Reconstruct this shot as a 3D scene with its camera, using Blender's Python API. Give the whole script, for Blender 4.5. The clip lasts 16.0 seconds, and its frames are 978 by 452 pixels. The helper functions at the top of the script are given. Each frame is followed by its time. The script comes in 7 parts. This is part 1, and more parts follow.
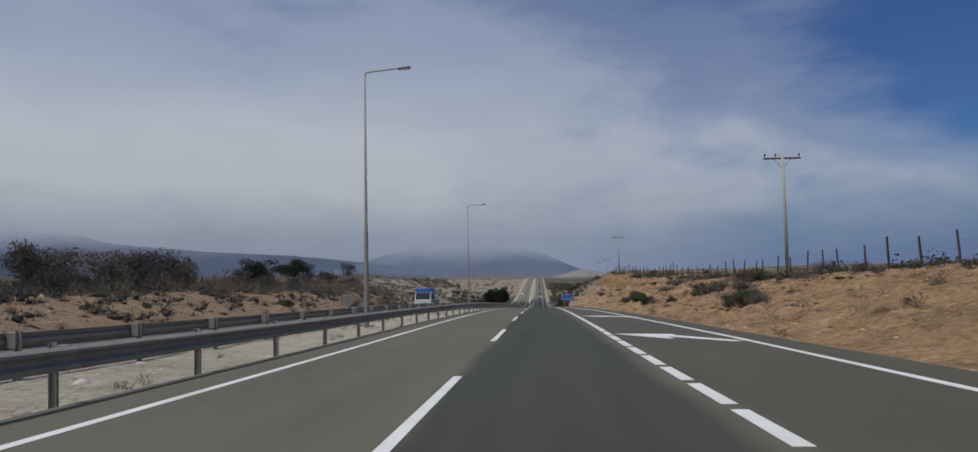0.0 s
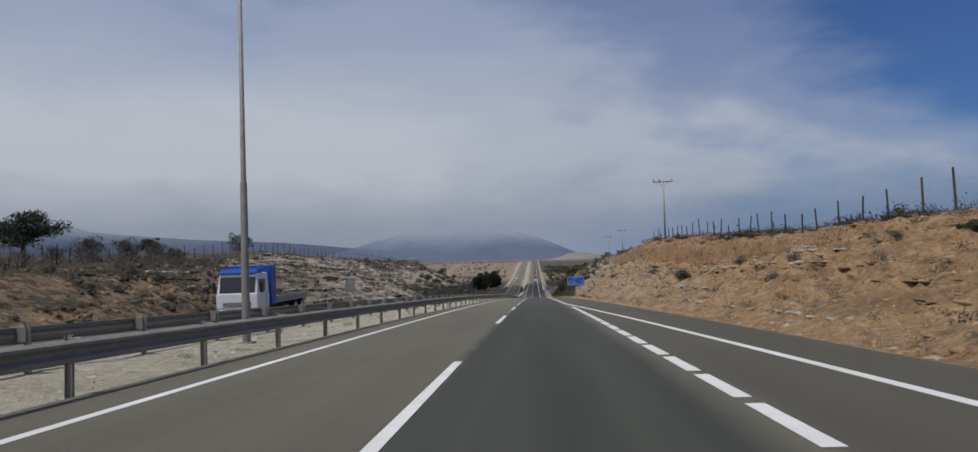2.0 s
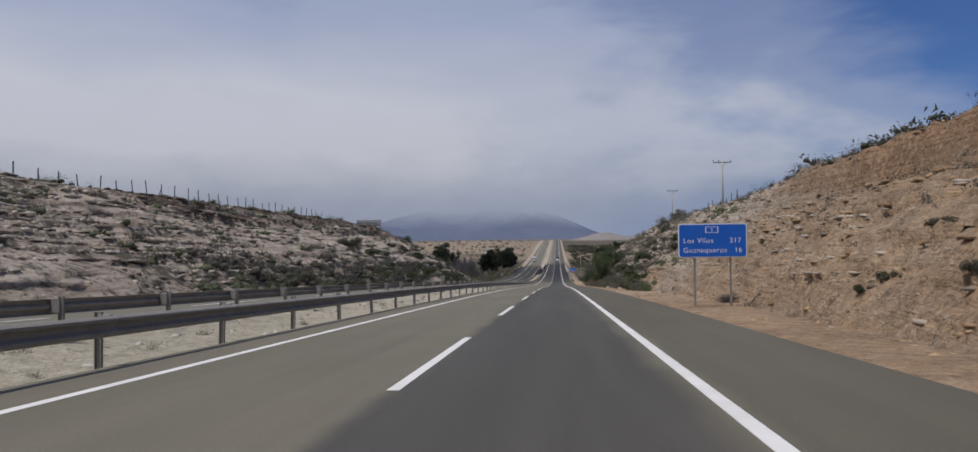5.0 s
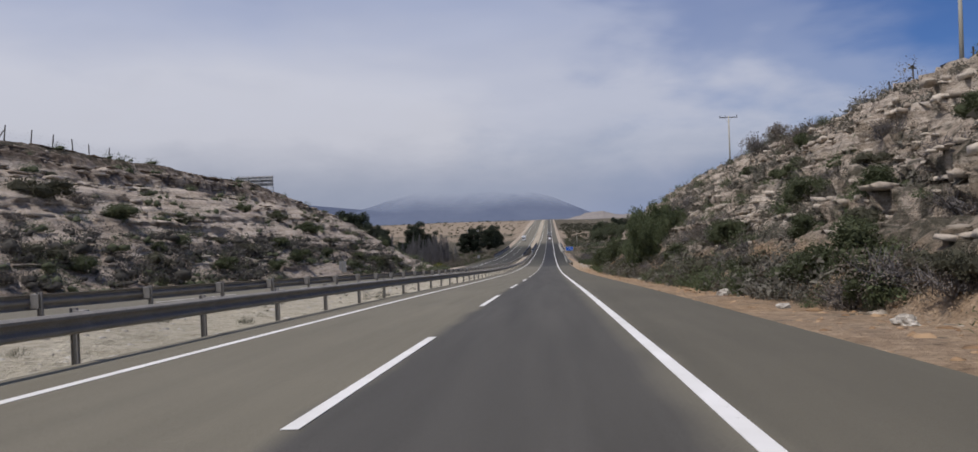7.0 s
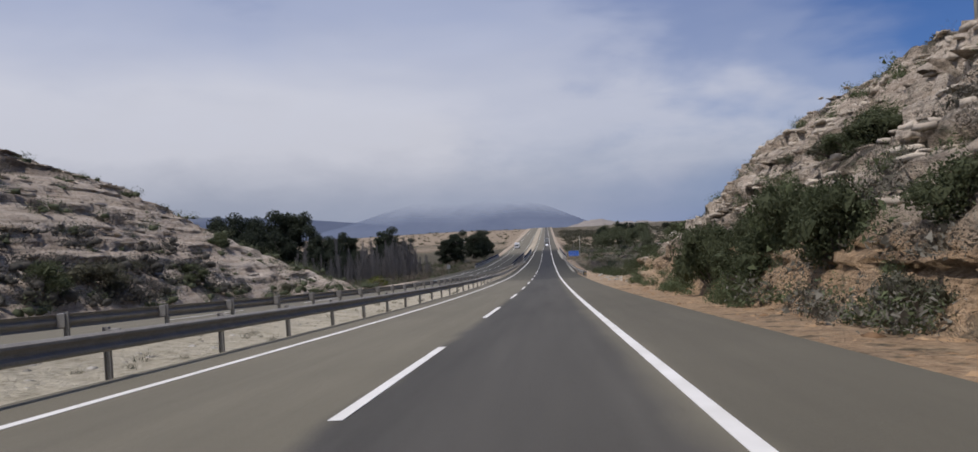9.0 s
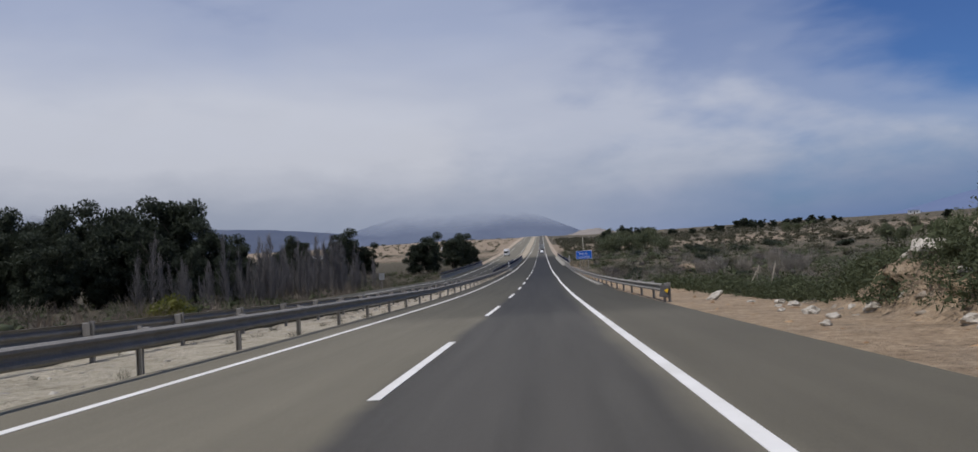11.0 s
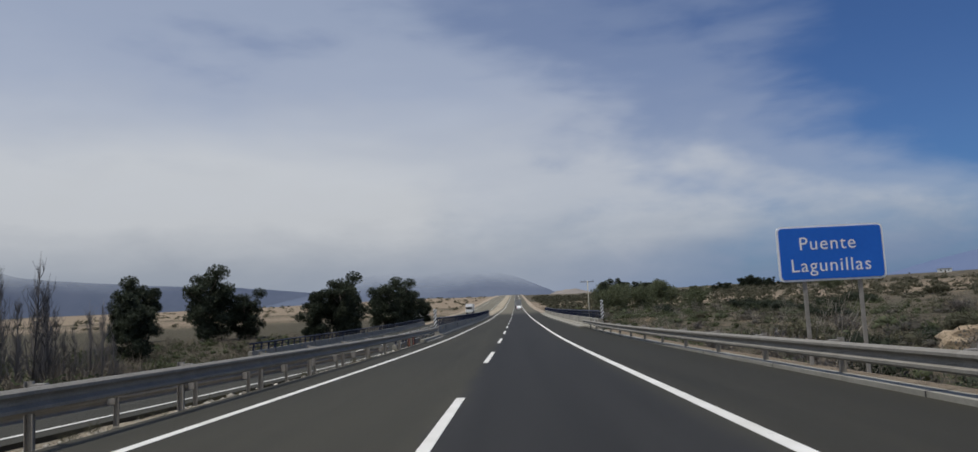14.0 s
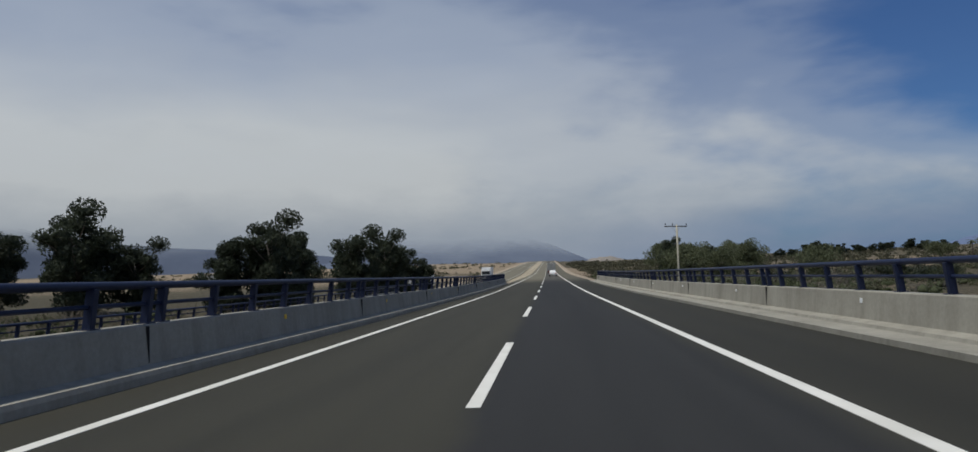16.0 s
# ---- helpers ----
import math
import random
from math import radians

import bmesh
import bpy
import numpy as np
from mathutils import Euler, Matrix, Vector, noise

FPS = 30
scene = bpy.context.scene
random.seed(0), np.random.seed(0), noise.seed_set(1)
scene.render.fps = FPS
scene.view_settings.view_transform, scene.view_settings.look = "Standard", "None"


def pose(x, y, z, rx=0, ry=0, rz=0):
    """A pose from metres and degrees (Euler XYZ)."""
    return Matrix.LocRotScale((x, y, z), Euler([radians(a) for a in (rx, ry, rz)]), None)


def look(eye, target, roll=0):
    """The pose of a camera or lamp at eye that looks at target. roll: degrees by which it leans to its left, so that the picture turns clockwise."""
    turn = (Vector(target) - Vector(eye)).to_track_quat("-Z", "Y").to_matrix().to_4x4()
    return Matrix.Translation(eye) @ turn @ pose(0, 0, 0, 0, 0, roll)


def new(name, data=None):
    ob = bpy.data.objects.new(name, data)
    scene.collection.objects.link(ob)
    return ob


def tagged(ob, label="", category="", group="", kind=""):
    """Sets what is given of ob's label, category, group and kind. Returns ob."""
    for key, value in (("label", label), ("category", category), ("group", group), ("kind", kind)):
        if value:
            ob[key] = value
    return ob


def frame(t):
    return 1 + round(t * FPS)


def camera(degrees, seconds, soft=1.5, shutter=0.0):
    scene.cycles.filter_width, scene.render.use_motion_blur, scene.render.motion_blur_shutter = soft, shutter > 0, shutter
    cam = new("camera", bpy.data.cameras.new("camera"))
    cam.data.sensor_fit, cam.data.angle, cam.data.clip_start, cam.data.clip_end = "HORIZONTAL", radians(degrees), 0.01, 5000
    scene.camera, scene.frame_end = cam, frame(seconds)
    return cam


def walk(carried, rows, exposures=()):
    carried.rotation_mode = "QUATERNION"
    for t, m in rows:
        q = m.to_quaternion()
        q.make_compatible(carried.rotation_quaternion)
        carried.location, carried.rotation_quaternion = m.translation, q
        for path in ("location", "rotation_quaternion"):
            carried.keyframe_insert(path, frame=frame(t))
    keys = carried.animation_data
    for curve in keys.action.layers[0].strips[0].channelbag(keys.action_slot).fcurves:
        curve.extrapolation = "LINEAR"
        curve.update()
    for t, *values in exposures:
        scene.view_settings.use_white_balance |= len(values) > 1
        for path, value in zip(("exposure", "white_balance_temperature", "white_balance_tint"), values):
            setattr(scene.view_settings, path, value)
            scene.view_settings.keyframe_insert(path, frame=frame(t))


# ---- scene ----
cam = camera(67.76, 16.0, soft=1.5)
# seconds, x, y, z, turn to the right, tilt up, lean to the right (degrees)
ROWS = [
    (0.0, 1.37, -5.46, 0.78, -3.87, 3.66, 1.07), (0.5, 1.36, 10.50, 0.25, -4.31, 3.11, 1.41),
    (1.0, 1.35, 26.43, -0.23, -3.80, 3.51, 1.49), (1.5, 1.32, 42.32, -0.75, -3.91, 1.92, 1.86),
    (2.0, 1.36, 58.17, -1.32, -3.46, 2.43, 1.92), (2.5, 1.37, 74.00, -1.95, -3.78, 0.71, 1.49),
    (3.0, 1.46, 89.84, -2.63, -4.86, 1.29, 0.77), (3.5, 1.55, 105.69, -3.36, -4.60, 1.46, 0.67),
    (4.0, 1.60, 121.55, -4.12, -4.33, 0.66, -0.12), (4.5, 1.74, 137.43, -4.91, -5.23, 1.07, 0.45),
    (7.0, 2.11, 217.47, -9.17, -4.76, -0.46, 2.04), (7.5, 2.12, 233.27, -10.09, -5.20, -0.41, 2.24),
    (8.0, 2.13, 249.06, -11.06, -4.64, -0.36, 2.94), (8.5, 2.12, 264.85, -12.06, -4.52, 0.00, 3.11),
    (11.0, 1.95, 343.76, -16.68, -4.05, 1.32, 3.32), (11.5, 1.90, 359.61, -17.43, -4.25, 0.90, 3.90),
    (12.0, 1.73, 375.48, -18.14, -3.91, 2.79, 2.37), (12.5, 1.57, 391.36, -18.78, -3.21, 1.27, 3.29),
    (13.0, 1.41, 407.24, -19.32, -2.34, 2.78, 3.65), (13.5, 1.17, 423.08, -19.75, -1.80, 4.26, 3.52),
    (14.0, 1.01, 438.87, -20.14, -1.84, 6.04, 2.66), (14.5, 0.87, 454.65, -20.50, -1.41, 5.46, 1.93),
    (15.0, 0.85, 470.43, -20.83, -3.16, 5.42, 1.44), (15.5, 0.82, 486.19, -21.08, -3.00, 4.71, 1.77),
    (16.0, 0.79, 501.94, -21.24, -4.53, 3.58, 1.86)]


def row_pose(x, y, z, turn, tilt, lean):
    a, b = radians(turn), radians(tilt)
    way = Vector((math.sin(a) * math.cos(b), math.cos(a) * math.cos(b), math.sin(b)))
    return look((x, y, z), Vector((x, y, z)) + way * 10, -lean)


walk(cam, [(r[0], row_pose(*r[1:])) for r in ROWS],
     [(0.0, -0.25, 6080, 10), (2.0, -0.15, 6150, 11), (4.5, -0.08, 6180, 14), (7.0, 0.08, 6220, 16), (8.5, 0.13, 6230, 16), (11.0, 0.02, 6150, 14), (13.0, 0.02, 6400, 10), (14.2, 0.02, 6400, 9), (15.0, -0.03, 6400, 8), (16.0, -0.12, 6430, 6)])

# ---- world and sun ----
SUN_EL, SUN_AZ = 69.0, 232.0   # the sun stands high, behind the camera and a little to its left


def nodes_of(owner):
    owner.use_nodes = True
    nt = owner.node_tree
    nt.nodes.clear()
    return nt


def add(nt, kind, ins=None):
    n = nt.nodes.new(kind)
    for k, v in (ins or {}).items():
        if isinstance(v, bpy.types.NodeSocket):
            nt.links.new(v, n.inputs[k])
        else:
            n.inputs[k].default_value = v
    return n


def ramp(nt, fac, stops, interp="LINEAR"):
    n = nt.nodes.new("ShaderNodeValToRGB")
    n.color_ramp.interpolation = interp
    els = n.color_ramp.elements
    while len(els) < len(stops):
        els.new(0.5)
    for e, (p, c) in zip(els, stops):
        e.position = p
        e.color = (*c, 1) if len(c) == 3 else c
    nt.links.new(fac, n.inputs[0])
    return n.outputs[0]


def gray(v):
    return (v, v, v)


def mathn(nt, op, a, b=0.0, c=0.0, clamp=False):
    n = nt.nodes.new("ShaderNodeMath")
    n.operation = op
    n.use_clamp = clamp
    for i, v in enumerate((a, b, c)):
        if isinstance(v, bpy.types.NodeSocket):
            nt.links.new(v, n.inputs[i])
        else:
            n.inputs[i].default_value = v
    return n.outputs[0]


def mixc(nt, fac, a, b, blend="MIX"):
    n = nt.nodes.new("ShaderNodeMix")
    n.data_type, n.blend_type = "RGBA", blend
    for k, v in ((0, fac), (6, a), (7, b)):
        if isinstance(v, bpy.types.NodeSocket):
            nt.links.new(v, n.inputs[k])
        elif k == 0:
            n.inputs[k].default_value = v
        else:
            n.inputs[k].default_value = (*v, 1) if len(v) == 3 else v
    return n.outputs[2]


world = bpy.data.worlds.new("sky")
scene.world = world
nt = nodes_of(world)
sky = add(nt, "ShaderNodeTexSky")
sky.sky_type, sky.sun_disc = "NISHITA", False
sky.sun_elevation, sky.sun_rotation = radians(SUN_EL), radians(SUN_AZ)
sky.altitude, sky.dust_density, sky.ozone_density = 50, 0.6, 2.5
tc = add(nt, "ShaderNodeTexCoord")
sep = add(nt, "ShaderNodeSeparateXYZ", {0: tc.outputs["Generated"]})
dx, dy, dz = sep.outputs
up = mathn(nt, "MAXIMUM", dz, 0.0)
# clouds lie in a flat layer: project the direction on it
den = mathn(nt, "ADD", up, 0.75)
px = mathn(nt, "DIVIDE", dx, den)
py = mathn(nt, "DIVIDE", dy, den)
cv = add(nt, "ShaderNodeCombineXYZ", {0: px, 1: py, 2: mathn(nt, "MULTIPLY", dz, 2.6)}).outputs[0]
big = add(nt, "ShaderNodeTexNoise", {"Vector": cv, "Scale": 2.3, "Detail": 4.0, "Roughness": 0.5, "Distortion": 0.25}).outputs[0]
fine = add(nt, "ShaderNodeTexNoise", {"Vector": cv, "Scale": 7.0, "Detail": 5.0, "Roughness": 0.55, "Distortion": 0.2}).outputs[0]
dens = mathn(nt, "ADD", mathn(nt, "MULTIPLY_ADD", big, 0.62, 0.10), mathn(nt, "MULTIPLY", fine, 0.19))
# thicker to the left of the road, opening towards the right and upwards
turn = ramp(nt, mathn(nt, "MULTIPLY_ADD", dx, 0.5, 0.5), [(0.0, gray(0.62)), (0.3, gray(0.53)), (0.5, gray(0.385)), (0.6, gray(0.26)), (0.67, gray(0.165)), (0.74, gray(0.065)), (0.8, gray(0.04)), (1.0, gray(0.35))])
back = mathn(nt, "MULTIPLY", mathn(nt, "MINIMUM", dy, 0.0), -0.35)
rise = ramp(nt, up, [(0.0, gray(0.82)), (0.10, gray(0.67)), (0.20, gray(0.47)), (0.28, gray(0.28)), (0.36, gray(0.25)), (0.5, gray(0.30)), (0.7, gray(0.1)), (1.0, gray(0.1))])
side = mathn(nt, "ADD", turn, mathn(nt, "MULTIPLY_ADD", rise, 0.6, -0.5))
cover = mathn(nt, "ADD", mathn(nt, "ADD", dens, side), back)
cloud = ramp(nt, cover, [(0.30, gray(0.06)), (0.48, gray(0.42)), (0.64, gray(0.84)), (0.85, gray(1))], "EASE")
shade = ramp(nt, mathn(nt, "ADD", up, mathn(nt, "MULTIPLY_ADD", fine, 0.09, -0.045)),
             [(0.0, (0.25, 0.285, 0.345)), (0.05, (0.35, 0.375, 0.42)), (0.12, (0.51, 0.525, 0.55)), (0.19, (0.53, 0.55, 0.585)), (0.29, (0.40, 0.445, 0.545)), (0.5, (0.29, 0.35, 0.48))])
# a bank of sea fog along the skyline
low = ramp(nt, up, [(0.0, gray(0.9)), (0.035, gray(0.6)), (0.10, gray(0.0))], "EASE")
fogc = ramp(nt, mathn(nt, "MULTIPLY_ADD", dx, 0.8, 0.5), [(0.1, (0.27, 0.305, 0.365)), (0.5, (0.29, 0.33, 0.41)), (0.72, (0.18, 0.238, 0.38)), (0.95, (0.095, 0.155, 0.325))])
deep = mixc(nt, 1.0, sky.outputs[0], (0.36, 0.72, 1.25), "MULTIPLY")
bg_sky = add(nt, "ShaderNodeBackground", {0: deep, 1: 0.052})
bg_cloud = add(nt, "ShaderNodeBackground", {0: mixc(nt, low, shade, fogc), 1: 1.0})
amount = mathn(nt, "MAXIMUM", cloud, mathn(nt, "MULTIPLY", low, 0.95), clamp=True)
ms = add(nt, "ShaderNodeMixShader", {0: amount, 1: bg_sky.outputs[0], 2: bg_cloud.outputs[0]})
add(nt, "ShaderNodeOutputWorld", {0: ms.outputs[0]})

sun = new("sun", bpy.data.lights.new("sun", "SUN"))
sun.data.energy, sun.data.angle, sun.data.color = 3.1, radians(0.8), (1.0, 0.935, 0.845)
_a, _e = radians(SUN_AZ), radians(SUN_EL)
_to = Vector((math.sin(_a) * math.cos(_e), math.cos(_a) * math.cos(_e), math.sin(_e)))
sun.matrix_world = look(_to * 100, (0, 0, 0))

# ---- the lie of the land ----
SLOPES = [(-300, -0.0368), (-20, -0.0368), (20, -0.0294), (60, -0.0385), (100, -0.0465), (140, -0.0511), (180, -0.0524), (220, -0.0575),
          (260, -0.0644), (300, -0.0612), (340, -0.05), (380, -0.042), (420, -0.0252), (460, -0.0221), (500, -0.008),
          (540, -0.0072), (580, -0.0002), (700, 0.004), (800, 0.019), (1250, 0.021), (1350, 0.0), (1450, -0.02), (1800, 0.0), (6000, 0.0)]
_ky = np.array([a for a, _ in SLOPES], float)
_ks = np.array([b for _, b in SLOPES], float)
_cum = np.concatenate([[0], np.cumsum((_ks[1:] + _ks[:-1]) / 2 * np.diff(_ky))])


def _profile(y):
    i = np.clip(np.searchsorted(_ky, y, side="right") - 1, 0, len(_ky) - 2)
    u = y - _ky[i]
    return _cum[i] + _ks[i] * u + (_ks[i + 1] - _ks[i]) * u * u / 2 / (_ky[i + 1] - _ky[i])


_z0 = float(_profile(np.array([-20.0]))[0])


def zr(y):
    """Height of the road's surface."""
    return _profile(np.asarray(y, float)) - _z0


def table(y, rows):
    return np.interp(y, [r[0] for r in rows], [r[1] for r in rows])


def smooth(a, b, x):
    u = np.clip((np.asarray(x, float) - a) / (b - a), 0, 1)
    return u * u * (3 - 2 * u)


_rng = np.random.RandomState(7)
_lat = _rng.rand(256, 256)


def vnoise(x, y):
    xi, yi = np.floor(x).astype(int), np.floor(y).astype(int)
    u, v = x - xi, y - yi
    u, v = u * u * (3 - 2 * u), v * v * (3 - 2 * v)
    a, b = _lat[xi % 256, yi % 256], _lat[(xi + 1) % 256, yi % 256]
    c, d = _lat[xi % 256, (yi + 1) % 256], _lat[(xi + 1) % 256, (yi + 1) % 256]
    return (a * (1 - u) + b * u) * (1 - v) + (c * (1 - u) + d * u) * v


def fbm(x, y, octaves=4, gain=0.5):
    s, amp, tot = 0.0, 1.0, 0.0
    for i in range(octaves):
        s = s + amp * vnoise(x * 2 ** i + 17.3 * i, y * 2 ** i - 9.1 * i)
        tot += amp
        amp *= gain
    return s / tot - 0.5


OPP = [(0, 0.03), (100, 0.05), (160, 0.15), (300, 0.2), (350, 0.08), (386, -0.2), (440, -0.5), (470, -0.85), (500, -1.25), (600, -1.3), (700, -0.6), (900, 0)]
RIGHT_Z = [(-300, 4), (-60, 1.5), (27, 0.35), (42, -0.2), (58, -0.1), (74, -0.5), (90, -0.25), (104, -0.6), (120, -0.95), (137, -0.5), (152, 0.0), (170, -0.4), (200, -1.6), (260, -2.4), (300, -3.6),
           (335, -5.6), (343, -9.0), (350, -11.5), (358, -13.8), (363, -15.6), (367, -18.6), (371, -20.2), (380, -21.2), (400, -22.8), (440, -24.3), (600, -25.0), (700, -24.0), (900, -20.5),
           (1319, -12.5), (1700, -15), (2500, -16), (6000, -16)]
RIGHT_X = [(-60, 17), (100, 18.5), (200, 18.5), (235, 24), (340, 24), (375, 16), (400, 14), (6000, 14)]
LEFT_Z = [(-300, 2), (-60, 1.6), (0, 0.7), (60, -0.6), (100, -1.4), (139, -1.0), (160, 0.2), (180, 0.5), (206, -0.1), (235, -0.8), (262, -1.6), (290, -2.3),
          (320, -2.7), (329, -3.9), (345, -7.0), (358, -11.5), (368, -16.0), (378, -20.5), (395, -22.8), (430, -23.8), (480, -25), (560, -26.5), (700, -25.0), (900, -21),
          (1319, -12.5), (1700, -15), (2500, -16), (6000, -16)]
LEFT_X = [(-60, -26), (105, -27), (150, -41), (330, -41), (380, -34), (430, -28), (6000, -28)]
OUTER = -18.9      # outer edge of the other carriageway


def edge_right(y):
    """Where the asphalt ends on the right."""
    return table(y, [(-300, 8.2), (5, 8.2), (90, 6.7), (160, 6.3), (390, 6.3), (400, 6.78), (6000, 6.78)])


def toe_right(y):
    """Where the right-hand bank begins."""
    return table(y, [(-300, 9.0), (5, 9.0), (60, 7.9), (105, 7.5), (128, 7.9), (150, 8.2), (172, 9.0), (188, 10.2), (210, 10.0), (245, 8.9), (300, 8.6), (340, 9.5), (380, 9.5), (410, 7.6), (6000, 7.6)])


def land(x, y, rough=True):
    """Height of the ground."""
    x, y = np.broadcast_arrays(np.asarray(x, float), np.asarray(y, float))
    r = zr(y)
    base = r - 0.06 + table(y, OPP) * smooth(-5.0, -8.3, x)
    base = np.where((x < -5.1) & (x > -8.5), base - 0.05 + 0.12 * fbm(x * 0.7, y * 0.7, 3), base)
    # right-hand side
    toe = toe_right(y)
    top = table(y, RIGHT_X)
    zt = table(y, RIGHT_Z)
    u = np.clip((x - toe) / (top - toe), 0, 1)
    rise = zt - base
    shape = np.where(rise > 0, 1 - (1 - u) ** (1.45 - 0.2 * smooth(190, 240, y)), u * u * (3 - 2 * u))
    zx = base + rise * shape
    far = smooth(70, 420, x) * smooth(380, 520, y) * smooth(1500, 1000, y)
    zx = zx + 7.2 * far + np.where(u >= 1, (x - top) * 0.012 * smooth(360, 300, y), 0)
    right = x > toe
    # left-hand side
    toel = OUTER - 1.1
    topl = table(y, LEFT_X)
    zl = table(y, LEFT_Z)
    ul = np.clip((toel - x) / (toel - topl), 0, 1)
    risel = zl - base
    shapel = np.where(risel > 0, 1 - (1 - ul) ** 1.25, ul * ul * (3 - 2 * ul))
    zlx = base + risel * shapel
    zlx = zlx + np.where(ul >= 1, (topl - x) * 0.01 * smooth(330, 250, y), 0)
    left = x < toel
    z = np.where(right, zx, np.where(left, zlx, base))
    if rough:
        un = np.where(right, u, np.where(left, ul, 0))
        rs = np.abs(np.where(right, rise, np.where(left, risel, 0)))
        face = np.clip(un * 6, 0, 1) * np.clip((1.25 - un) * 4, 0, 1) * np.clip(rs / 5, 0, 1) * smooth(430, 380, y)
        # beds of rock: the face steps back in ledges
        bed = z - 0.8 * r + 0.05 * x + 1.4 * fbm(x * 0.05, y * 0.035, 3)
        stepz = 1.25
        q = bed / stepz
        fr = q - np.floor(q)
        ledge = (np.floor(q) + smooth(0.45, 0.7, fr) - q) * stepz
        hard = np.where(left, smooth(120, 170, y), 0.3 + 0.8 * smooth(190, 250, y))
        z = z + face * hard * ledge * (0.7 - 0.45 * left)
        z = z + face * ((0.62 - 0.2 * left + 0.4 * right * smooth(230, 190, y)) * fbm(x * 0.38, y * 0.33, 5, 0.66) + 0.8 * fbm(x * 0.11, y * 0.08 + 40, 2))
        crumble = 1 - np.abs(2 * fbm(x * 0.8, y * 0.65 + 11, 3, 0.6)) * 2
        z = z + face * ((0.14 + 0.3 * right) * crumble + (0.22 + 0.16 * right) * fbm(x * 2.0, y * 1.8, 3, 0.7))
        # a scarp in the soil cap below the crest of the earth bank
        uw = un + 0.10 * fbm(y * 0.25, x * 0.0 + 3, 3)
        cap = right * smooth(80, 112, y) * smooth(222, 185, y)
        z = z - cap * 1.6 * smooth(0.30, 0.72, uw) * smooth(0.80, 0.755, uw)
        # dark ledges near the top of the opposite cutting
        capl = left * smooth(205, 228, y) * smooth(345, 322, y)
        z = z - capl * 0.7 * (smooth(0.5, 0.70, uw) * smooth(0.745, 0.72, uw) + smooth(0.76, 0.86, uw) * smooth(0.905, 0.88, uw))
        # runnels cut into the earth bank
        runnel = np.abs(fbm(y * 0.22 + 5, x * 0.03, 3))
        z = z - face * (right * 1.0) * smooth(230, 170, y) * np.clip(0.12 - runnel, 0, 1) * 5.0 * (1 - un)
        out = np.clip(np.abs(np.where(right, x - toe, np.where(left, toel - x, 0))) / 6, 0, 1)
        z = z + out * (0.35 * fbm(x * 0.2, y * 0.2, 4) + 0.9 * fbm(x * 0.03, y * 0.03, 3))
        dist = np.clip((np.hypot(x, y - 300) - 300) / 900, 0, 1)
        offroad = np.clip((np.abs(x + 7.5) - 22) / 60, 0, 1)
        z = z + dist * offroad * (7.0 - 4.5 * smooth(1300, 1900, y)) * fbm(x * 0.006, y * 0.006, 4)
    # river bed under the bridge
    river = ((y > 495.5) & (y < 599.0)) * 1.0
    near = smooth(60, 20, np.abs(x + 7))
    bed_z = -26.6 - 1.2 * smooth(30, 0, np.abs(y - 548)) + 0.5 * fbm(x * 0.1, y * 0.1, 3)
    z = np.where(river * near > 0, z * (1 - river * near) + np.minimum(bed_z, z) * river * near, z)
    return z


def gz(x, y):
    return float(land(x, y))


# ---- materials ----
def surface(name, build, rough=0.85, metal=0.0, bump=0.0, bump_scale=20.0, spec=0.3, deep=0.03, relief=None):
    """A material: build(nt, pos) gives the colour; pos is the place in metres."""
    m = bpy.data.materials.new(name)
    nt = nodes_of(m)
    geo = add(nt, "ShaderNodeTexCoord")
    pos = geo.outputs["Object"]
    col = build(nt, pos)
    b = add(nt, "ShaderNodeBsdfPrincipled", {"Roughness": rough, "Metallic": metal})
    b.inputs["Specular IOR Level"].default_value = spec
    if isinstance(col, bpy.types.NodeSocket):
        nt.links.new(col, b.inputs["Base Color"])
    else:
        b.inputs["Base Color"].default_value = (*col, 1)
    if bump:
        h = relief(nt, pos) if relief else noise_of(nt, pos, bump_scale, 5.0, 0.65)
        bn = add(nt, "ShaderNodeBump", {"Height": h, "Strength": min(1.0, bump), "Distance": deep})
        nt.links.new(bn.outputs[0], b.inputs["Normal"])
    add(nt, "ShaderNodeOutputMaterial", {0: b.outputs[0]})
    return m


def ground_relief(nt, pos):
    """Fine relief of the ground: broken layers, pebbles and grit."""
    beds = noise_of(nt, pos, 1.0, 5.0, 0.65, (0.35, 0.25, 5.5))
    lumps = add(nt, "ShaderNodeTexVoronoi", {"Vector": mixc(nt, 0.12, pos, add(nt, "ShaderNodeTexNoise", {"Vector": pos, "Scale": 3.0, "Detail": 3.0}).outputs[1], "ADD"), "Scale": 3.4}).outputs["Distance"]
    grit = noise_of(nt, pos, 7.0, 5.0, 0.7)
    h = mathn(nt, "MULTIPLY_ADD", beds, 0.8, mathn(nt, "MULTIPLY_ADD", lumps, -0.34, mathn(nt, "MULTIPLY", grit, 0.75)))
    return h


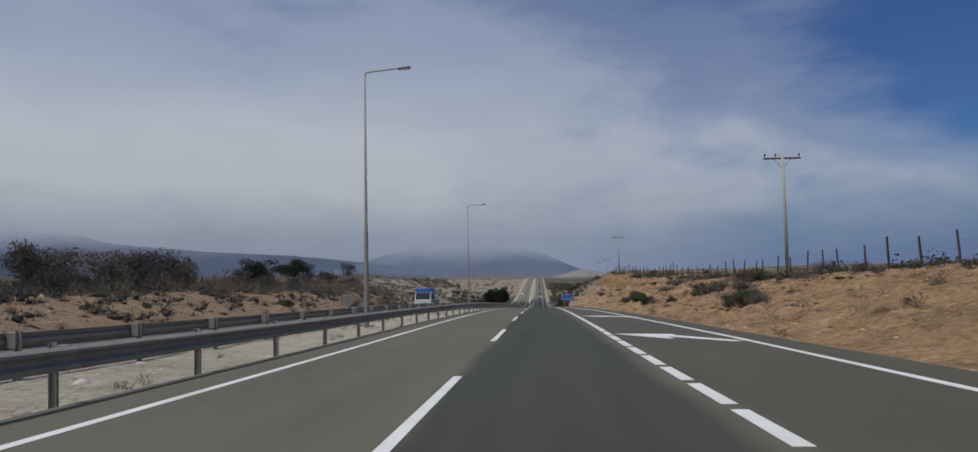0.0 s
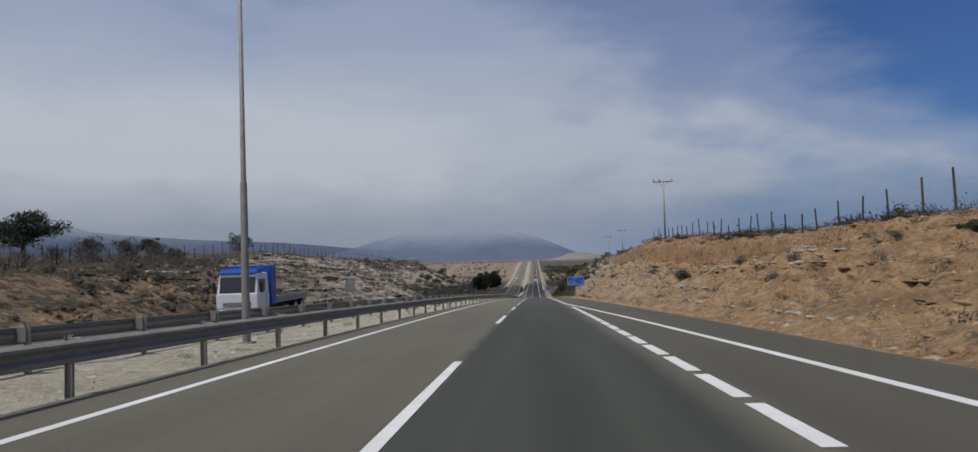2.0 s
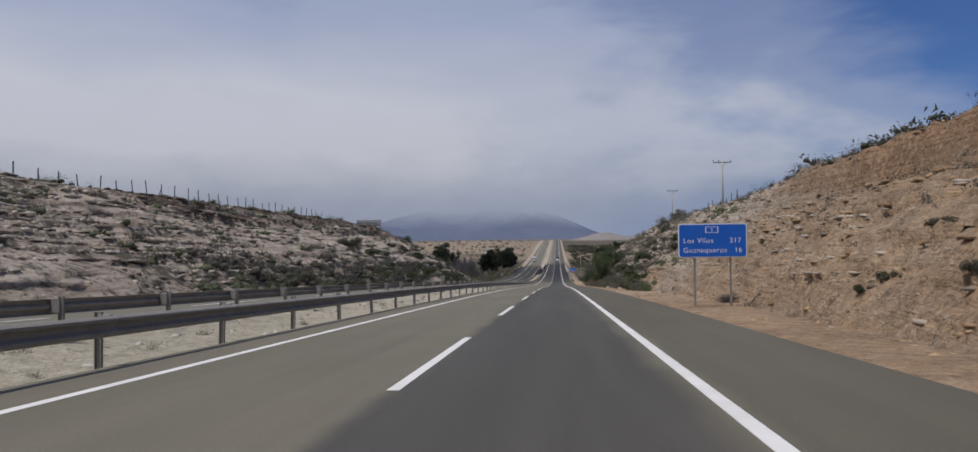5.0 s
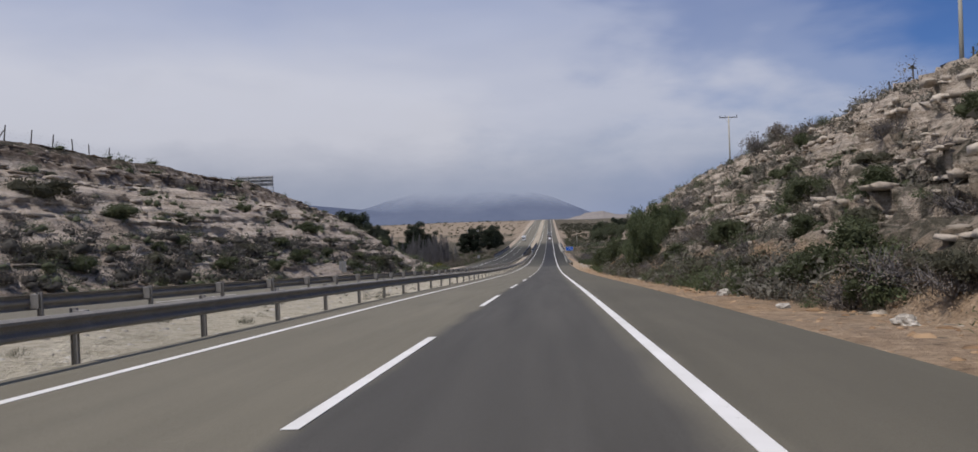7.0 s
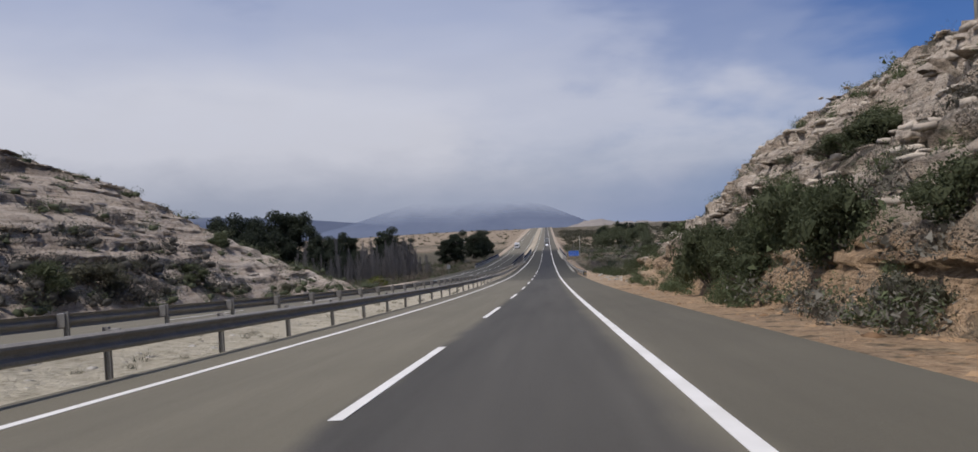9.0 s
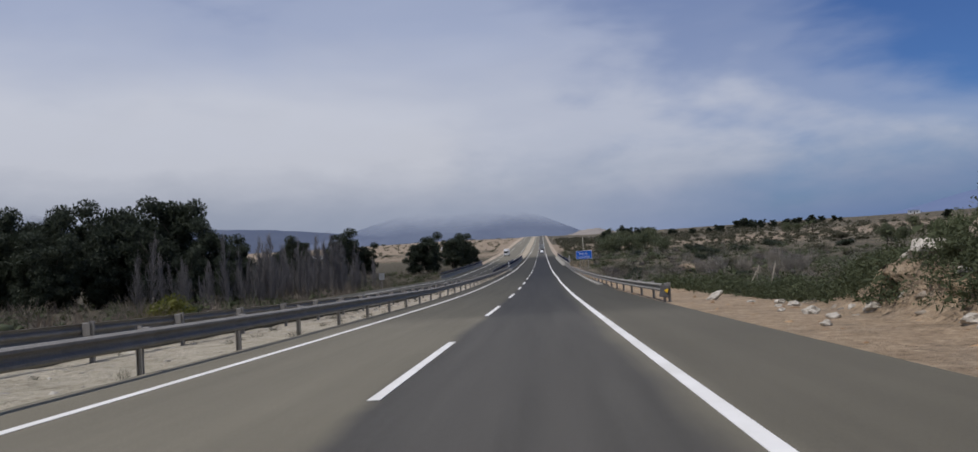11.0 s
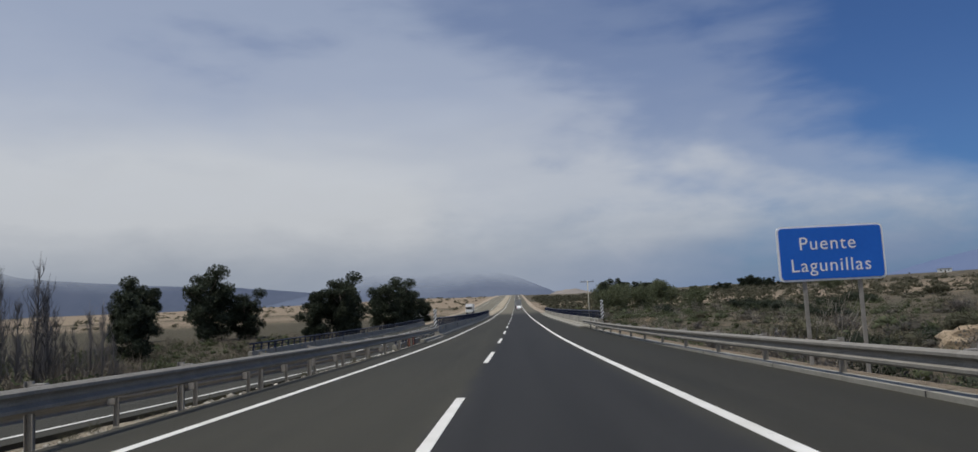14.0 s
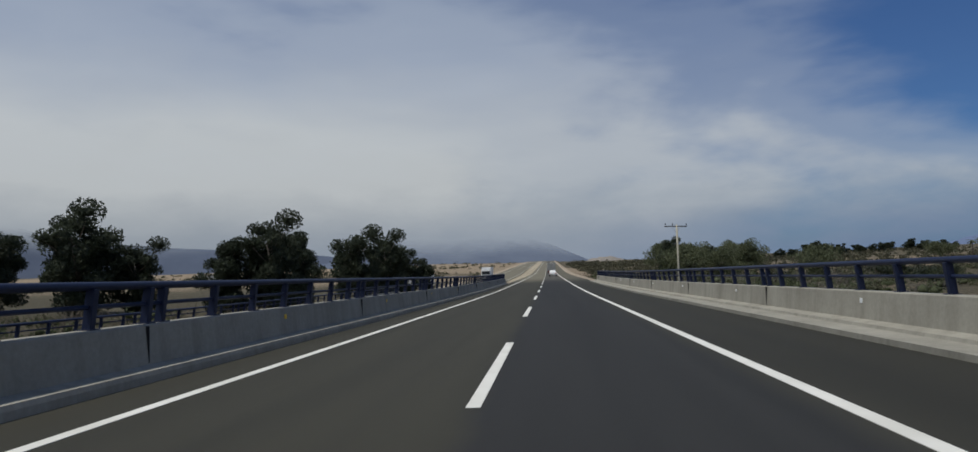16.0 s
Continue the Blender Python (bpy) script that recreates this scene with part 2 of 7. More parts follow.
def noise_of(nt, pos, scale, detail=4.0, rough=0.55, stretch=None):
    if stretch:
        pos = add(nt, "ShaderNodeMapping", {0: pos, 3: stretch}).outputs[0]
    return add(nt, "ShaderNodeTexNoise", {"Vector": pos, "Scale": scale, "Detail": detail, "Roughness": rough}).outputs[0]


def two_tone(a, b, s1=1.5, s2=18.0, lo=0.3, hi=0.7, stretch=None):
    def build(nt, pos):
        n1 = noise_of(nt, pos, s1, 4.0, 0.6, stretch)
        n2 = noise_of(nt, pos, s2, 3.0, 0.6, stretch)
        f = mathn(nt, "MULTIPLY_ADD", n2, 0.4, mathn(nt, "MULTIPLY", n1, 0.6))
        return ramp(nt, f, [(lo, a), (hi, b)])
    return build


def varied(a, b, s1=6.0):
    """Two colours, mixed over the surface and from piece to piece."""
    def build(nt, pos):
        n1 = noise_of(nt, pos, s1, 3.0)
        oi = add(nt, "ShaderNodeObjectInfo").outputs["Random"]
        f = mathn(nt, "MULTIPLY_ADD", oi, 0.45, mathn(nt, "MULTIPLY", n1, 0.6))
        return ramp(nt, f, [(0.2, a), (0.85, b)])
    return build


def leafy(a, b):
    def build(nt, pos):
        isl = add(nt, "ShaderNodeNewGeometry").outputs["Random Per Island"]
        oi = add(nt, "ShaderNodeObjectInfo").outputs["Random"]
        f = mathn(nt, "MULTIPLY_ADD", isl, 0.65, mathn(nt, "MULTIPLY", oi, 0.35))
        return ramp(nt, f, [(0.05, a), (0.95, b)])
    return build


def asphalt(nt, pos):
    sx = add(nt, "ShaderNodeSeparateXYZ", {0: pos})
    x, y = sx.outputs[0], sx.outputs[1]
    wob = noise_of(nt, pos, 0.35, 3.0)
    xs = mathn(nt, "MULTIPLY_ADD", wob, 0.5, mathn(nt, "ADD", x, -0.25))
    # the right-hand lane carries a newer, darker layer; wheel tracks are worn smooth
    newer = ramp(nt, mathn(nt, "MULTIPLY_ADD", xs, 0.1, 0.5), [(0.485, gray(0)), (0.515, gray(1)), (0.80, gray(0.9)), (0.845, gray(0))])
    grain = noise_of(nt, pos, 60.0, 4.0, 0.8)
    streak = noise_of(nt, pos, 1.0, 5.0, 0.6, (1.6, 0.05, 1.0))
    patch = noise_of(nt, pos, 0.09, 4.0, 0.6)
    old = ramp(nt, mathn(nt, "MULTIPLY_ADD", patch, 0.5, mathn(nt, "MULTIPLY", streak, 0.5)), [(0.3, (0.124, 0.113, 0.080)), (0.72, (0.188, 0.171, 0.122))])
    fresh = ramp(nt, streak, [(0.25, (0.052, 0.049, 0.0415)), (0.75, (0.088, 0.083, 0.0705))])
    early = ramp(nt, mathn(nt, "MULTIPLY_ADD", wob, 0.012, mathn(nt, "MULTIPLY", y, 0.001)), [(0.09, gray(1)), (0.13, gray(0))])
    fresh = mixc(nt, early, fresh, ramp(nt, streak, [(0.25, (0.036, 0.038, 0.028)), (0.75, (0.062, 0.063, 0.047))]))
    old = mixc(nt, 1.0, old, ramp(nt, early, [(0.0, gray(1.0)), (1.0, gray(0.8))]), "MULTIPLY")
    col = mixc(nt, newer, old, fresh)
    # newer asphalt towards the bridge, with a cloud's shade put into its colour
    late_shaded = ramp(nt, mathn(nt, "MULTIPLY_ADD", wob, 0.004, mathn(nt, "MULTIPLY", y, 0.001)), [(0.368, gray(0)), (0.372, gray(0.5)), (0.40, gray(0.7)), (0.46, gray(1)), (0.60, gray(1)), (0.64, gray(0))])
    dark = mixc(nt, newer, ramp(nt, streak, [(0.25, (0.026, 0.025, 0.0175)), (0.75, (0.043, 0.0405, 0.028))]), ramp(nt, streak, [(0.25, (0.0125, 0.013, 0.013)), (0.75, (0.024, 0.024, 0.0235))]))
    col = mixc(nt, late_shaded, col, dark)
    outer = ramp(nt, mathn(nt, "MULTIPLY_ADD", xs, 0.1, 0.5), [(0.85, gray(1.0)), (0.875, gray(0.71))])
    col = mixc(nt, 1.0, col, outer, "MULTIPLY")
    crack = add(nt, "ShaderNodeTexVoronoi", {"Vector": add(nt, "ShaderNodeMapping", {0: mixc(nt, 0.25, pos, add(nt, "ShaderNodeTexNoise", {"Vector": pos, "Scale": 1.2}).outputs[1], "ADD"), 3: (0.22, 0.09, 1.0)}).outputs[0], "Scale": 1.0})
    crack.feature = "DISTANCE_TO_EDGE"
    line = ramp(nt, crack.outputs["Distance"], [(0.0, gray(1)), (0.004, gray(0))])
    some = ramp(nt, noise_of(nt, pos, 0.05, 2.0), [(0.60, gray(0)), (0.66, gray(0.2))])
    col = mixc(nt, mathn(nt, "MULTIPLY", line, some), col, (0.018, 0.017, 0.016))
    speck = ramp(nt, grain, [(0.3, gray(0.72)), (0.7, gray(1.25))])
    return mixc(nt, 1.0, col, speck, "MULTIPLY")


def paint(nt, pos):
    chips = noise_of(nt, pos, 9.0, 6.0, 0.75)
    dirt = noise_of(nt, pos, 0.8, 4.0)
    c = ramp(nt, dirt, [(0.3, (0.63, 0.62, 0.565)), (0.7, (0.79, 0.78, 0.735))])
    return mixc(nt, ramp(nt, chips, [(0.28, gray(1)), (0.34, gray(0))]), c, (0.2, 0.19, 0.18))


def soil(nt, pos):
    """Ground: red earth, pale bedded rock, dry scrub and gravel, laid out by the geology."""
    zone = add(nt, "ShaderNodeAttribute")
    zone.attribute_name = "geology"
    zs = add(nt, "ShaderNodeSeparateColor", {0: zone.outputs["Color"]})
    red, pale, scrub = zs.outputs
    n1 = noise_of(nt, pos, 0.16, 5.0, 0.6)
    n2 = noise_of(nt, pos, 1.3, 6.0, 0.66)
    n3 = noise_of(nt, pos, 9.0, 4.0, 0.75)
    beds = noise_of(nt, pos, 1.0, 5.0, 0.62, (0.10, 0.10, 2.0))
    n4 = noise_of(nt, pos, 3.6, 5.0, 0.7)
    mix2 = mathn(nt, "MULTIPLY_ADD", n3, 0.35, mathn(nt, "MULTIPLY_ADD", n4, 0.35, mathn(nt, "MULTIPLY", n2, 0.3)))
    earth = ramp(nt, mix2, [(0.38, (0.13, 0.076, 0.037)), (0.44, (0.31, 0.192, 0.096)), (0.53, (0.45, 0.288, 0.152)), (0.61, (0.61, 0.43, 0.25))])
    n5 = noise_of(nt, pos, 0.5, 6.0, 0.66, (1.0, 0.7, 1.6))
    earth = mixc(nt, ramp(nt, n5, [(0.47, gray(0)), (0.62, gray(0.55))]), earth, ramp(nt, mix2, [(0.38, (0.085, 0.054, 0.032)), (0.62, (0.30, 0.205, 0.122))]))
    earth = mixc(nt, ramp(nt, n5, [(0.33, gray(0.6)), (0.42, gray(0))]), earth, ramp(nt, mix2, [(0.38, (0.28, 0.19, 0.104)), (0.62, (0.56, 0.41, 0.245))]))
    rock = ramp(nt, mathn(nt, "MULTIPLY_ADD", beds, 0.4, mathn(nt, "MULTIPLY", mix2, 0.6)),
                [(0.33, (0.07, 0.056, 0.043)), (0.41, (0.25, 0.20, 0.15)), (0.49, (0.44, 0.37, 0.29)), (0.62, (0.62, 0.55, 0.455))])
    plain = ramp(nt, mix2, [(0.36, (0.145, 0.12, 0.088)), (0.64, (0.335, 0.285, 0.215))])
    brush = ramp(nt, mix2, [(0.36, (0.026, 0.027, 0.017)), (0.52, (0.066, 0.062, 0.043)), (0.68, (0.14, 0.125, 0.09))])
    c = mixc(nt, red, plain, earth)
    c = mixc(nt, pale, c, rock)
    c = mixc(nt, zone.outputs["Alpha"], c, ramp(nt, mix2, [(0.36, (0.20, 0.18, 0.13)), (0.46, (0.45, 0.408, 0.30)), (0.62, (0.65, 0.60, 0.47))]))
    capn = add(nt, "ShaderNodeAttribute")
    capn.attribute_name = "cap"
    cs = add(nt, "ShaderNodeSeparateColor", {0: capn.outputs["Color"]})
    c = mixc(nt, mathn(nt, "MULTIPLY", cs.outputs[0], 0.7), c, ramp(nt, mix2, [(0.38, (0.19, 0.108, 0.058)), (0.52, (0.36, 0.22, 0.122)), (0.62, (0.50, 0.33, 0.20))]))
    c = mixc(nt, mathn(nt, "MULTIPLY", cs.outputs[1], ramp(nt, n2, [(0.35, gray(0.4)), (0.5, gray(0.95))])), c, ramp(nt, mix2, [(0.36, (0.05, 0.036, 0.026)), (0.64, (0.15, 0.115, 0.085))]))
    # thin layers drawn along the face
    lay = noise_of(nt, pos, 1.0, 4.0, 0.6, (0.12, 0.07, 5.0))
    c = mixc(nt, 1.0, c, mixc(nt, mathn(nt, "MAXIMUM", mathn(nt, "MULTIPLY", red, 0.3), pale), gray(1.0), ramp(nt, lay, [(0.36, gray(0.78)), (0.46, gray(1.0)), (0.60, gray(1.1))])), "MULTIPLY")
    s = mathn(nt, "MULTIPLY_ADD", n2, 1.3, mathn(nt, "MULTIPLY_ADD", n1, 0.8, -1.05))
    s = mathn(nt, "ADD", mathn(nt, "MULTIPLY", s, 2.2), mathn(nt, "MULTIPLY_ADD", scrub, 2.2, -1.1))
    sc = ramp(nt, mathn(nt, "ADD", s, 0.5), [(0.3, gray(0)), (0.7, gray(0.9))])
    c = mixc(nt, sc, c, brush)
    # litter: dead stalks, roots and dung lying about
    bits = noise_of(nt, pos, 4.2, 4.0, 0.7, (1.0, 1.0, 2.0))
    # the farthest plain turns grey with distance: haze put into its colour
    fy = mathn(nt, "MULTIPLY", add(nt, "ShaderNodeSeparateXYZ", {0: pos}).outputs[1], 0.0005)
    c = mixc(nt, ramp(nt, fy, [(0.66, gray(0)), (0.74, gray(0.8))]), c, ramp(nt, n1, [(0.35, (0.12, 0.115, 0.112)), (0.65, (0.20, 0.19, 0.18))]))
    return mixc(nt, ramp(nt, bits, [(0.61, gray(0)), (0.67, gray(0.45))]), c, (0.055, 0.045, 0.032))


def concrete(nt, pos):
    """Cast concrete: pale and blotched, with faint runs of dirt."""
    big = noise_of(nt, pos, 0.55, 5.0, 0.62)
    fine = noise_of(nt, pos, 11.0, 5.0, 0.7)
    runs = noise_of(nt, pos, 2.2, 3.0, 0.6, (1.0, 1.0, 0.16))
    c = ramp(nt, mathn(nt, "MULTIPLY_ADD", fine, 0.4, mathn(nt, "MULTIPLY", big, 0.6)), [(0.36, (0.235, 0.225, 0.192)), (0.5, (0.285, 0.273, 0.235)), (0.64, (0.335, 0.322, 0.278))])
    c = mixc(nt, 1.0, c, ramp(nt, runs, [(0.36, gray(0.88)), (0.5, gray(1.0)), (0.66, gray(1.03))]), "MULTIPLY")
    spots = noise_of(nt, pos, 3.0, 6.0, 0.7)
    return mixc(nt, ramp(nt, spots, [(0.64, gray(0)), (0.72, gray(0.35))]), c, (0.14, 0.135, 0.12))


M_ASPHALT = surface("asphalt", asphalt, 0.82, bump=0.35, bump_scale=70, spec=0.35)
M_PAINT = surface("road_paint", paint, 0.6, bump=0.15, bump_scale=60)
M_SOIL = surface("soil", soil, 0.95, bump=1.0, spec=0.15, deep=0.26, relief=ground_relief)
M_ZINC = surface("galvanised_steel", two_tone((0.17, 0.16, 0.14), (0.30, 0.285, 0.252), 1.2, 30), 0.7, 0.05, bump=0.05, bump_scale=15)
M_ZINC_DARK = surface("weathered_steel", two_tone((0.20, 0.19, 0.17), (0.34, 0.325, 0.30), 3, 40), 0.65, 0.25)
M_CONCRETE = surface("concrete", concrete, 0.9, bump=0.18, bump_scale=18)
M_BLUE_RAIL = surface("blue_painted_steel", two_tone((0.006, 0.011, 0.034), (0.011, 0.020, 0.060), 1.0, 20), 0.5, 0.0, bump=0.05)
M_SIGN = surface("blue_sign_face", two_tone((0.012, 0.11, 0.52), (0.018, 0.14, 0.60), 0.8, 12), 0.4)
M_WHITE = surface("white_sheeting", two_tone((0.72, 0.74, 0.76), (0.82, 0.83, 0.84), 1.0, 12), 0.5)
M_BLACK = surface("black_paint", two_tone((0.012, 0.012, 0.014), (0.03, 0.03, 0.032), 2, 20), 0.6)
M_SIGNBACK = surface("grey_sign_back", two_tone((0.22, 0.23, 0.23), (0.36, 0.37, 0.37), 1.5, 15), 0.55, 0.35)
M_TIMBER = surface("weathered_timber", varied((0.035, 0.028, 0.022), (0.12, 0.10, 0.08), 8), 0.9, bump=0.5, bump_scale=30)
M_POLE = surface("pale_pole_concrete", two_tone((0.33, 0.31, 0.25), (0.47, 0.45, 0.37), 0.8, 12), 0.85, bump=0.2)
M_WIRE = surface("rusty_wire", two_tone((0.07, 0.06, 0.055), (0.15, 0.13, 0.12), 5, 40), 0.7, 0.4)
M_YELLOW = surface("yellow_reflector", two_tone((0.70, 0.42, 0.02), (0.85, 0.55, 0.03), 3, 20), 0.4)
M_ORANGE = surface("orange_netting", two_tone((0.36, 0.06, 0.025), (0.5, 0.1, 0.04), 5, 30), 0.7)
M_RAILWHITE = surface("white_steel", two_tone((0.55, 0.56, 0.56), (0.72, 0.73, 0.73), 2, 20), 0.55, 0.1)


# ---- helpers for meshes ----
def mesh_of(name, verts, faces, mat, smooth_shade=False):
    me = bpy.data.meshes.new(name)
    me.from_pydata([tuple(v) for v in verts], [], [tuple(f) for f in faces])
    if mat:
        me.materials.append(mat)
    if smooth_shade:
        me.polygons.foreach_set("use_smooth", [True] * len(me.polygons))
    me.update()
    return me


def place(name, me, parent=None, m=None, label=""):
    ob = new(name, me)
    if parent:
        ob.parent = parent
    if m is not None:
        ob.matrix_basis = m
    if label:
        tagged(ob, label)
    return ob


def part(name, bm, mat, parent, label=""):
    me = bpy.data.meshes.new(name)
    bm.normal_update()
    bm.to_mesh(me)
    bm.free()
    me.materials.append(mat)
    return place(name, me, parent, None, label)


def thing(name, x, y, z, label, category, group="", kind="", rz=0.0):
    ob = new(name)
    ob.empty_display_size = 0.2
    ob.matrix_basis = pose(x, y, z, 0, 0, rz)
    return tagged(ob, label, category, group, kind)


def box(bm, lo, hi, bevel=0.0, m=None):
    r = bmesh.ops.create_cube(bm, size=1.0)
    c = [(a + b) / 2 for a, b in zip(lo, hi)]
    s = [b - a for a, b in zip(lo, hi)]
    bmesh.ops.transform(bm, matrix=Matrix.Translation(c) @ Matrix.Diagonal((*s, 1)), verts=r["verts"])
    if bevel:
        es = {e for v in r["verts"] for e in v.link_edges}
        r2 = bmesh.ops.bevel(bm, geom=list(es), offset=bevel, segments=2, affect="EDGES", profile=0.6)
        vs = list({v for f in r2["faces"] for v in f.verts} | {v for v in r["verts"] if v.is_valid})
    else:
        vs = r["verts"]
    if m is not None:
        bmesh.ops.transform(bm, matrix=m, verts=vs)
    return bm


def boxes(*specs, bevel=0.0):
    bm = bmesh.new()
    for lo, hi in specs:
        box(bm, lo, hi, bevel)
    return bm


def tube_data(points, radii, sides=8):
    """Vertices and faces of a tapering tube through the points."""
    pts = [Vector(p) for p in points]
    verts, faces = [], []
    for i, p in enumerate(pts):
        d = (pts[min(i + 1, len(pts) - 1)] - pts[max(i - 1, 0)]).normalized()
        ref = Vector((1, 0, 0)) if abs(d.x) < 0.9 else Vector((0, 1, 0))
        a = d.cross(ref).normalized()
        b = d.cross(a)
        for k in range(sides):
            t = 2 * math.pi * k / sides
            verts.append(p + (a * math.cos(t) + b * math.sin(t)) * radii[i])
    for i in range(len(pts) - 1):
        for k in range(sides):
            k2 = (k + 1) % sides
            faces.append((i * sides + k, i * sides + k2, (i + 1) * sides + k2, (i + 1) * sides + k))
    faces.append(tuple(range(sides))[::-1])
    faces.append(tuple((len(pts) - 1) * sides + k for k in range(sides)))
    return verts, faces


def join_data(*sets):
    verts, faces = [], []
    for v, f in sets:
        n = len(verts)
        verts += list(v)
        faces += [tuple(i + n for i in q) for q in f]
    return verts, faces


def ribbon(name, ys, xa, xb, lift, depth, mat, parent=None, kind="", off=None, label="", category=""):
    """A slab that follows the road's profile between two edges."""
    n = len(ys)
    z = zr(ys) + lift + (off if off is not None else 0)
    xa, xb = np.broadcast_to(xa, n), np.broadcast_to(xb, n)
    v = np.concatenate([np.stack([xa, ys, z], 1), np.stack([xb, ys, z], 1), np.stack([xa, ys, z - depth], 1), np.stack([xb, ys, z - depth], 1)])
    f = []
    for i in range(n - 1):
        f += [(i, n + i, n + i + 1, i + 1), (2 * n + i, i, i + 1, 2 * n + i + 1), (n + i, 3 * n + i, 3 * n + i + 1, n + i + 1),
              (3 * n + i, 2 * n + i, 2 * n + i + 1, 3 * n + i + 1)]
    f += [(0, 2 * n, 3 * n, n), (n - 1, 2 * n - 1, 4 * n - 1, 3 * n - 1)]
    ob = place(name, mesh_of(name, v, f, mat), parent, None, label)
    if kind or category:
        tagged(ob, label, category, "", kind)
    return ob


# ---- ground ----
def overhang(X, Y, Z):
    """How far the beds of a cutting stand out towards the road: each bed has a sharp, undercut foot."""
    right = X > 5.5
    toe = np.where(right, toe_right(Y), OUTER - 1.1)
    top = np.where(right, table(Y, RIGHT_X), table(Y, LEFT_X))
    u = (X - toe) / (top - toe)
    zt = np.where(right, table(Y, RIGHT_Z), table(Y, LEFT_Z))
    face = np.clip(u * 9, 0, 1) * np.clip((1.06 - u) * 7, 0, 1) * np.clip((zt - zr(Y) - 0.6) / 3, 0, 1) * smooth(385, 350, Y)
    hard = np.where(right, 0.35 + 0.25 * smooth(80, 130, Y) + 0.7 * smooth(200, 240, Y), 0.6 + 0.45 * smooth(115, 160, Y) - 0.1 * smooth(195, 230, Y))
    out = 0.0
    dip = Z - 0.75 * zr(Y) + 0.9 * fbm(X * 0.08, Y * 0.05, 3)
    soft = np.where(right, 0.12 + 0.88 * smooth(195, 235, Y), 1.0)
    for thick, deep, run, seed in ((0.95, 0.55, 0.10, 3), (0.40, 0.42, 0.20, 31), (0.19, 0.2, 0.6, 57)):
        q = dip / thick + 0.35 * fbm(X * 0.3, Y * 0.35 + seed, 3)
        bed = np.floor(q)
        fr = q - bed
        there = smooth(-0.06, 0.16, fbm(Y * run + bed * 7.31, bed * 3.7 + seed, 3))
        out = out + (deep * soft if thick > 0.8 else deep) * there * (1 - fr) ** 0.8
    out = out + 0.22 * fbm(Y * 0.9, Z * 1.6 + X * 0.4, 3, 0.6)
    return np.where(right, -1.0, 1.0) * np.where(right | (X < OUTER - 0.9), face * hard * out, 0.0)


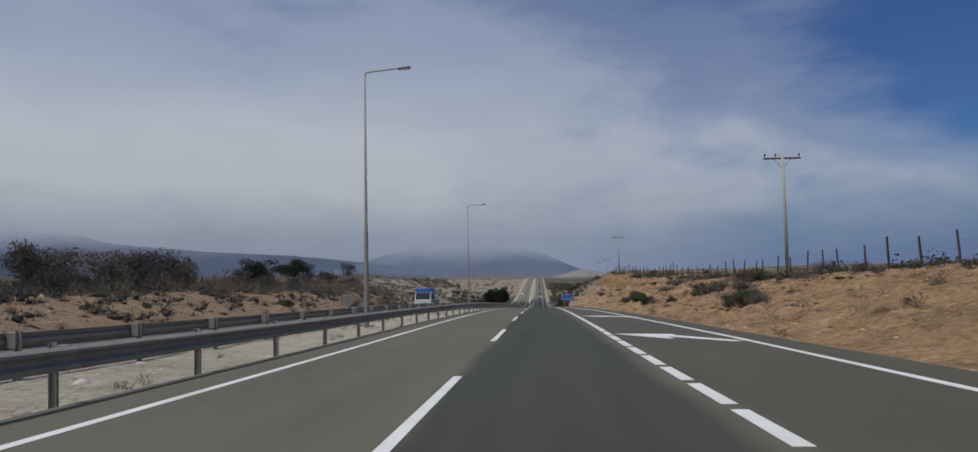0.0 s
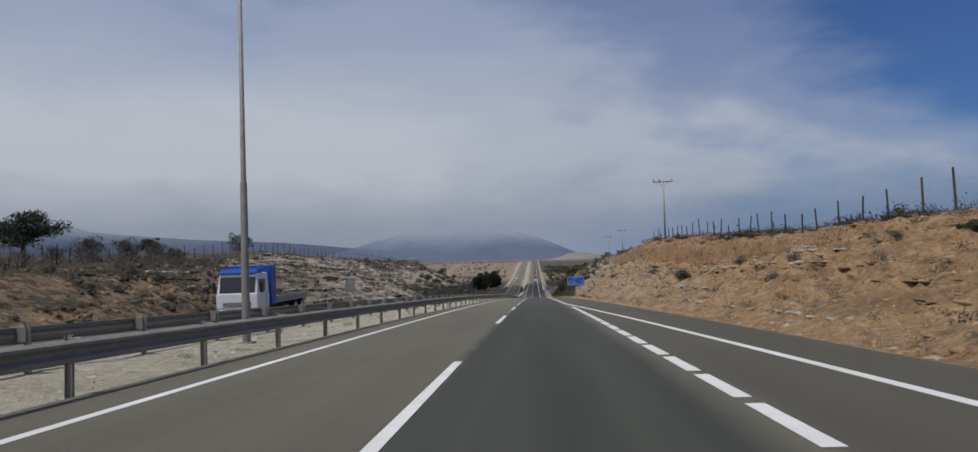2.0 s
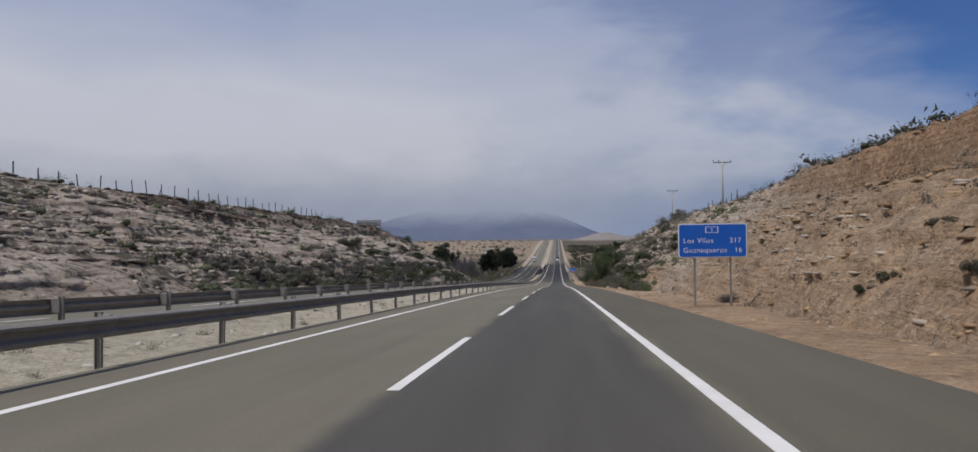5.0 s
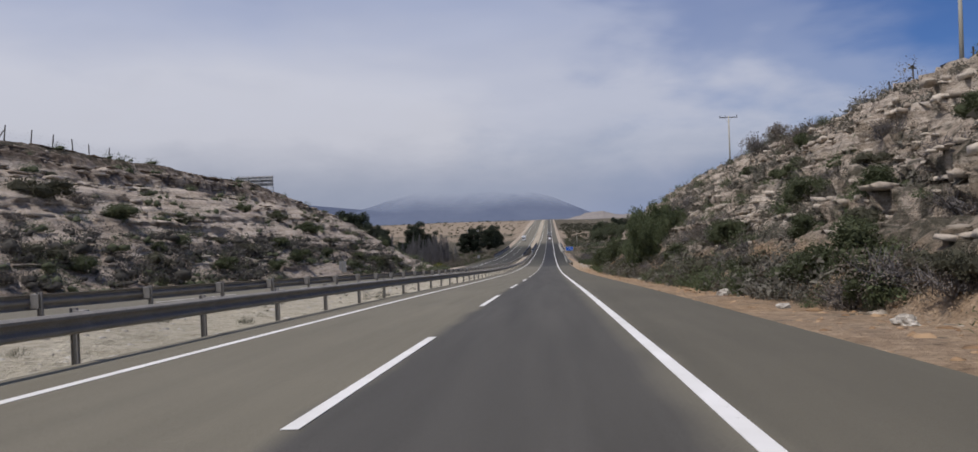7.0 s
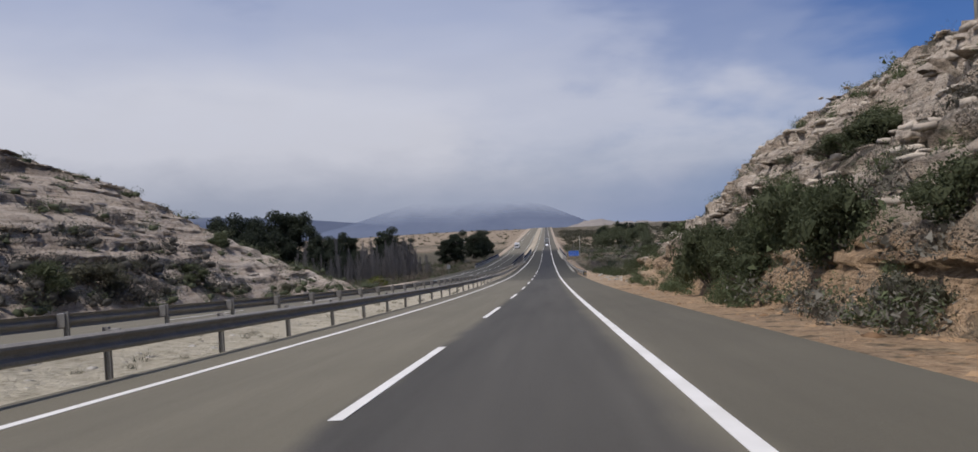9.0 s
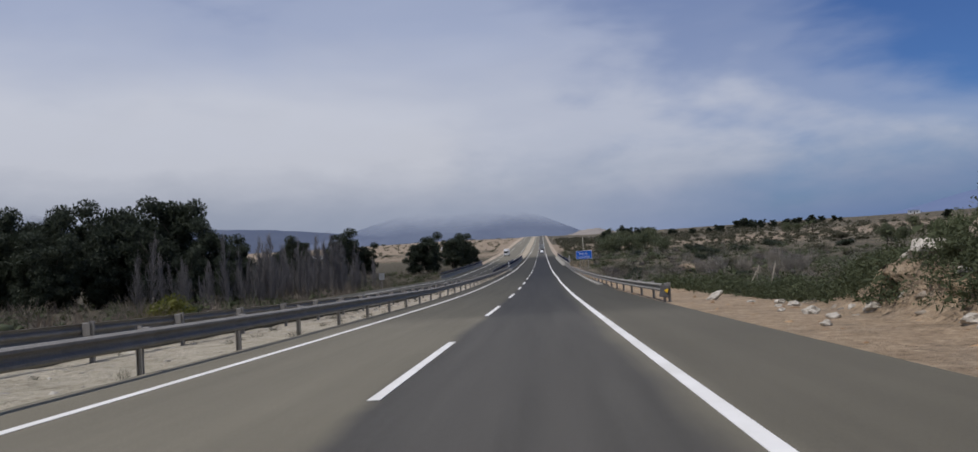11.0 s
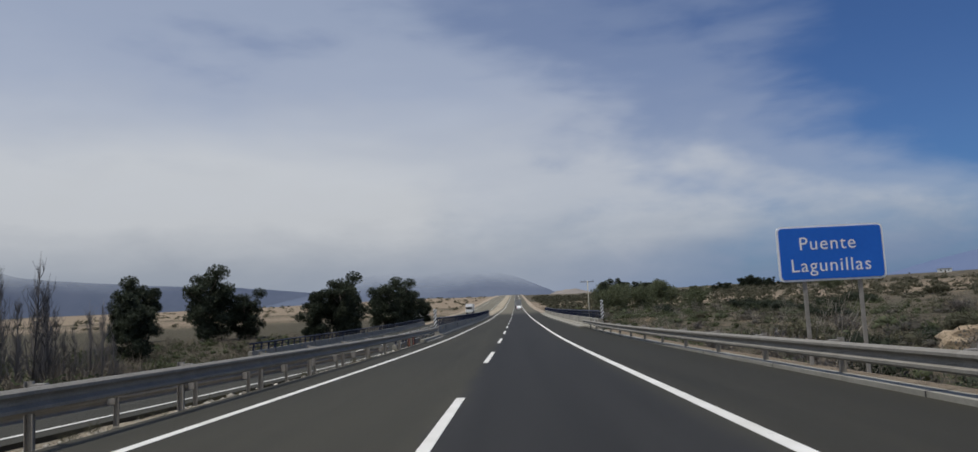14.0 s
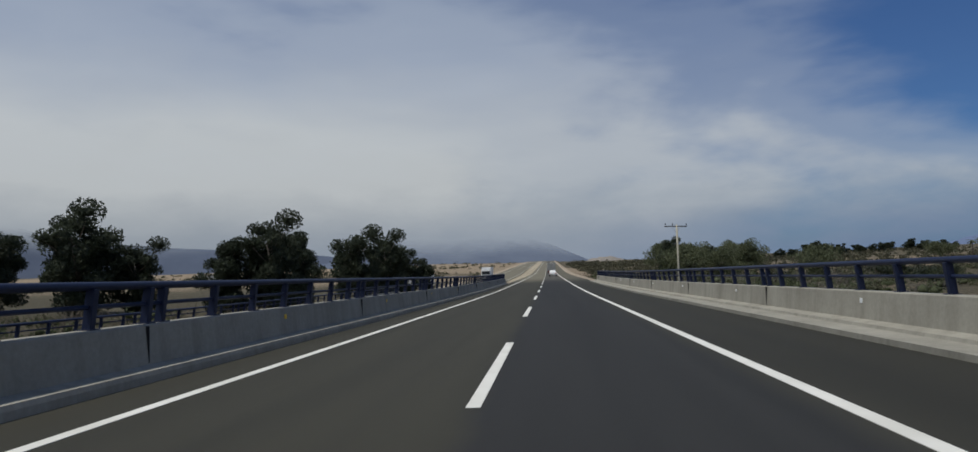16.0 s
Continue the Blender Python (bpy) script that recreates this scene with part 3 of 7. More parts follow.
def make_ground():
    def steps(a, b, s):
        return np.arange(a, b - 1e-6, s)
    xs = np.concatenate([-np.geomspace(4600, 220, 22), steps(-215, -64, 9), steps(-64, -43, 1.5), steps(-43, -19.5, 0.32), steps(-19.5, -4.0, 1.1),
                         steps(-4.0, 6.0, 2.0), steps(6.0, 18.0, 0.18), steps(18.0, 26.0, 0.36), steps(26, 60, 1.8), steps(60, 220, 9), np.geomspace(220, 4600, 22)])
    ys = np.concatenate([steps(-280, -30, 10), steps(-30, 0, 1.5), steps(0, 350, 0.36), steps(350, 400, 0.42), steps(400, 495, 1.6), [495.4, 495.6], steps(499, 598, 4.0), [598.9, 599.2],
                         steps(604, 640, 4), steps(640, 1500, 10), np.geomspace(1500, 4700, 26)])
    X, Y = np.meshgrid(xs, ys)
    Z = land(X, Y)
    X = X + overhang(X, Y, Z)
    nx, ny = len(xs), len(ys)
    me = bpy.data.meshes.new("ground")
    co = np.stack([X.ravel(), Y.ravel(), Z.ravel()], 1)
    idx = np.arange(nx * ny).reshape(ny, nx)
    quads = np.stack([idx[:-1, :-1], idx[:-1, 1:], idx[1:, 1:], idx[1:, :-1]], -1).reshape(-1, 4)
    me.vertices.add(nx * ny)
    me.vertices.foreach_set("co", co.ravel())
    me.loops.add(len(quads) * 4)
    me.loops.foreach_set("vertex_index", quads.ravel())
    me.polygons.add(len(quads))
    me.polygons.foreach_set("loop_start", np.arange(len(quads)) * 4)
    me.update(calc_edges=True)
    x, y = co[:, 0], co[:, 1]
    n = fbm(x * 0.04, y * 0.04, 4) * 1.2
    rightside, leftside = x > 5.5, x < OUTER - 0.5
    toe = np.where(rightside, x - toe_right(y) + 0.9, 0)
    red = np.where(rightside, smooth(255, 165, y + 40 * n + 4 * toe), np.where(leftside, 0.55 * smooth(155, 105, y + 30 * n), 0.0))
    red = np.where(rightside & (y > 215) & (y < 440), np.maximum(red, smooth(2.9, 1.7, toe + n) * (0.9 - 0.15 * smooth(325, 350, y))), red)
    red = np.where((np.abs(x) > 60) | (y > 440), 0.15, red)
    pale = np.where(rightside, smooth(168, 238, y + 40 * n), np.where(leftside, smooth(120, 165, y + 30 * n), 0.35)) * smooth(430, 390, y)
    pale = np.where(rightside & (y > 215) & (y < 440), np.maximum(pale * smooth(2.0, 4.2, toe + n), 0.1), pale)
    low_r = rightside & (y > 60) & (y < 235)
    ub = (x - toe_right(y)) / (table(y, RIGHT_X) - toe_right(y))
    pale = np.where(low_r, np.maximum(pale, 0.28 * smooth(75, 130, y) * smooth(0.62, 0.28, ub + 0.5 * n)), pale)
    pale = np.where((x < -4.0) & (x > -9.2), 0.5, pale)
    sand = np.where((x < -4.0) & (x > -9.2), 0.95 - 0.55 * smooth(338, 400, y), 0.0)
    sand = np.where(rightside & (y > 215), np.maximum(sand, (0.1 + 0.12 * smooth(325, 350, y)) * smooth(2.6, 1.4, toe + n) * smooth(470, 400, y)), sand)
    crest_r = smooth(0.82, 1.0, (x - toe_right(y)) / (table(y, RIGHT_X) - toe_right(y))) * rightside
    crest_l = smooth(0.75, 1.0, (OUTER - 1.1 - x) / (OUTER - 1.1 - table(y, LEFT_X))) * leftside
    scrub = 0.2 + (0.12 + 0.14 * smooth(0.62, 0.3, ub) * smooth(0.04, 0.16, ub)) * (rightside * smooth(205, 235, y) * smooth(355, 335, y)) + 0.12 * (leftside * smooth(190, 215, y) * smooth(350, 330, y) * smooth(-27.0, -22.5, x)) + 0.3 * crest_r + 0.35 * crest_l + 0.26 * (leftside * smooth(130, 90, y) * smooth(-24.5, -28.5, x)) + 0.06 * (leftside * smooth(120, 95, y) * (x > -27.5)) + 0.27 * (leftside * smooth(60, 110, y) * smooth(230, 190, y))
    scrub = np.where((x < -4.0) & (x > -9.2), 0.34 * smooth(375, 410, y), scrub)
    valley = smooth(375, 430, y) * smooth(860, 640, y)
    scrub = np.where(rightside, np.maximum(scrub * (1 - valley), valley * 0.62 * smooth(1.5, 4, toe)), np.where(leftside, np.maximum(scrub * (1 - valley), valley * 0.9), scrub))
    scrub = np.where((y > 860) & leftside, 0.26, scrub)
    scrub = np.where((y > 860) & rightside, 0.62, scrub)
    # far off, brush colour tones the ground down in place of haze
    scrub = np.where((y > 1400) | (np.abs(x) > 500), 0.6, scrub)
    pale = np.where(y > 1400, 0.1, pale)
    verge = (y > 590) & (((x > 6) & (x < 9)) | ((x < OUTER) & (x > OUTER - 3 - 3 * (y > 950))))
    pale, scrub = np.where(verge, 0.6, pale), np.where(verge, 0.0, scrub)
    col = np.stack([np.clip(red, 0, 1), np.clip(pale, 0, 1), np.clip(scrub, 0, 1), np.clip(sand, 0, 1)], 1)
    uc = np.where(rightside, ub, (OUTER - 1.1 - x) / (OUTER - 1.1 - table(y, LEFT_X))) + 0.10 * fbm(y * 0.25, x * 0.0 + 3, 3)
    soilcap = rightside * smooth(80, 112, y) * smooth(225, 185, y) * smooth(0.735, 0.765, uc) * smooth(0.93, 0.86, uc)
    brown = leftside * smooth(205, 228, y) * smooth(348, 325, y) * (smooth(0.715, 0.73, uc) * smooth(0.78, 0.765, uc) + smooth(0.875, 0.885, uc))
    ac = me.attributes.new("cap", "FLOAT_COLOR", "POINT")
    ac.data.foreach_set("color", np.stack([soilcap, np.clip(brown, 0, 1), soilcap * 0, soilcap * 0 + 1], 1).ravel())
    at = me.attributes.new("geology", "FLOAT_COLOR", "POINT")
    at.data.foreach_set("color", col.ravel())
    me.materials.append(M_SOIL)
    return tagged(new("ground", me), "dry ground with earth and rock cuttings along a highway", "ground", "", "structure")


ground = make_ground()

# ---- carriageways ----
road_ys = np.concatenate([np.arange(-280, 640, 4.0), np.arange(640, 1500, 10.0)])
road = ribbon("road", road_ys, -4.75, edge_right(road_ys), 0.0, 0.35, M_ASPHALT, kind="structure", label="grey-brown worn asphalt highway carriageway", category="road")
opp_off = table(road_ys, OPP)
road_other = ribbon("road_opposite", road_ys, OUTER, -8.75, 0.0, 0.35, M_ASPHALT, kind="structure", off=opp_off, label="asphalt carriageway for oncoming traffic", category="road")


def slab_mesh(name, w, l, t=0.006):
    bm = boxes(((-w / 2, 0, 0), (w / 2, l, t)))
    me = bpy.data.meshes.new(name)
    bm.to_mesh(me)
    bm.free()
    me.materials.append(M_PAINT)
    return me


def on_road(x, y, lift=0.004, off=0.0):
    p = math.degrees(math.atan2(float(zr(y + 1) - zr(y - 1)), 2.0))
    return pose(x, y, float(zr(y)) + off + lift, p, 0, 0)


me_dash = slab_mesh("lane_dash", 0.15, 7.0)
for n in range(-3, 84):
    y = -0.63 + 16.0 * n + float(table(n, [(0, 0.2), (4, 0.3), (4.5, 0.3), (5, 4.2), (8, 3.4), (14, -0.3), (24, 0.5), (25, -0.4), (26, -3.0), (28, -3.0), (29, -2.2), (90, -2.2)]))
    place("lane_dash", me_dash, road, on_road(0.0, y))
    yo = y + 5.0
    place("lane_dash", me_dash, road_other, on_road(-13.0, yo, 0.004, float(table(yo, OPP))))
me_short = slab_mesh("short_dash", 0.2, 2.0)
for n in range(-14, 42):
    place("short_dash", me_short, road, on_road(3.55, 0.9 + 2.42 * n))
rd = random.Random(12)
for y0, y1 in ((94.6, 99.0), (110.0, 115.2), (124.0, 126.5), (240.5, 241.5)):
    y = y0
    while y < y1:
        ln = rd.uniform(0.06, 0.3)
        bm = boxes(((-rd.uniform(0.006, 0.026), 0, 0), (rd.uniform(0.006, 0.026), ln, 0.003)))
        part("paint_spill", bm, M_PAINT, road).matrix_basis = on_road(rd.uniform(-0.05, 0.03), y)
        y += ln + rd.uniform(0.1, 0.5)
line_ys = np.concatenate([np.arange(-280, 640, 4.0), np.arange(640, 1480, 10.0)])
ribbon("edge_line", line_ys, -3.63, -3.47, 0.005, 0.02, M_PAINT, road)
ys_r = np.concatenate([np.arange(-280, 112, 4.0), np.arange(112, 640, 4.0), np.arange(640, 1480, 10.0)])
xr = table(ys_r, [(-300, 7.0), (15, 6.95), (36, 6.35), (56, 6.0), (84, 4.8), (97, 4.2), (112, 3.56), (142, 3.53), (180, 3.5), (348, 3.5), (380, 3.5), (400, 3.53), (412, 3.51), (432, 3.56), (445, 3.52), (484, 3.48), (2000, 3.48)])
ribbon("edge_line", ys_r, xr - 0.09, xr + 0.09, 0.006, 0.02, M_PAINT, road)
lo_off = table(line_ys, OPP)
ribbon("edge_line", line_ys, -9.58, -9.43, 0.005, 0.02, M_PAINT, road_other, off=lo_off)
ribbon("edge_line", line_ys, -16.58, -16.42, 0.005, 0.02, M_PAINT, road_other, off=lo_off)


def merge_arrow(y0):
    """A white merging arrow laid on the closing lane."""
    poly = [(3.75, 0.0), (5.6, -0.55), (5.45, -1.15), (6.75, -4.1), (6.45, -4.3), (5.15, -1.75), (5.15, -3.0), (4.3, -1.3)]
    v = [(x, y0 + d, float(zr(y0 + d)) + 0.006) for x, d in poly]
    me = mesh_of("merge_arrow", v, [tuple(range(len(v)))[::-1]], M_PAINT)
    ob = place("merge_arrow", me, road)
    md = ob.modifiers.new("thick", "SOLIDIFY")
    md.thickness, md.offset = 0.006, 0.0


for y0 in (18.6, 38.6):
    merge_arrow(y0)


# ---- guardrails ----
def beam_mesh(name, length=4.0, face=1):
    """A steel W-beam, two waves high; face 1 looks to +x."""
    prof = [(0.0, -0.155), (0.025, -0.15), (0.08, -0.115), (0.08, -0.075), (0.01, -0.03), (0.0, 0.0), (0.01, 0.03), (0.08, 0.075), (0.08, 0.115), (0.025, 0.15), (0.0, 0.155)]
    t = 0.012
    out = [(face * x, z) for x, z in prof]
    back = [(face * (x - t), z * 0.985) for x, z in prof]
    n = len(prof)
    verts, faces = [], []
    for yy in (0.0, length + 0.02):
        verts += [(x, yy, z) for x, z in out] + [(x, yy, z) for x, z in back]
    m = 2 * n
    for i in range(n - 1):
        faces += [(i, i + 1, m + i + 1, m + i), (n + i + 1, n + i, m + n + i, m + n + i + 1)]
    faces += [(0, m, m + n, n), (n - 1, 2 * n - 1, m + 2 * n - 1, m + n - 1)]
    if face < 0:
        faces = [f[::-1] for f in faces]
    return mesh_of(name, verts, faces, M_ZINC)


def post_mesh(name, height=0.82, depth=0.25):
    """A C-shaped steel post."""
    return_bm = boxes(((-0.055, -0.006, -depth), (0.055, 0.006, height)), ((-0.055, -0.05, -depth), (-0.045, 0.006, height)), ((0.045, -0.05, -depth), (0.055, 0.006, height)))
    me = bpy.data.meshes.new(name)
    return_bm.to_mesh(me)
    return_bm.free()
    me.materials.append(M_ZINC_DARK)
    return me


me_beam_r, me_beam_l = beam_mesh("beam", face=1), beam_mesh("beam", face=-1)
me_post = post_mesh("post")
_bm = boxes(((-0.09, -0.06, -0.12), (0.09, 0.06, 0.17)), bevel=0.012)
me_block = bpy.data.meshes.new("spacer_block")
_bm.to_mesh(me_block)
_bm.free()
me_block.materials.append(M_ZINC_DARK)


def guardrail(x, y0, y1, face, phase, label, off_rows=None, top=0.75):
    ob = thing("guardrail", x, y0, float(zr(y0)), label, "guardrail")
    inv = ob.matrix_basis.inverted()
    y = phase + math.ceil((y0 - phase) / 4.0) * 4.0
    while y <= y1 - 3.9:
        o0 = float(table(y, off_rows)) if off_rows else 0.0
        o1 = float(table(y + 4, off_rows)) if off_rows else 0.0
        z, z1 = float(zr(y)) + o0, float(zr(y + 4)) + o1
        p = math.degrees(math.atan2(z1 - z, 4.0))
        yaw = random.uniform(-0.15, 0.15)
        place("beam", me_beam_r if face > 0 else me_beam_l, ob, inv @ pose(x, y, z + top - 0.155, p, 0, yaw))
        place("post", me_post, ob, inv @ pose(x - face * 0.22, y, z - 0.02, random.uniform(-1, 1), random.uniform(-1.5, 1.5), 0))
        place("spacer_block", me_block, ob, inv @ pose(x - face * 0.12, y, z + top - 0.155, 0, 0, 0))
        y += 4.0
    return ob


guardrail(-4.72, -24, 493, 1, 3.7, "galvanised steel guardrail on posts along the median strip", [(370, 0), (388, -0.05), (400, 0)])
guardrail(-8.2, -24, 493, -1, 3.1, "galvanised steel guardrail of the opposite carriageway, seen from behind", OPP)
rail_right = guardrail(6.5, 372, 501, -1, 372.2, "galvanised steel guardrail along the outer shoulder", [(300, -0.1), (500, -0.1)])
inv = rail_right.matrix_basis.inverted()
# flared end with a warning reflector
M_ENDPLATE = surface("weathered_steel", two_tone((0.07, 0.07, 0.07), (0.13, 0.125, 0.12), 4, 25), 0.6, metal=0.2)
bm = bmesh.new()
box(bm, (-0.18, -0.02, -0.24), (0.17, 0.02, 0.22), 0.03)
part("end_terminal", bm, M_ENDPLATE, rail_right, "dark grey end plate").matrix_basis = inv @ pose(6.5, 371.9, float(zr(372)) + 0.38, -6, 9, -20)
bm = bmesh.new()
r = bmesh.ops.create_cone(bm, cap_ends=True, segments=3, radius1=0.1, radius2=0.1, depth=0.02)
part("reflector", bm, M_YELLOW, rail_right, "yellow triangular reflector").matrix_basis = inv @ pose(6.56, 371.84, float(zr(371.4)) + 0.37, 84, 0, -20) @ pose(0, 0, 0, 0, 0, 75)
bm = boxes(((-0.05, -0.03, -0.35), (0.05, 0.03, 0.35)))
part("marker_post", bm, M_ZINC_DARK, rail_right).matrix_basis = inv @ pose(6.5, 371.98, float(zr(371.4)) - 0.05, 0, 0, 0)

# concrete kerbs that lead on to the bridge
def kerb(name, x, w, h, y0, y1, label):
    ys = np.arange(y0, y1 + 0.1, 3.0)
    return ribbon(name, ys, x - w / 2, x + w / 2, h, 0.4, M_CONCRETE, kind="structure", label=label, category="kerb")


kys = np.arange(399, 494, 3.0)
kx = table(kys, [(399, 6.0), (410, 6.05), (436, 6.28), (452, 6.45), (494, 6.65)])
kerb_right = ribbon("kerb", kys, kx, kx + 0.34, 0.08, 0.4, M_CONCRETE, kind="structure", label="pale concrete kerb beneath the guardrail", category="kerb")
for k, y in enumerate(np.arange(401.0, 492.0, 6.0)):
    xk = float(table(y, [(399, 6.0), (410, 6.05), (436, 6.28), (452, 6.45), (494, 6.65)]))
    ob = place("kerb_joint", mesh_of("kerb_joint", [(xk + a, y + b, float(zr(y)) + c) for a in (-0.004, 0.344) for b in (-0.015, 0.015) for c in (-0.02, 0.084)],
                                     [(0, 1, 3, 2), (4, 6, 7, 5), (0, 4, 5, 1), (2, 3, 7, 6), (0, 2, 6, 4), (1, 5, 7, 3)], M_BLACK), kerb_right)
kerb("kerb", -4.47, 0.34, 0.07, 483, 494, "pale concrete gutter step along the median strip")
kerb("kerb", -4.70, 0.30, 0.18, 483, 494, "pale concrete kerb along the median strip")

# ---- bridge ----
B0, B1 = 494.5, 600.0
bridge_ys = np.arange(B0, B1 + 0.1, 3.0)


def parapet(x, side, off=0.0):
    """A concrete parapet with a painted steel railing; side is +1 when the road lies to its right."""
    ob = thing("bridge_parapet", x, B0, float(zr(B0)) + off, "concrete bridge parapet carrying a dark blue steel railing", "parapet")
    inv = ob.matrix_basis.inverted()

    def sweep(name, prof, mat, smooth_shade=False):
        n = len(prof)
        verts, faces = [], []
        for y in bridge_ys:
            z = float(zr(y)) + off
            verts += [(side * a, y - B0, z + b - float(zr(B0)) - off) for a, b in prof]
        for i in range(len(bridge_ys) - 1):
            for k in range(n):
                k2 = (k + 1) % n
                q = (i * n + k, i * n + k2, (i + 1) * n + k2, (i + 1) * n + k)
                faces.append(q if side < 0 else q[::-1])
        faces += [tuple(range(n)), tuple((len(bridge_ys) - 1) * n + k for k in range(n))[::-1]]
        return place(name, mesh_of(name, verts, faces, mat, smooth_shade), ob)

    sweep("wall", [(0.0, -0.6), (0.42, -0.6), (0.42, 0.10), (0.40, 0.16), (0.12, 0.20), (0.07, 0.745), (0.05, 0.765), (-0.22, 0.765), (-0.24, 0.745), (-0.24, -0.6)], M_CONCRETE)
    ring = [(-0.08 + 0.075 * math.cos(t * math.pi / 5), 1.33 + 0.06 * math.sin(t * math.pi / 5)) for t in range(10)]
    sweep("top_rail", ring, M_BLUE_RAIL, True)
    ring = [(-0.09 + 0.035 * math.cos(t * math.pi / 3), 1.06 + 0.035 * math.sin(t * math.pi / 3)) for t in range(6)]
    sweep("mid_rail", ring, M_BLUE_RAIL, True)
    bm = bmesh.new()
    box(bm, (-0.09, -0.055, 0.0), (0.03, 0.055, 0.53), 0.01)
    bmesh.ops.transform(bm, matrix=Matrix.Shear("XY", 4, (0.12, 0)), verts=bm.verts)
    box(bm, (-0.12, -0.09, 0.0), (0.08, 0.09, 0.02))
    me = bpy.data.meshes.new("rail_post")
    bm.to_mesh(me)
    bm.free()
    me.materials.append(M_BLUE_RAIL)
    y = B0 + 0.8
    while y < B1:
        place("rail_post", me, ob, inv @ pose(x - side * 0.08, y, float(zr(y)) + off + 0.76, 0, 0, 0 if side > 0 else 180))
        y += 1.74
    # joints between the cast lengths, and small reflectors
    for k in range(9):
        y = B0 + 5.5 + 12.0 * k
        z = float(zr(y)) + off
        bm = bmesh.new()
        box(bm, (0.055, -0.006, 0.22), (0.125, 0.006, 0.74))
        box(bm, (-0.235, -0.012, 0.74), (0.055, 0.012, 0.768))
        part("joint", bm, M_BLACK, ob).matrix_basis = inv @ pose(x, y, z, 0, 0, 0 if side > 0 else 180)
        place("rail_post", me, ob, inv @ pose(x - side * 0.08, y + 0.3, z + 0.76, 0, 0, 0 if side > 0 else 180))
    for k in range(8):
        y = B0 + 3.0 + 10.0 * k
        bm = boxes(((0.085, -0.05, 0.52), (0.105, 0.05, 0.62)), bevel=0.004)
        part("reflector", bm, M_YELLOW if x < 0 else M_WHITE, ob, "small amber reflector" if x < 0 else "small white reflector").matrix_basis = inv @ pose(x, y, float(zr(y)) + off, 0, 0, 0 if side > 0 else 180)
    return ob


parapet(-5.05, 1)
parapet(7.25, -1)
parapet(-8.3, 1, -1.28)
parapet(-19.4, 1, -1.28)
ribbon("bridge_deck", bridge_ys, -5.4, 7.6, -0.36, 1.1, M_CONCRETE, kind="structure", label="concrete bridge deck", category="bridge")
ribbon("bridge_deck_opposite", bridge_ys, -19.7, -8.1, -0.36, 1.1, M_CONCRETE, kind="structure", off=-1.28, label="concrete deck of the twin bridge", category="bridge")
ribbon("bridge_walk", np.arange(500.5, B1, 3.0), 6.15, 6.9, 0.10, 0.3, M_CONCRETE, kind="structure", label="pale concrete kerb strip along the parapet", category="kerb")


def chevron_post(x, y, z0, flip):
    """A hazard board with slanting black and white stripes, on a parapet's end."""
    ob = thing("hazard_board", x, y, z0, "black and white striped hazard board at the bridge's end", "road sign")
    part("board", boxes(((-0.11, -0.015, 0.0), (0.11, 0.015, 1.35))), M_WHITE, ob)
    for i in range(6):
        z = -0.10 + i * 0.27
        s = 0.14 * flip
        lo = [(-0.11, z - s), (0.11, z + s), (0.11, z + s + 0.135), (-0.11, z - s + 0.135)]
        lo = [(a, min(max(b, 0.0), 1.35)) for a, b in lo]
        if abs(lo[3][1] - lo[0][1]) + abs(lo[2][1] - lo[1][1]) < 0.02:
            continue
        v = [(a, -0.018, b) for a, b in lo] + [(a, -0.0155, b) for a, b in lo]
        place("stripe", mesh_of("stripe", v, [(0, 1, 2, 3), (7, 6, 5, 4), (0, 4, 5, 1), (1, 5, 6, 2), (2, 6, 7, 3), (3, 7, 4, 0)], M_BLACK), ob)
    part("post", boxes(((-0.03, 0.018, -0.75), (0.03, 0.06, 1.1))), M_ZINC_DARK, ob)
    return ob


chevron_post(-4.98, 492.6, float(zr(492.6)) + 0.68, 1)
chevron_post(7.4, 494.0, float(zr(494.0)) + 0.8, 1)


# ---- signs ----
def text_part(words, size, mat, parent, m, name="letter"):
    cu = bpy.data.curves.new(name, "FONT")
    cu.body, cu.size, cu.extrude, cu.align_x, cu.align_y = words, size, 0.002, "LEFT", "BOTTOM_BASELINE"
    cu.space_character = 1.12
    tmp = bpy.data.objects.new("tmp", cu)
    scene.collection.objects.link(tmp)
    bpy.context.view_layer.update()
    me = bpy.data.meshes.new_from_object(tmp.evaluated_get(bpy.context.evaluated_depsgraph_get()))
    bpy.data.objects.remove(tmp)
    # one mesh for each letter: faces whose spans along the line of writing overlap belong together
    co = [v.co.copy() for v in me.vertices]
    faces = sorted((tuple(p.vertices) for p in me.polygons), key=lambda f: min(co[i].x for i in f))
    groups, reach = [], -1e9
    for f in faces:
        if min(co[i].x for i in f) > reach + 1e-4:
            groups.append([])
        reach = max(reach, max(co[i].x for i in f))
        groups[-1].append(f)
    for g in groups:
        used = sorted({i for f in g for i in f})
        at = {i: k for k, i in enumerate(used)}
        place("letter", mesh_of("letter", [tuple(co[i]) for i in used], [tuple(at[i] for i in f) for f in g], mat), parent, m)


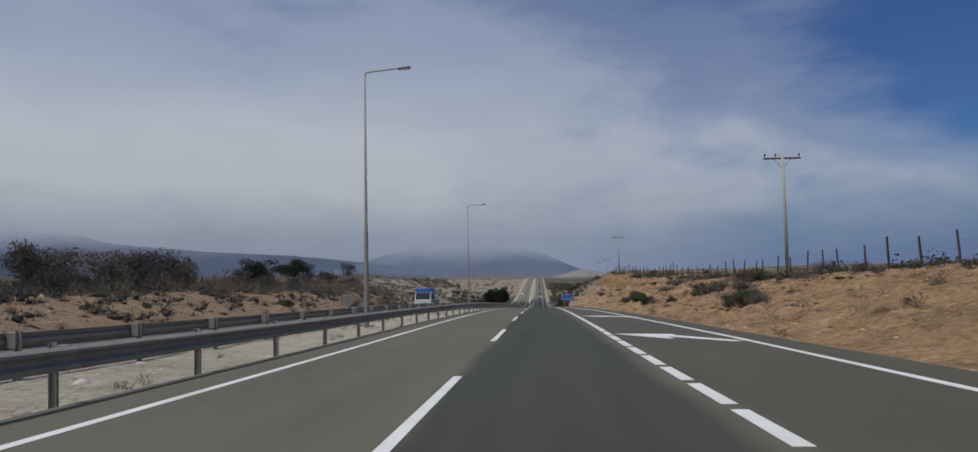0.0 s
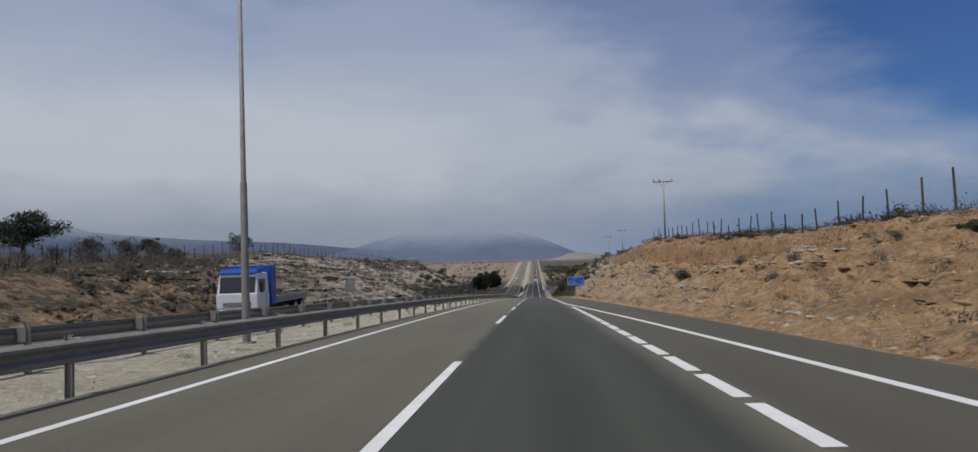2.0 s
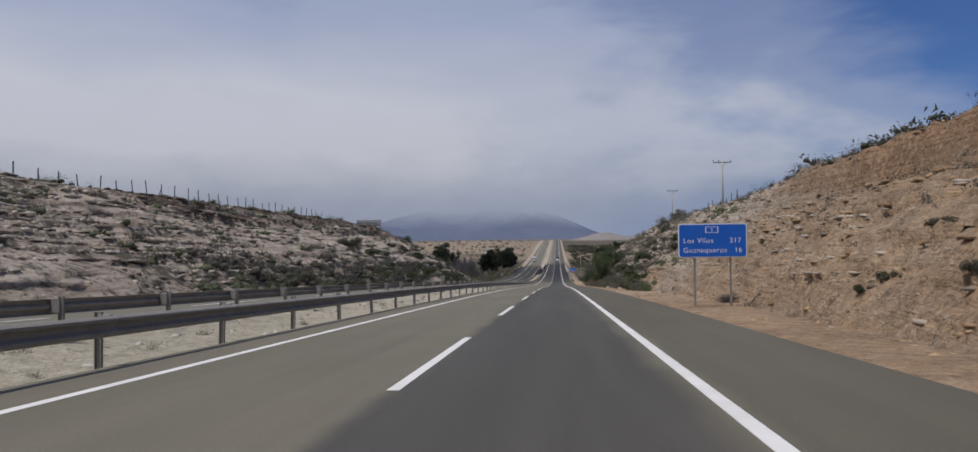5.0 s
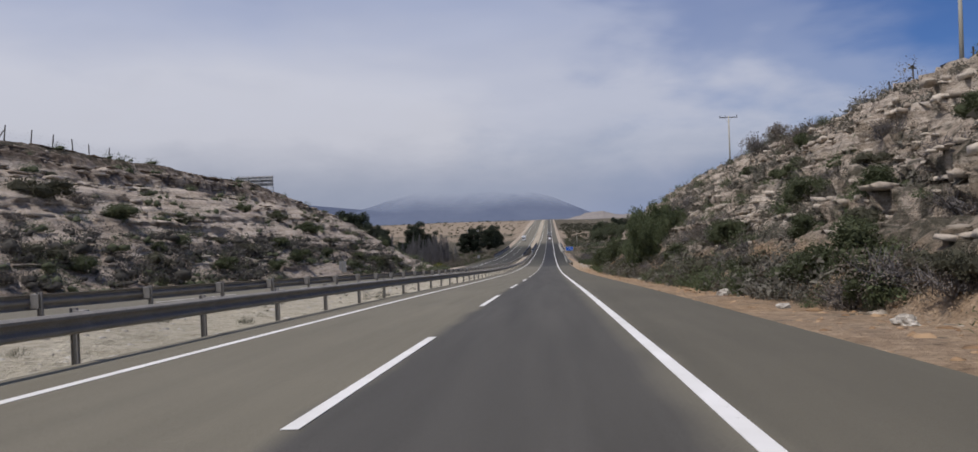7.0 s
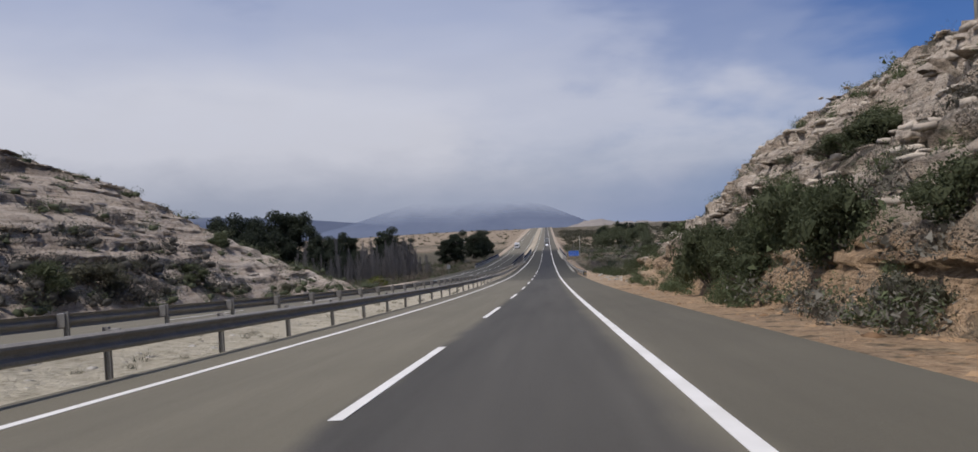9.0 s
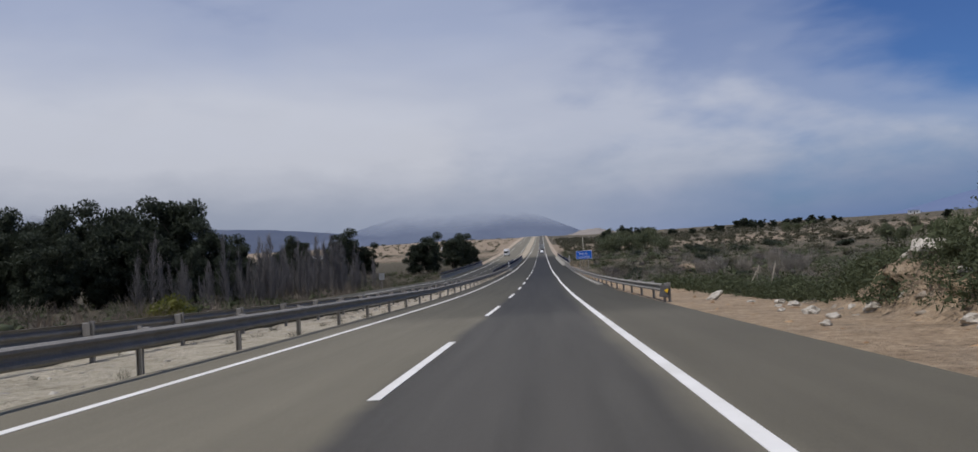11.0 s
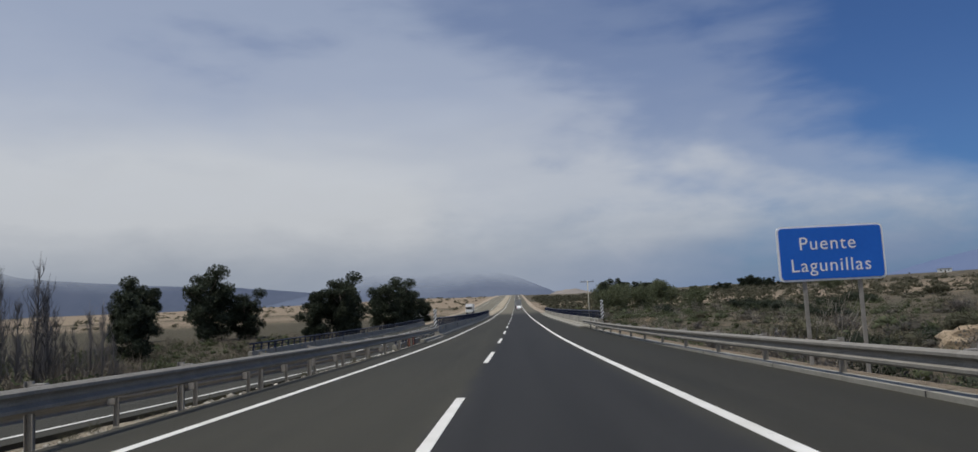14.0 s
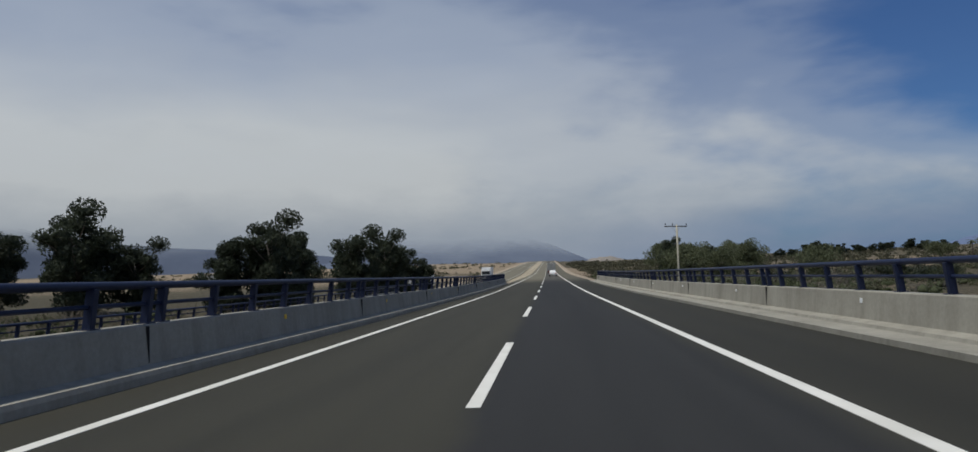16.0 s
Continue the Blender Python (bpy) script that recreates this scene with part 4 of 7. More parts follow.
def rounded_panel(w, h, r, t, y0=0.0):
    bm = bmesh.new()
    pts = []
    for cx, cz, a0 in ((w - r, h - r, 0), (r, h - r, 90), (r, r, 180), (w - r, r, 270)):
        for k in range(5):
            a = radians(a0 + k * 22.5)
            pts.append((cx + r * math.cos(a), y0, cz + r * math.sin(a)))
    f = bm.faces.new([bm.verts.new(p) for p in pts])
    g = bmesh.ops.extrude_face_region(bm, geom=[f])
    bmesh.ops.translate(bm, vec=(0, t, 0), verts=[v for v in g["geom"] if isinstance(v, bmesh.types.BMVert)])
    bmesh.ops.recalc_face_normals(bm, faces=bm.faces)
    return bm


def blue_sign(x0, x1, y, low, high, rz, label):
    z = gz((x0 + x1) / 2, y)
    w, h = x1 - x0, high - low
    ob = thing("road_sign", x0, y, z, label, "road sign", rz=rz)
    dz = float(zr(y)) + low - z
    part("border", rounded_panel(w, h, 0.12, 0.03), M_WHITE, ob, "white border").matrix_basis = pose(0, 0, dz)
    part("panel", rounded_panel(w - 0.09, h - 0.09, 0.09, 0.012), M_SIGN, ob, "blue reflective panel").matrix_basis = pose(0.045, -0.013, dz + 0.045)
    part("back", rounded_panel(w - 0.02, h - 0.02, 0.11, 0.01), M_SIGNBACK, ob).matrix_basis = pose(0.01, 0.033, dz + 0.01)
    for fx in (0.24, 0.76):
        part("leg", boxes(((w * fx - 0.04, 0.045, -0.5), (w * fx + 0.04, 0.105, dz + h - 0.15)), bevel=0.008), M_ZINC_DARK, ob)
    return ob, dz, w, h


up90 = pose(0, 0, 0, 90, 0, 0)
ob, dz, w, h = blue_sign(6.95, 9.77, 184.7, 1.97, 3.40, 0, "blue direction sign with two white lines of distances on two legs")
text_part("Los Vilos", 0.30, M_WHITE, ob, pose(0.2, -0.017, dz + 0.62) @ up90)
text_part("217", 0.30, M_WHITE, ob, pose(2.1, -0.017, dz + 0.62) @ up90)
text_part("Guanaqueros", 0.30, M_WHITE, ob, pose(0.2, -0.017, dz + 0.22) @ up90)
text_part("16", 0.30, M_WHITE, ob, pose(2.3, -0.017, dz + 0.22) @ up90)
part("route_shield", boxes(((1.12, -0.017, dz + 1.04), (1.16, -0.014, dz + 1.3)), ((1.62, -0.017, dz + 1.04), (1.66, -0.014, dz + 1.3)), ((1.16, -0.017, dz + 1.28), (1.62, -0.014, dz + 1.3)), ((1.16, -0.017, dz + 1.04), (1.62, -0.014, dz + 1.06))), M_WHITE, ob)
text_part("5", 0.2, M_WHITE, ob, pose(1.33, -0.017, dz + 1.1) @ up90)
ob, dz, w, h = blue_sign(7.06, 9.47, 455.8, 1.83, 3.10, 0, "blue bridge name sign in white letters on two legs")
text_part("Puente", 0.42, M_WHITE, ob, pose(0.48, -0.017, dz + 0.72) @ up90)
text_part("Lagunillas", 0.42, M_WHITE, ob, pose(0.26, -0.017, dz + 0.22) @ up90)


def back_sign(x, y, w, h, top, label):
    z = gz(x, y)
    ob = thing("road_sign", x, y, z, label, "road sign")
    t = float(zr(y)) + top - z
    part("panel", boxes(((-w / 2, -0.01, t - h), (w / 2, 0.01, t)), bevel=0.006), M_SIGNBACK, ob)
    for sx in ((-w * 0.4, w * 0.4) if w > 0.9 else (0.0,)):
        part("leg", boxes(((sx - 0.035, -0.055, -0.3), (sx + 0.035, -0.013, t - 0.05))), M_ZINC_DARK, ob)
    return ob


back_sign(-21.0, 145.4, 1.15, 1.3, 3.1, "grey back of a road sign on two legs")
back_sign(-20.8, 296.2, 0.8, 1.25, 2.2, "pale back of a small road sign on one leg")
back_sign(-20.2, 442.6, 0.75, 0.9, 1.5, "pale back of a small road sign on one leg")
back_sign(-20.6, 77.0, 0.9, 1.3, 2.0, "pale back of a small road sign on one leg")


# ---- street lamps ----
def street_lamp(x, y, H=12.0):
    z = gz(x, y)
    ob = thing("street_lamp", x, y, z, "tall tapered grey steel street lamp with one arm", "street lamp", "lamps in the median")
    v, f = tube_data([(0, 0, -0.4), (0, 0, 0.0), (0, 0, 4.5), (0, 0, 4.55), (0, 0, H)], [0.115, 0.115, 0.095, 0.075, 0.04], 10)
    place("pole", mesh_of("pole", v, f, M_ZINC_DARK, True), ob)
    bm = boxes(((-0.2, -0.2, -0.05), (0.2, 0.2, 0.03)), bevel=0.01)
    part("base_plate", bm, M_ZINC_DARK, ob)
    v, f = tube_data([(0, 0, H - 0.03), (0.25, 0, H + 0.03), (1.75, 0, H + 0.16)], [0.035, 0.032, 0.028], 8)
    place("arm", mesh_of("arm", v, f, M_ZINC_DARK, True), ob)
    bm = bmesh.new()
    box(bm, (1.6, -0.13, H + 0.08), (2.2, 0.13, H + 0.2), 0.05)
    bmesh.ops.transform(bm, matrix=Matrix.Translation((1.6, 0, H)) @ Matrix.Rotation(radians(-5), 4, "Y") @ Matrix.Translation((-1.6, 0, -H)), verts=bm.verts)
    head = part("lamp_head", bm, M_SIGNBACK, ob)
    part("lens", boxes(((1.7, -0.09, H + 0.095), (2.1, 0.09, H + 0.125)), bevel=0.01), M_WHITE, head)
    return ob


street_lamp(-6.65, 28.0)
street_lamp(-6.75, 78.2)


# ---- power poles ----
def power_pole(x, y, top, skew=0.0, arm=2.6):
    z = gz(x, y)
    H = top - z
    ob = thing("utility_pole", x, y, z, "pale concrete utility pole with a dark crossarm and insulators", "utility pole", "utility poles on the bank", rz=skew)
    v, f = tube_data([(0, 0, -0.5), (0, 0, H * 0.5), (0, 0, H)], [0.14, 0.115, 0.09], 8)
    place("pole", mesh_of("pole", v, f, M_POLE, True), ob)
    bm = boxes(((-arm / 2, 0.09, H - 0.25), (arm / 2, 0.19, H - 0.13)), bevel=0.01)
    part("crossarm", bm, M_TIMBER, ob)
    for s in (-1, 1):
        v, f = tube_data([(0, 0.09, H - 0.95), (s * 0.55, 0.1, H - 0.26)], [0.02, 0.02], 5)
        place("brace", mesh_of("brace", v, f, M_ZINC_DARK), ob)
    for sx in (-arm / 2 + 0.1, -0.45, arm / 2 - 0.1):
        v, f = tube_data([(sx, 0.14, H - 0.14), (sx, 0.14, H - 0.02), (sx, 0.14, H), (sx, 0.14, H + 0.09), (sx, 0.14, H + 0.15)], [0.015, 0.02, 0.06, 0.07, 0.03], 7)
        place("insulator", mesh_of("insulator", v, f, M_BLACK, True), ob)
    return ob


power_pole(18.9, 47.5, 8.75)
power_pole(18.9, 156.5, 8.15)
power_pole(25.75, 261.0, 4.9)
power_pole(28.8, 327.0, 4.85)
power_pole(15.5, 586.0, -16.6, 25, 3.0)


# ---- fences ----
def post_and_wire(pts, step, label):
    x0, y0 = pts[0]
    ob = thing("wire_fence", x0, y0, gz(x0, y0), label, "fence")
    inv = ob.matrix_basis.inverted()
    metas = []
    for i in range(5):
        r0 = 0.05 + 0.012 * random.random()
        v, f = tube_data([(0, 0, -0.35), (random.uniform(-.02, .02), 0, 0.6), (random.uniform(-.03, .03), 0, 1.62)], [r0, r0 * 0.95, r0 * 0.85], 6)
        metas.append(mesh_of("fence_post", v, f, M_TIMBER))
    tops = []
    for (xa, ya), (xb, yb) in zip(pts, pts[1:]):
        d = math.hypot(xb - xa, yb - ya)
        k = int(d / step)
        for i in range(k):
            u = i / k
            x, y = xa + (xb - xa) * u + random.uniform(-.12, .12), ya + (yb - ya) * u + random.uniform(-.2, .2)
            z = gz(x, y)
            s = random.uniform(0.88, 1.08)
            place("fence_post", random.choice(metas), ob, inv @ pose(x, y, z, random.gauss(0, 2.5), random.gauss(0, 2.5), random.uniform(0, 360)) @ Matrix.Diagonal((1, 1, s, 1)))
            tops.append((x, y, z))
            if random.random() < 0.05:
                v, f = tube_data([(0, 0, 1.15), (0, random.choice((-1, 1)) * 1.0, -0.1)], [0.045, 0.05], 6)
                place("brace_post", mesh_of("brace_post", v, f, M_TIMBER), ob, inv @ pose(x, y, z))
    for hgt in (0.35, 0.7, 1.05, 1.3):
        v, f = tube_data([inv @ Vector((x, y, z + hgt)) for x, y, z in tops], [0.002] * len(tops), 3)
        place("wire", mesh_of("wire", v, f, M_WIRE), ob)
    return ob


post_and_wire([(18.3, 8), (18.5, 120), (18.8, 168)], 2.85, "weathered timber post and wire fence along the top of the bank")
post_and_wire([(24.6, 248), (25.5, 276)], 3.2, "weathered timber post and wire fence along the top of the bank")
post_and_wire([(-31.0, 10), (-33.0, 100), (-42.0, 132), (-43.0, 292)], 2.85, "weathered timber post and wire fence beyond the opposite carriageway")


# ---- mountains on the skyline ----
def bulk(name, dist, rows, base, mat, label, depth=500.0):
    """A far ridge: a rounded body whose crest follows bearings and heights (degrees) seen from the valley."""
    az = np.array([r[0] for r in rows], float)
    el = np.array([r[1] for r in rows], float)
    n = 90
    a = np.linspace(az[0], az[-1], n)
    e = np.interp(a, az, el)
    e = np.convolve(np.pad(e, 2, mode="edge"), [.1, .2, .4, .2, .1], "valid")
    top = dist * np.tan(np.radians(e)) - 9 + 5.0 * fbm(a * 3.1, a * 0 + dist * 0.01, 4)
    verts, faces = [], []
    prof = [(-1.0, 0.0), (-0.75, 0.32), (-0.5, 0.66), (-0.25, 0.88), (0.0, 1.0)]
    for i in range(n):
        A = math.radians(a[i])
        for u, k in prof:
            d = dist + u * depth
            z = base + (top[i] - base) * k * (1 + 0.10 * float(fbm(np.array(a[i] * 4.0), np.array(u * 3.0), 3)))
            verts.append((d * math.sin(A), 250 + d * math.cos(A), z if 0 < k < 1 else (base if k == 0 else top[i])))
    m = len(prof)
    for i in range(n - 1):
        for k in range(m - 1):
            faces.append((i * m + k, (i + 1) * m + k, (i + 1) * m + k + 1, i * m + k + 1))
    ob = place(name, mesh_of(name, verts, faces, mat, True))
    return tagged(ob, label, "mountain", "", "structure")


def haze_veiled(name, a, b, z0, z1):
    """Mountain rock in haze colours; its upper slopes fade to transparent to imitate cloud."""
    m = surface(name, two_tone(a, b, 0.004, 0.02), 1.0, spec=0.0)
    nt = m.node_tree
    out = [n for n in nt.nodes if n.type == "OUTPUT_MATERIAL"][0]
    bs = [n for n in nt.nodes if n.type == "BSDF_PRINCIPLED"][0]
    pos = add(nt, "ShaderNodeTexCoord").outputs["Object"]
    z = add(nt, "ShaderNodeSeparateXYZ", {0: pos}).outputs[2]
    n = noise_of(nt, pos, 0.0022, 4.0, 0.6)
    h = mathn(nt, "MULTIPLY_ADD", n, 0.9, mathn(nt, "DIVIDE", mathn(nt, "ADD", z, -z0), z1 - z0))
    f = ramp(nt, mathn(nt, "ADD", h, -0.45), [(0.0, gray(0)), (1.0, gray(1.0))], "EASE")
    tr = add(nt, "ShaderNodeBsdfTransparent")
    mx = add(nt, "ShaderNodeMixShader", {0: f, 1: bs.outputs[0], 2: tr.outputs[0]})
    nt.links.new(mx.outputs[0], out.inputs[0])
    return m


# distance haze put into these base colours, bluer or greyer than the rock
M_MOUNT = haze_veiled("hazy_mountain", (0.11, 0.134, 0.19), (0.135, 0.16, 0.215), 15, 158)
M_RIDGE = haze_veiled("hazy_ridge", (0.085, 0.105, 0.15), (0.105, 0.125, 0.175), 85, 300)
M_MOUNT_FAR = surface("hazy_far_mountain", two_tone((0.125, 0.165, 0.27), (0.14, 0.18, 0.285), 0.004, 0.02), 1.0, spec=0.0)
M_HILL = surface("pale_hill", two_tone((0.19, 0.175, 0.165), (0.30, 0.275, 0.245), 0.02, 0.1), 1.0, spec=0.0)
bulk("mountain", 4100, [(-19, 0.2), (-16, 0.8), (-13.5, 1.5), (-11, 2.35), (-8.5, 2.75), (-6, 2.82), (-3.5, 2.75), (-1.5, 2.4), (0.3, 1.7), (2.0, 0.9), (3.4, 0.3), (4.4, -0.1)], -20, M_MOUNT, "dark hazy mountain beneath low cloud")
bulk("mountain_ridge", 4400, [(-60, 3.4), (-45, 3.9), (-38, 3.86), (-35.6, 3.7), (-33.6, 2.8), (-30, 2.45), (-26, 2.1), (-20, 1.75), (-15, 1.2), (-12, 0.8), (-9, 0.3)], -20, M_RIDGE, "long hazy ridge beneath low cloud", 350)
bulk("mountain_right", 4400, [(22, -0.2), (25.4, 0.55), (28.3, 1.35), (30.5, 1.8), (33, 2.3), (40, 2.6), (60, 2.0)], -20, M_MOUNT_FAR, "far mountain coloured blue for haze", 350)
bulk("hill", 1900, [(0.6, -0.3), (1.9, -0.05), (3.0, 0.3), (4.2, 0.42), (5.5, 0.1), (7.5, 0.05), (11, -0.2)], -25, M_HILL, "pale sandy hill beyond the valley", 250)


# ---- plants ----
def leaf_cloud(rs, blobs, count, size, droop=0.0, flat=1.0):
    """Many single leaves gathered in uneven clumps."""
    w = np.array([b[3] ** 2 for b in blobs])
    pick = rs.choice(len(blobs), count, p=w / w.sum())
    c = np.array([b[:3] for b in blobs])[pick]
    r = np.array([b[3] for b in blobs])[pick]
    d = rs.normal(size=(count, 3))
    d /= np.linalg.norm(d, axis=1)[:, None]
    rad = r * (0.35 + 0.65 * rs.rand(count) ** 0.55)
    p = c + d * rad[:, None] * np.array([1, 1, flat])
    a = rs.normal(size=(count, 3))
    a[:, 2] -= droop * 2
    a /= np.linalg.norm(a, axis=1)[:, None]
    b = np.cross(a, rs.normal(size=(count, 3)))
    b /= np.linalg.norm(b, axis=1)[:, None]
    s = size * (0.55 + 0.9 * rs.rand(count))[:, None]
    v = np.stack([p - a * s + b * s * 0.36, p + a * s * 1.15, p - a * s * 0.7 - b * s * 0.5], 1).reshape(-1, 3)
    f = np.arange(count * 3).reshape(-1, 3)
    return v.tolist(), f.tolist()


def cores(rs, blobs, k, flat):
    """The dense leaf mass inside each clump, which no light passes."""
    sets = []
    bm = bmesh.new()
    bmesh.ops.create_icosphere(bm, subdivisions=1, radius=1.0)
    base = np.array([v.co[:] for v in bm.verts])
    faces = [tuple(v.index for v in f.verts) for f in bm.faces]
    bm.free()
    for b in blobs:
        v = base * (1 + 0.25 * rs.normal(size=(len(base), 1))) * np.array([1, 1, flat]) * b[3] * k + np.array(b[:3])
        sets.append((v.tolist(), faces))
    return join_data(*sets)


def limbs(rs, height, spread, n, r0, lean=0.0, fork=0.35):
    sets, tips = [], []
    trunk = [(0, 0, -0.4), (lean * 0.2, 0, height * 0.2), (lean * 0.5 + rs.normal() * 0.1, rs.normal() * 0.1, height * 0.5), (lean, rs.normal() * 0.2, height * 0.85)]
    sets.append(tube_data(trunk, [r0 * 1.25, r0, r0 * 0.7, r0 * 0.25], 7))
    for i in range(n):
        t = fork + (0.9 - fork) * rs.rand()
        base = Vector((lean * t, 0, height * t))
        az = 2 * math.pi * (i / n) + rs.rand()
        L = spread * (0.6 + 0.6 * rs.rand())
        tip = base + Vector((math.cos(az) * L, math.sin(az) * L, height * (0.12 + 0.25 * rs.rand())))
        mid = (base + tip) / 2 + Vector((0, 0, -0.06 * L))
        rr = r0 * (0.55 - 0.35 * t)
        sets.append(tube_data([base, mid, tip], [rr, rr * 0.7, rr * 0.25], 5))
        tips.append(tip)
    return join_data(*sets), tips


def thin_leaf(m, part_through=0.35):
    """Leaves let part of the light through."""
    nt = m.node_tree
    out = [n for n in nt.nodes if n.type == "OUTPUT_MATERIAL"][0]
    bs = [n for n in nt.nodes if n.type == "BSDF_PRINCIPLED"][0]
    tr = add(nt, "ShaderNodeBsdfTranslucent", {0: bs.inputs["Base Color"].links[0].from_socket})
    mx = add(nt, "ShaderNodeMixShader", {0: part_through, 1: bs.outputs[0], 2: tr.outputs[0]})
    nt.links.new(mx.outputs[0], out.inputs[0])
    return m


M_BARK = surface("bark", varied((0.075, 0.062, 0.05), (0.19, 0.165, 0.14), 4), 0.95, bump=0.5)
M_TWIG = surface("bare_grey_twigs", leafy((0.085, 0.080, 0.079), (0.19, 0.18, 0.176)), 0.95)
M_EUC = surface("eucalyptus_leaves", leafy((0.020, 0.028, 0.017), (0.055, 0.068, 0.042)), 0.7)
M_GREEN = surface("green_shrub_leaves", leafy((0.052, 0.064, 0.030), (0.108, 0.124, 0.062)), 0.8)
M_OLIVE = surface("olive_shrub_leaves", leafy((0.065, 0.065, 0.042), (0.135, 0.13, 0.085)), 0.85)
M_BUSH = surface("grey_green_leaves", leafy((0.068, 0.082, 0.044), (0.145, 0.162, 0.094)), 0.88)
M_BIGLEAF = surface("sunlit_green_leaves", leafy((0.07, 0.09, 0.042), (0.17, 0.198, 0.10)), 0.85)
M_DRY = surface("dry_brown_twigs", leafy((0.105, 0.087, 0.067), (0.20, 0.170, 0.130)), 0.9)
M_THICKET = surface("grey_brown_thicket", leafy((0.105, 0.098, 0.076), (0.19, 0.178, 0.142)), 0.92)
M_STALK = surface("pale_willow_stalks", leafy((0.17, 0.155, 0.13), (0.32, 0.295, 0.25)), 0.95)
M_YELLOWGREEN = surface("yellow_green_leaves", leafy((0.07, 0.085, 0.015), (0.18, 0.18, 0.04)), 0.75)
for m in (M_EUC, M_GREEN, M_OLIVE, M_BUSH, M_BIGLEAF, M_YELLOWGREEN):
    thin_leaf(m)


def broad_tree_meshes(seed, height, spread, leaves, size, clumps, leaf_mat, flat=0.8, low=0.3, trunk_r=0.22, core=0.0):
    rs = np.random.RandomState(seed)
    (v, f), tips = limbs(rs, height, spread * 0.75, 8, trunk_r, rs.normal() * 0.5)
    trunk = mesh_of("trunk", v, f, M_BARK, True)
    blobs = [(0, 0, height * (low * 0.45 + 0.5), spread * 0.5)]
    for t in tips:
        blobs.append((t.x * 0.85, t.y * 0.85, t.z, spread * (0.26 + 0.18 * rs.rand())))
    for i in range(clumps):
        az, q = rs.rand() * 6.283, rs.rand() ** 0.6
        zz = height * (low + (1 - low) * rs.rand())
        env = math.sin(min(1.0, max(0.08, (zz / height - low + 0.12) / (1.08 - low))) * math.pi) ** 0.6
        blobs.append((math.cos(az) * q * spread * env * 0.85, math.sin(az) * q * spread * env * 0.8, zz, spread * (0.17 + 0.25 * rs.rand())))
    v, f = leaf_cloud(rs, blobs, leaves, size, 0.5, flat)
    if core:
        v, f = join_data((v, f), cores(rs, blobs, core, flat))
    return trunk, mesh_of("crown", v, f, leaf_mat)


def tree_at(pair, x, y, scale, label, category="tree", group="", name="tree", sink=0.0, squash=1.0):
    ob = thing(name, x, y, gz(x, y) - sink, label, category, group)
    rz = random.uniform(0, 360)
    s = Matrix.Diagonal((scale, scale, scale * squash, 1))
    place("trunk", pair[0], ob, pose(0, 0, 0, 0, 0, rz) @ s)
    place("crown", pair[1], ob, pose(0, 0, 0, 0, 0, rz) @ s)
    return ob


EUC = [broad_tree_meshes(11 + i, 13.0, 4.9, 14000, 0.25, 38, M_EUC, 0.9, 0.12, 0.3, 0.5) for i in range(4)]
for (x, y, s, q) in ((-71, 609, 1.4, 0.9), (-64, 612, 0.95, 0.9), (-91, 616, 1.12, 1.0), (-97, 620, 1.0, 0.95), (-38, 602, 1.02, 1.0), (-43, 599, 0.9, 0.9), (-33.5, 630, 1.0, 0.97), (-31, 645, 1.0, 0.97),
                     (-40, 618, 0.95, 1.0), (-31, 662, 0.75, 0.9), (-29, 676, 0.6, 0.9), (-57, 548, 0.75, 1.0)):
    tree_at(EUC[int(abs(x) + y) % 4], x, y, s * 0.98, "dark eucalyptus tree with an open rounded crown", "tree", "eucalyptus trees in the valley", "eucalyptus_tree", 0.3, q * 0.92)
for (x, y, s) in ((-63, 482, 1.15), (-72, 486, 1.62), (-80, 480, 1.5), (-88, 488, 1.45), (-97, 478, 1.4), (-108, 486, 1.35), (-70, 474, 1.1), (-118, 480, 1.3), (-78, 470, 1.15), (-92, 470, 1.2), (-56, 478, 0.8), (-66, 494, 1.0), (-84, 492, 1.45), (-76, 490, 1.4), (-102, 492, 1.3), (-60, 490, 0.9), (-52, 486, 0.65), (-49, 500, 0.7), (-54, 470, 0.62), (-52.5, 479, 0.55), (-50, 492, 0.58), (-56, 501, 0.65), (-57, 462, 0.7), (-92, 479, 1.4), (-89, 472, 1.25), (-85, 464, 1.0), (-104, 474, 1.3), (-110, 470, 1.25), (-99, 468, 1.2), (-81, 462, 0.95)):
    tree_at(EUC[int(abs(x) + y) % 4], x, y, s * 0.9, "dense dark green tree in a valley grove", "tree", "trees of the dark grove", "grove_tree", 0.5)


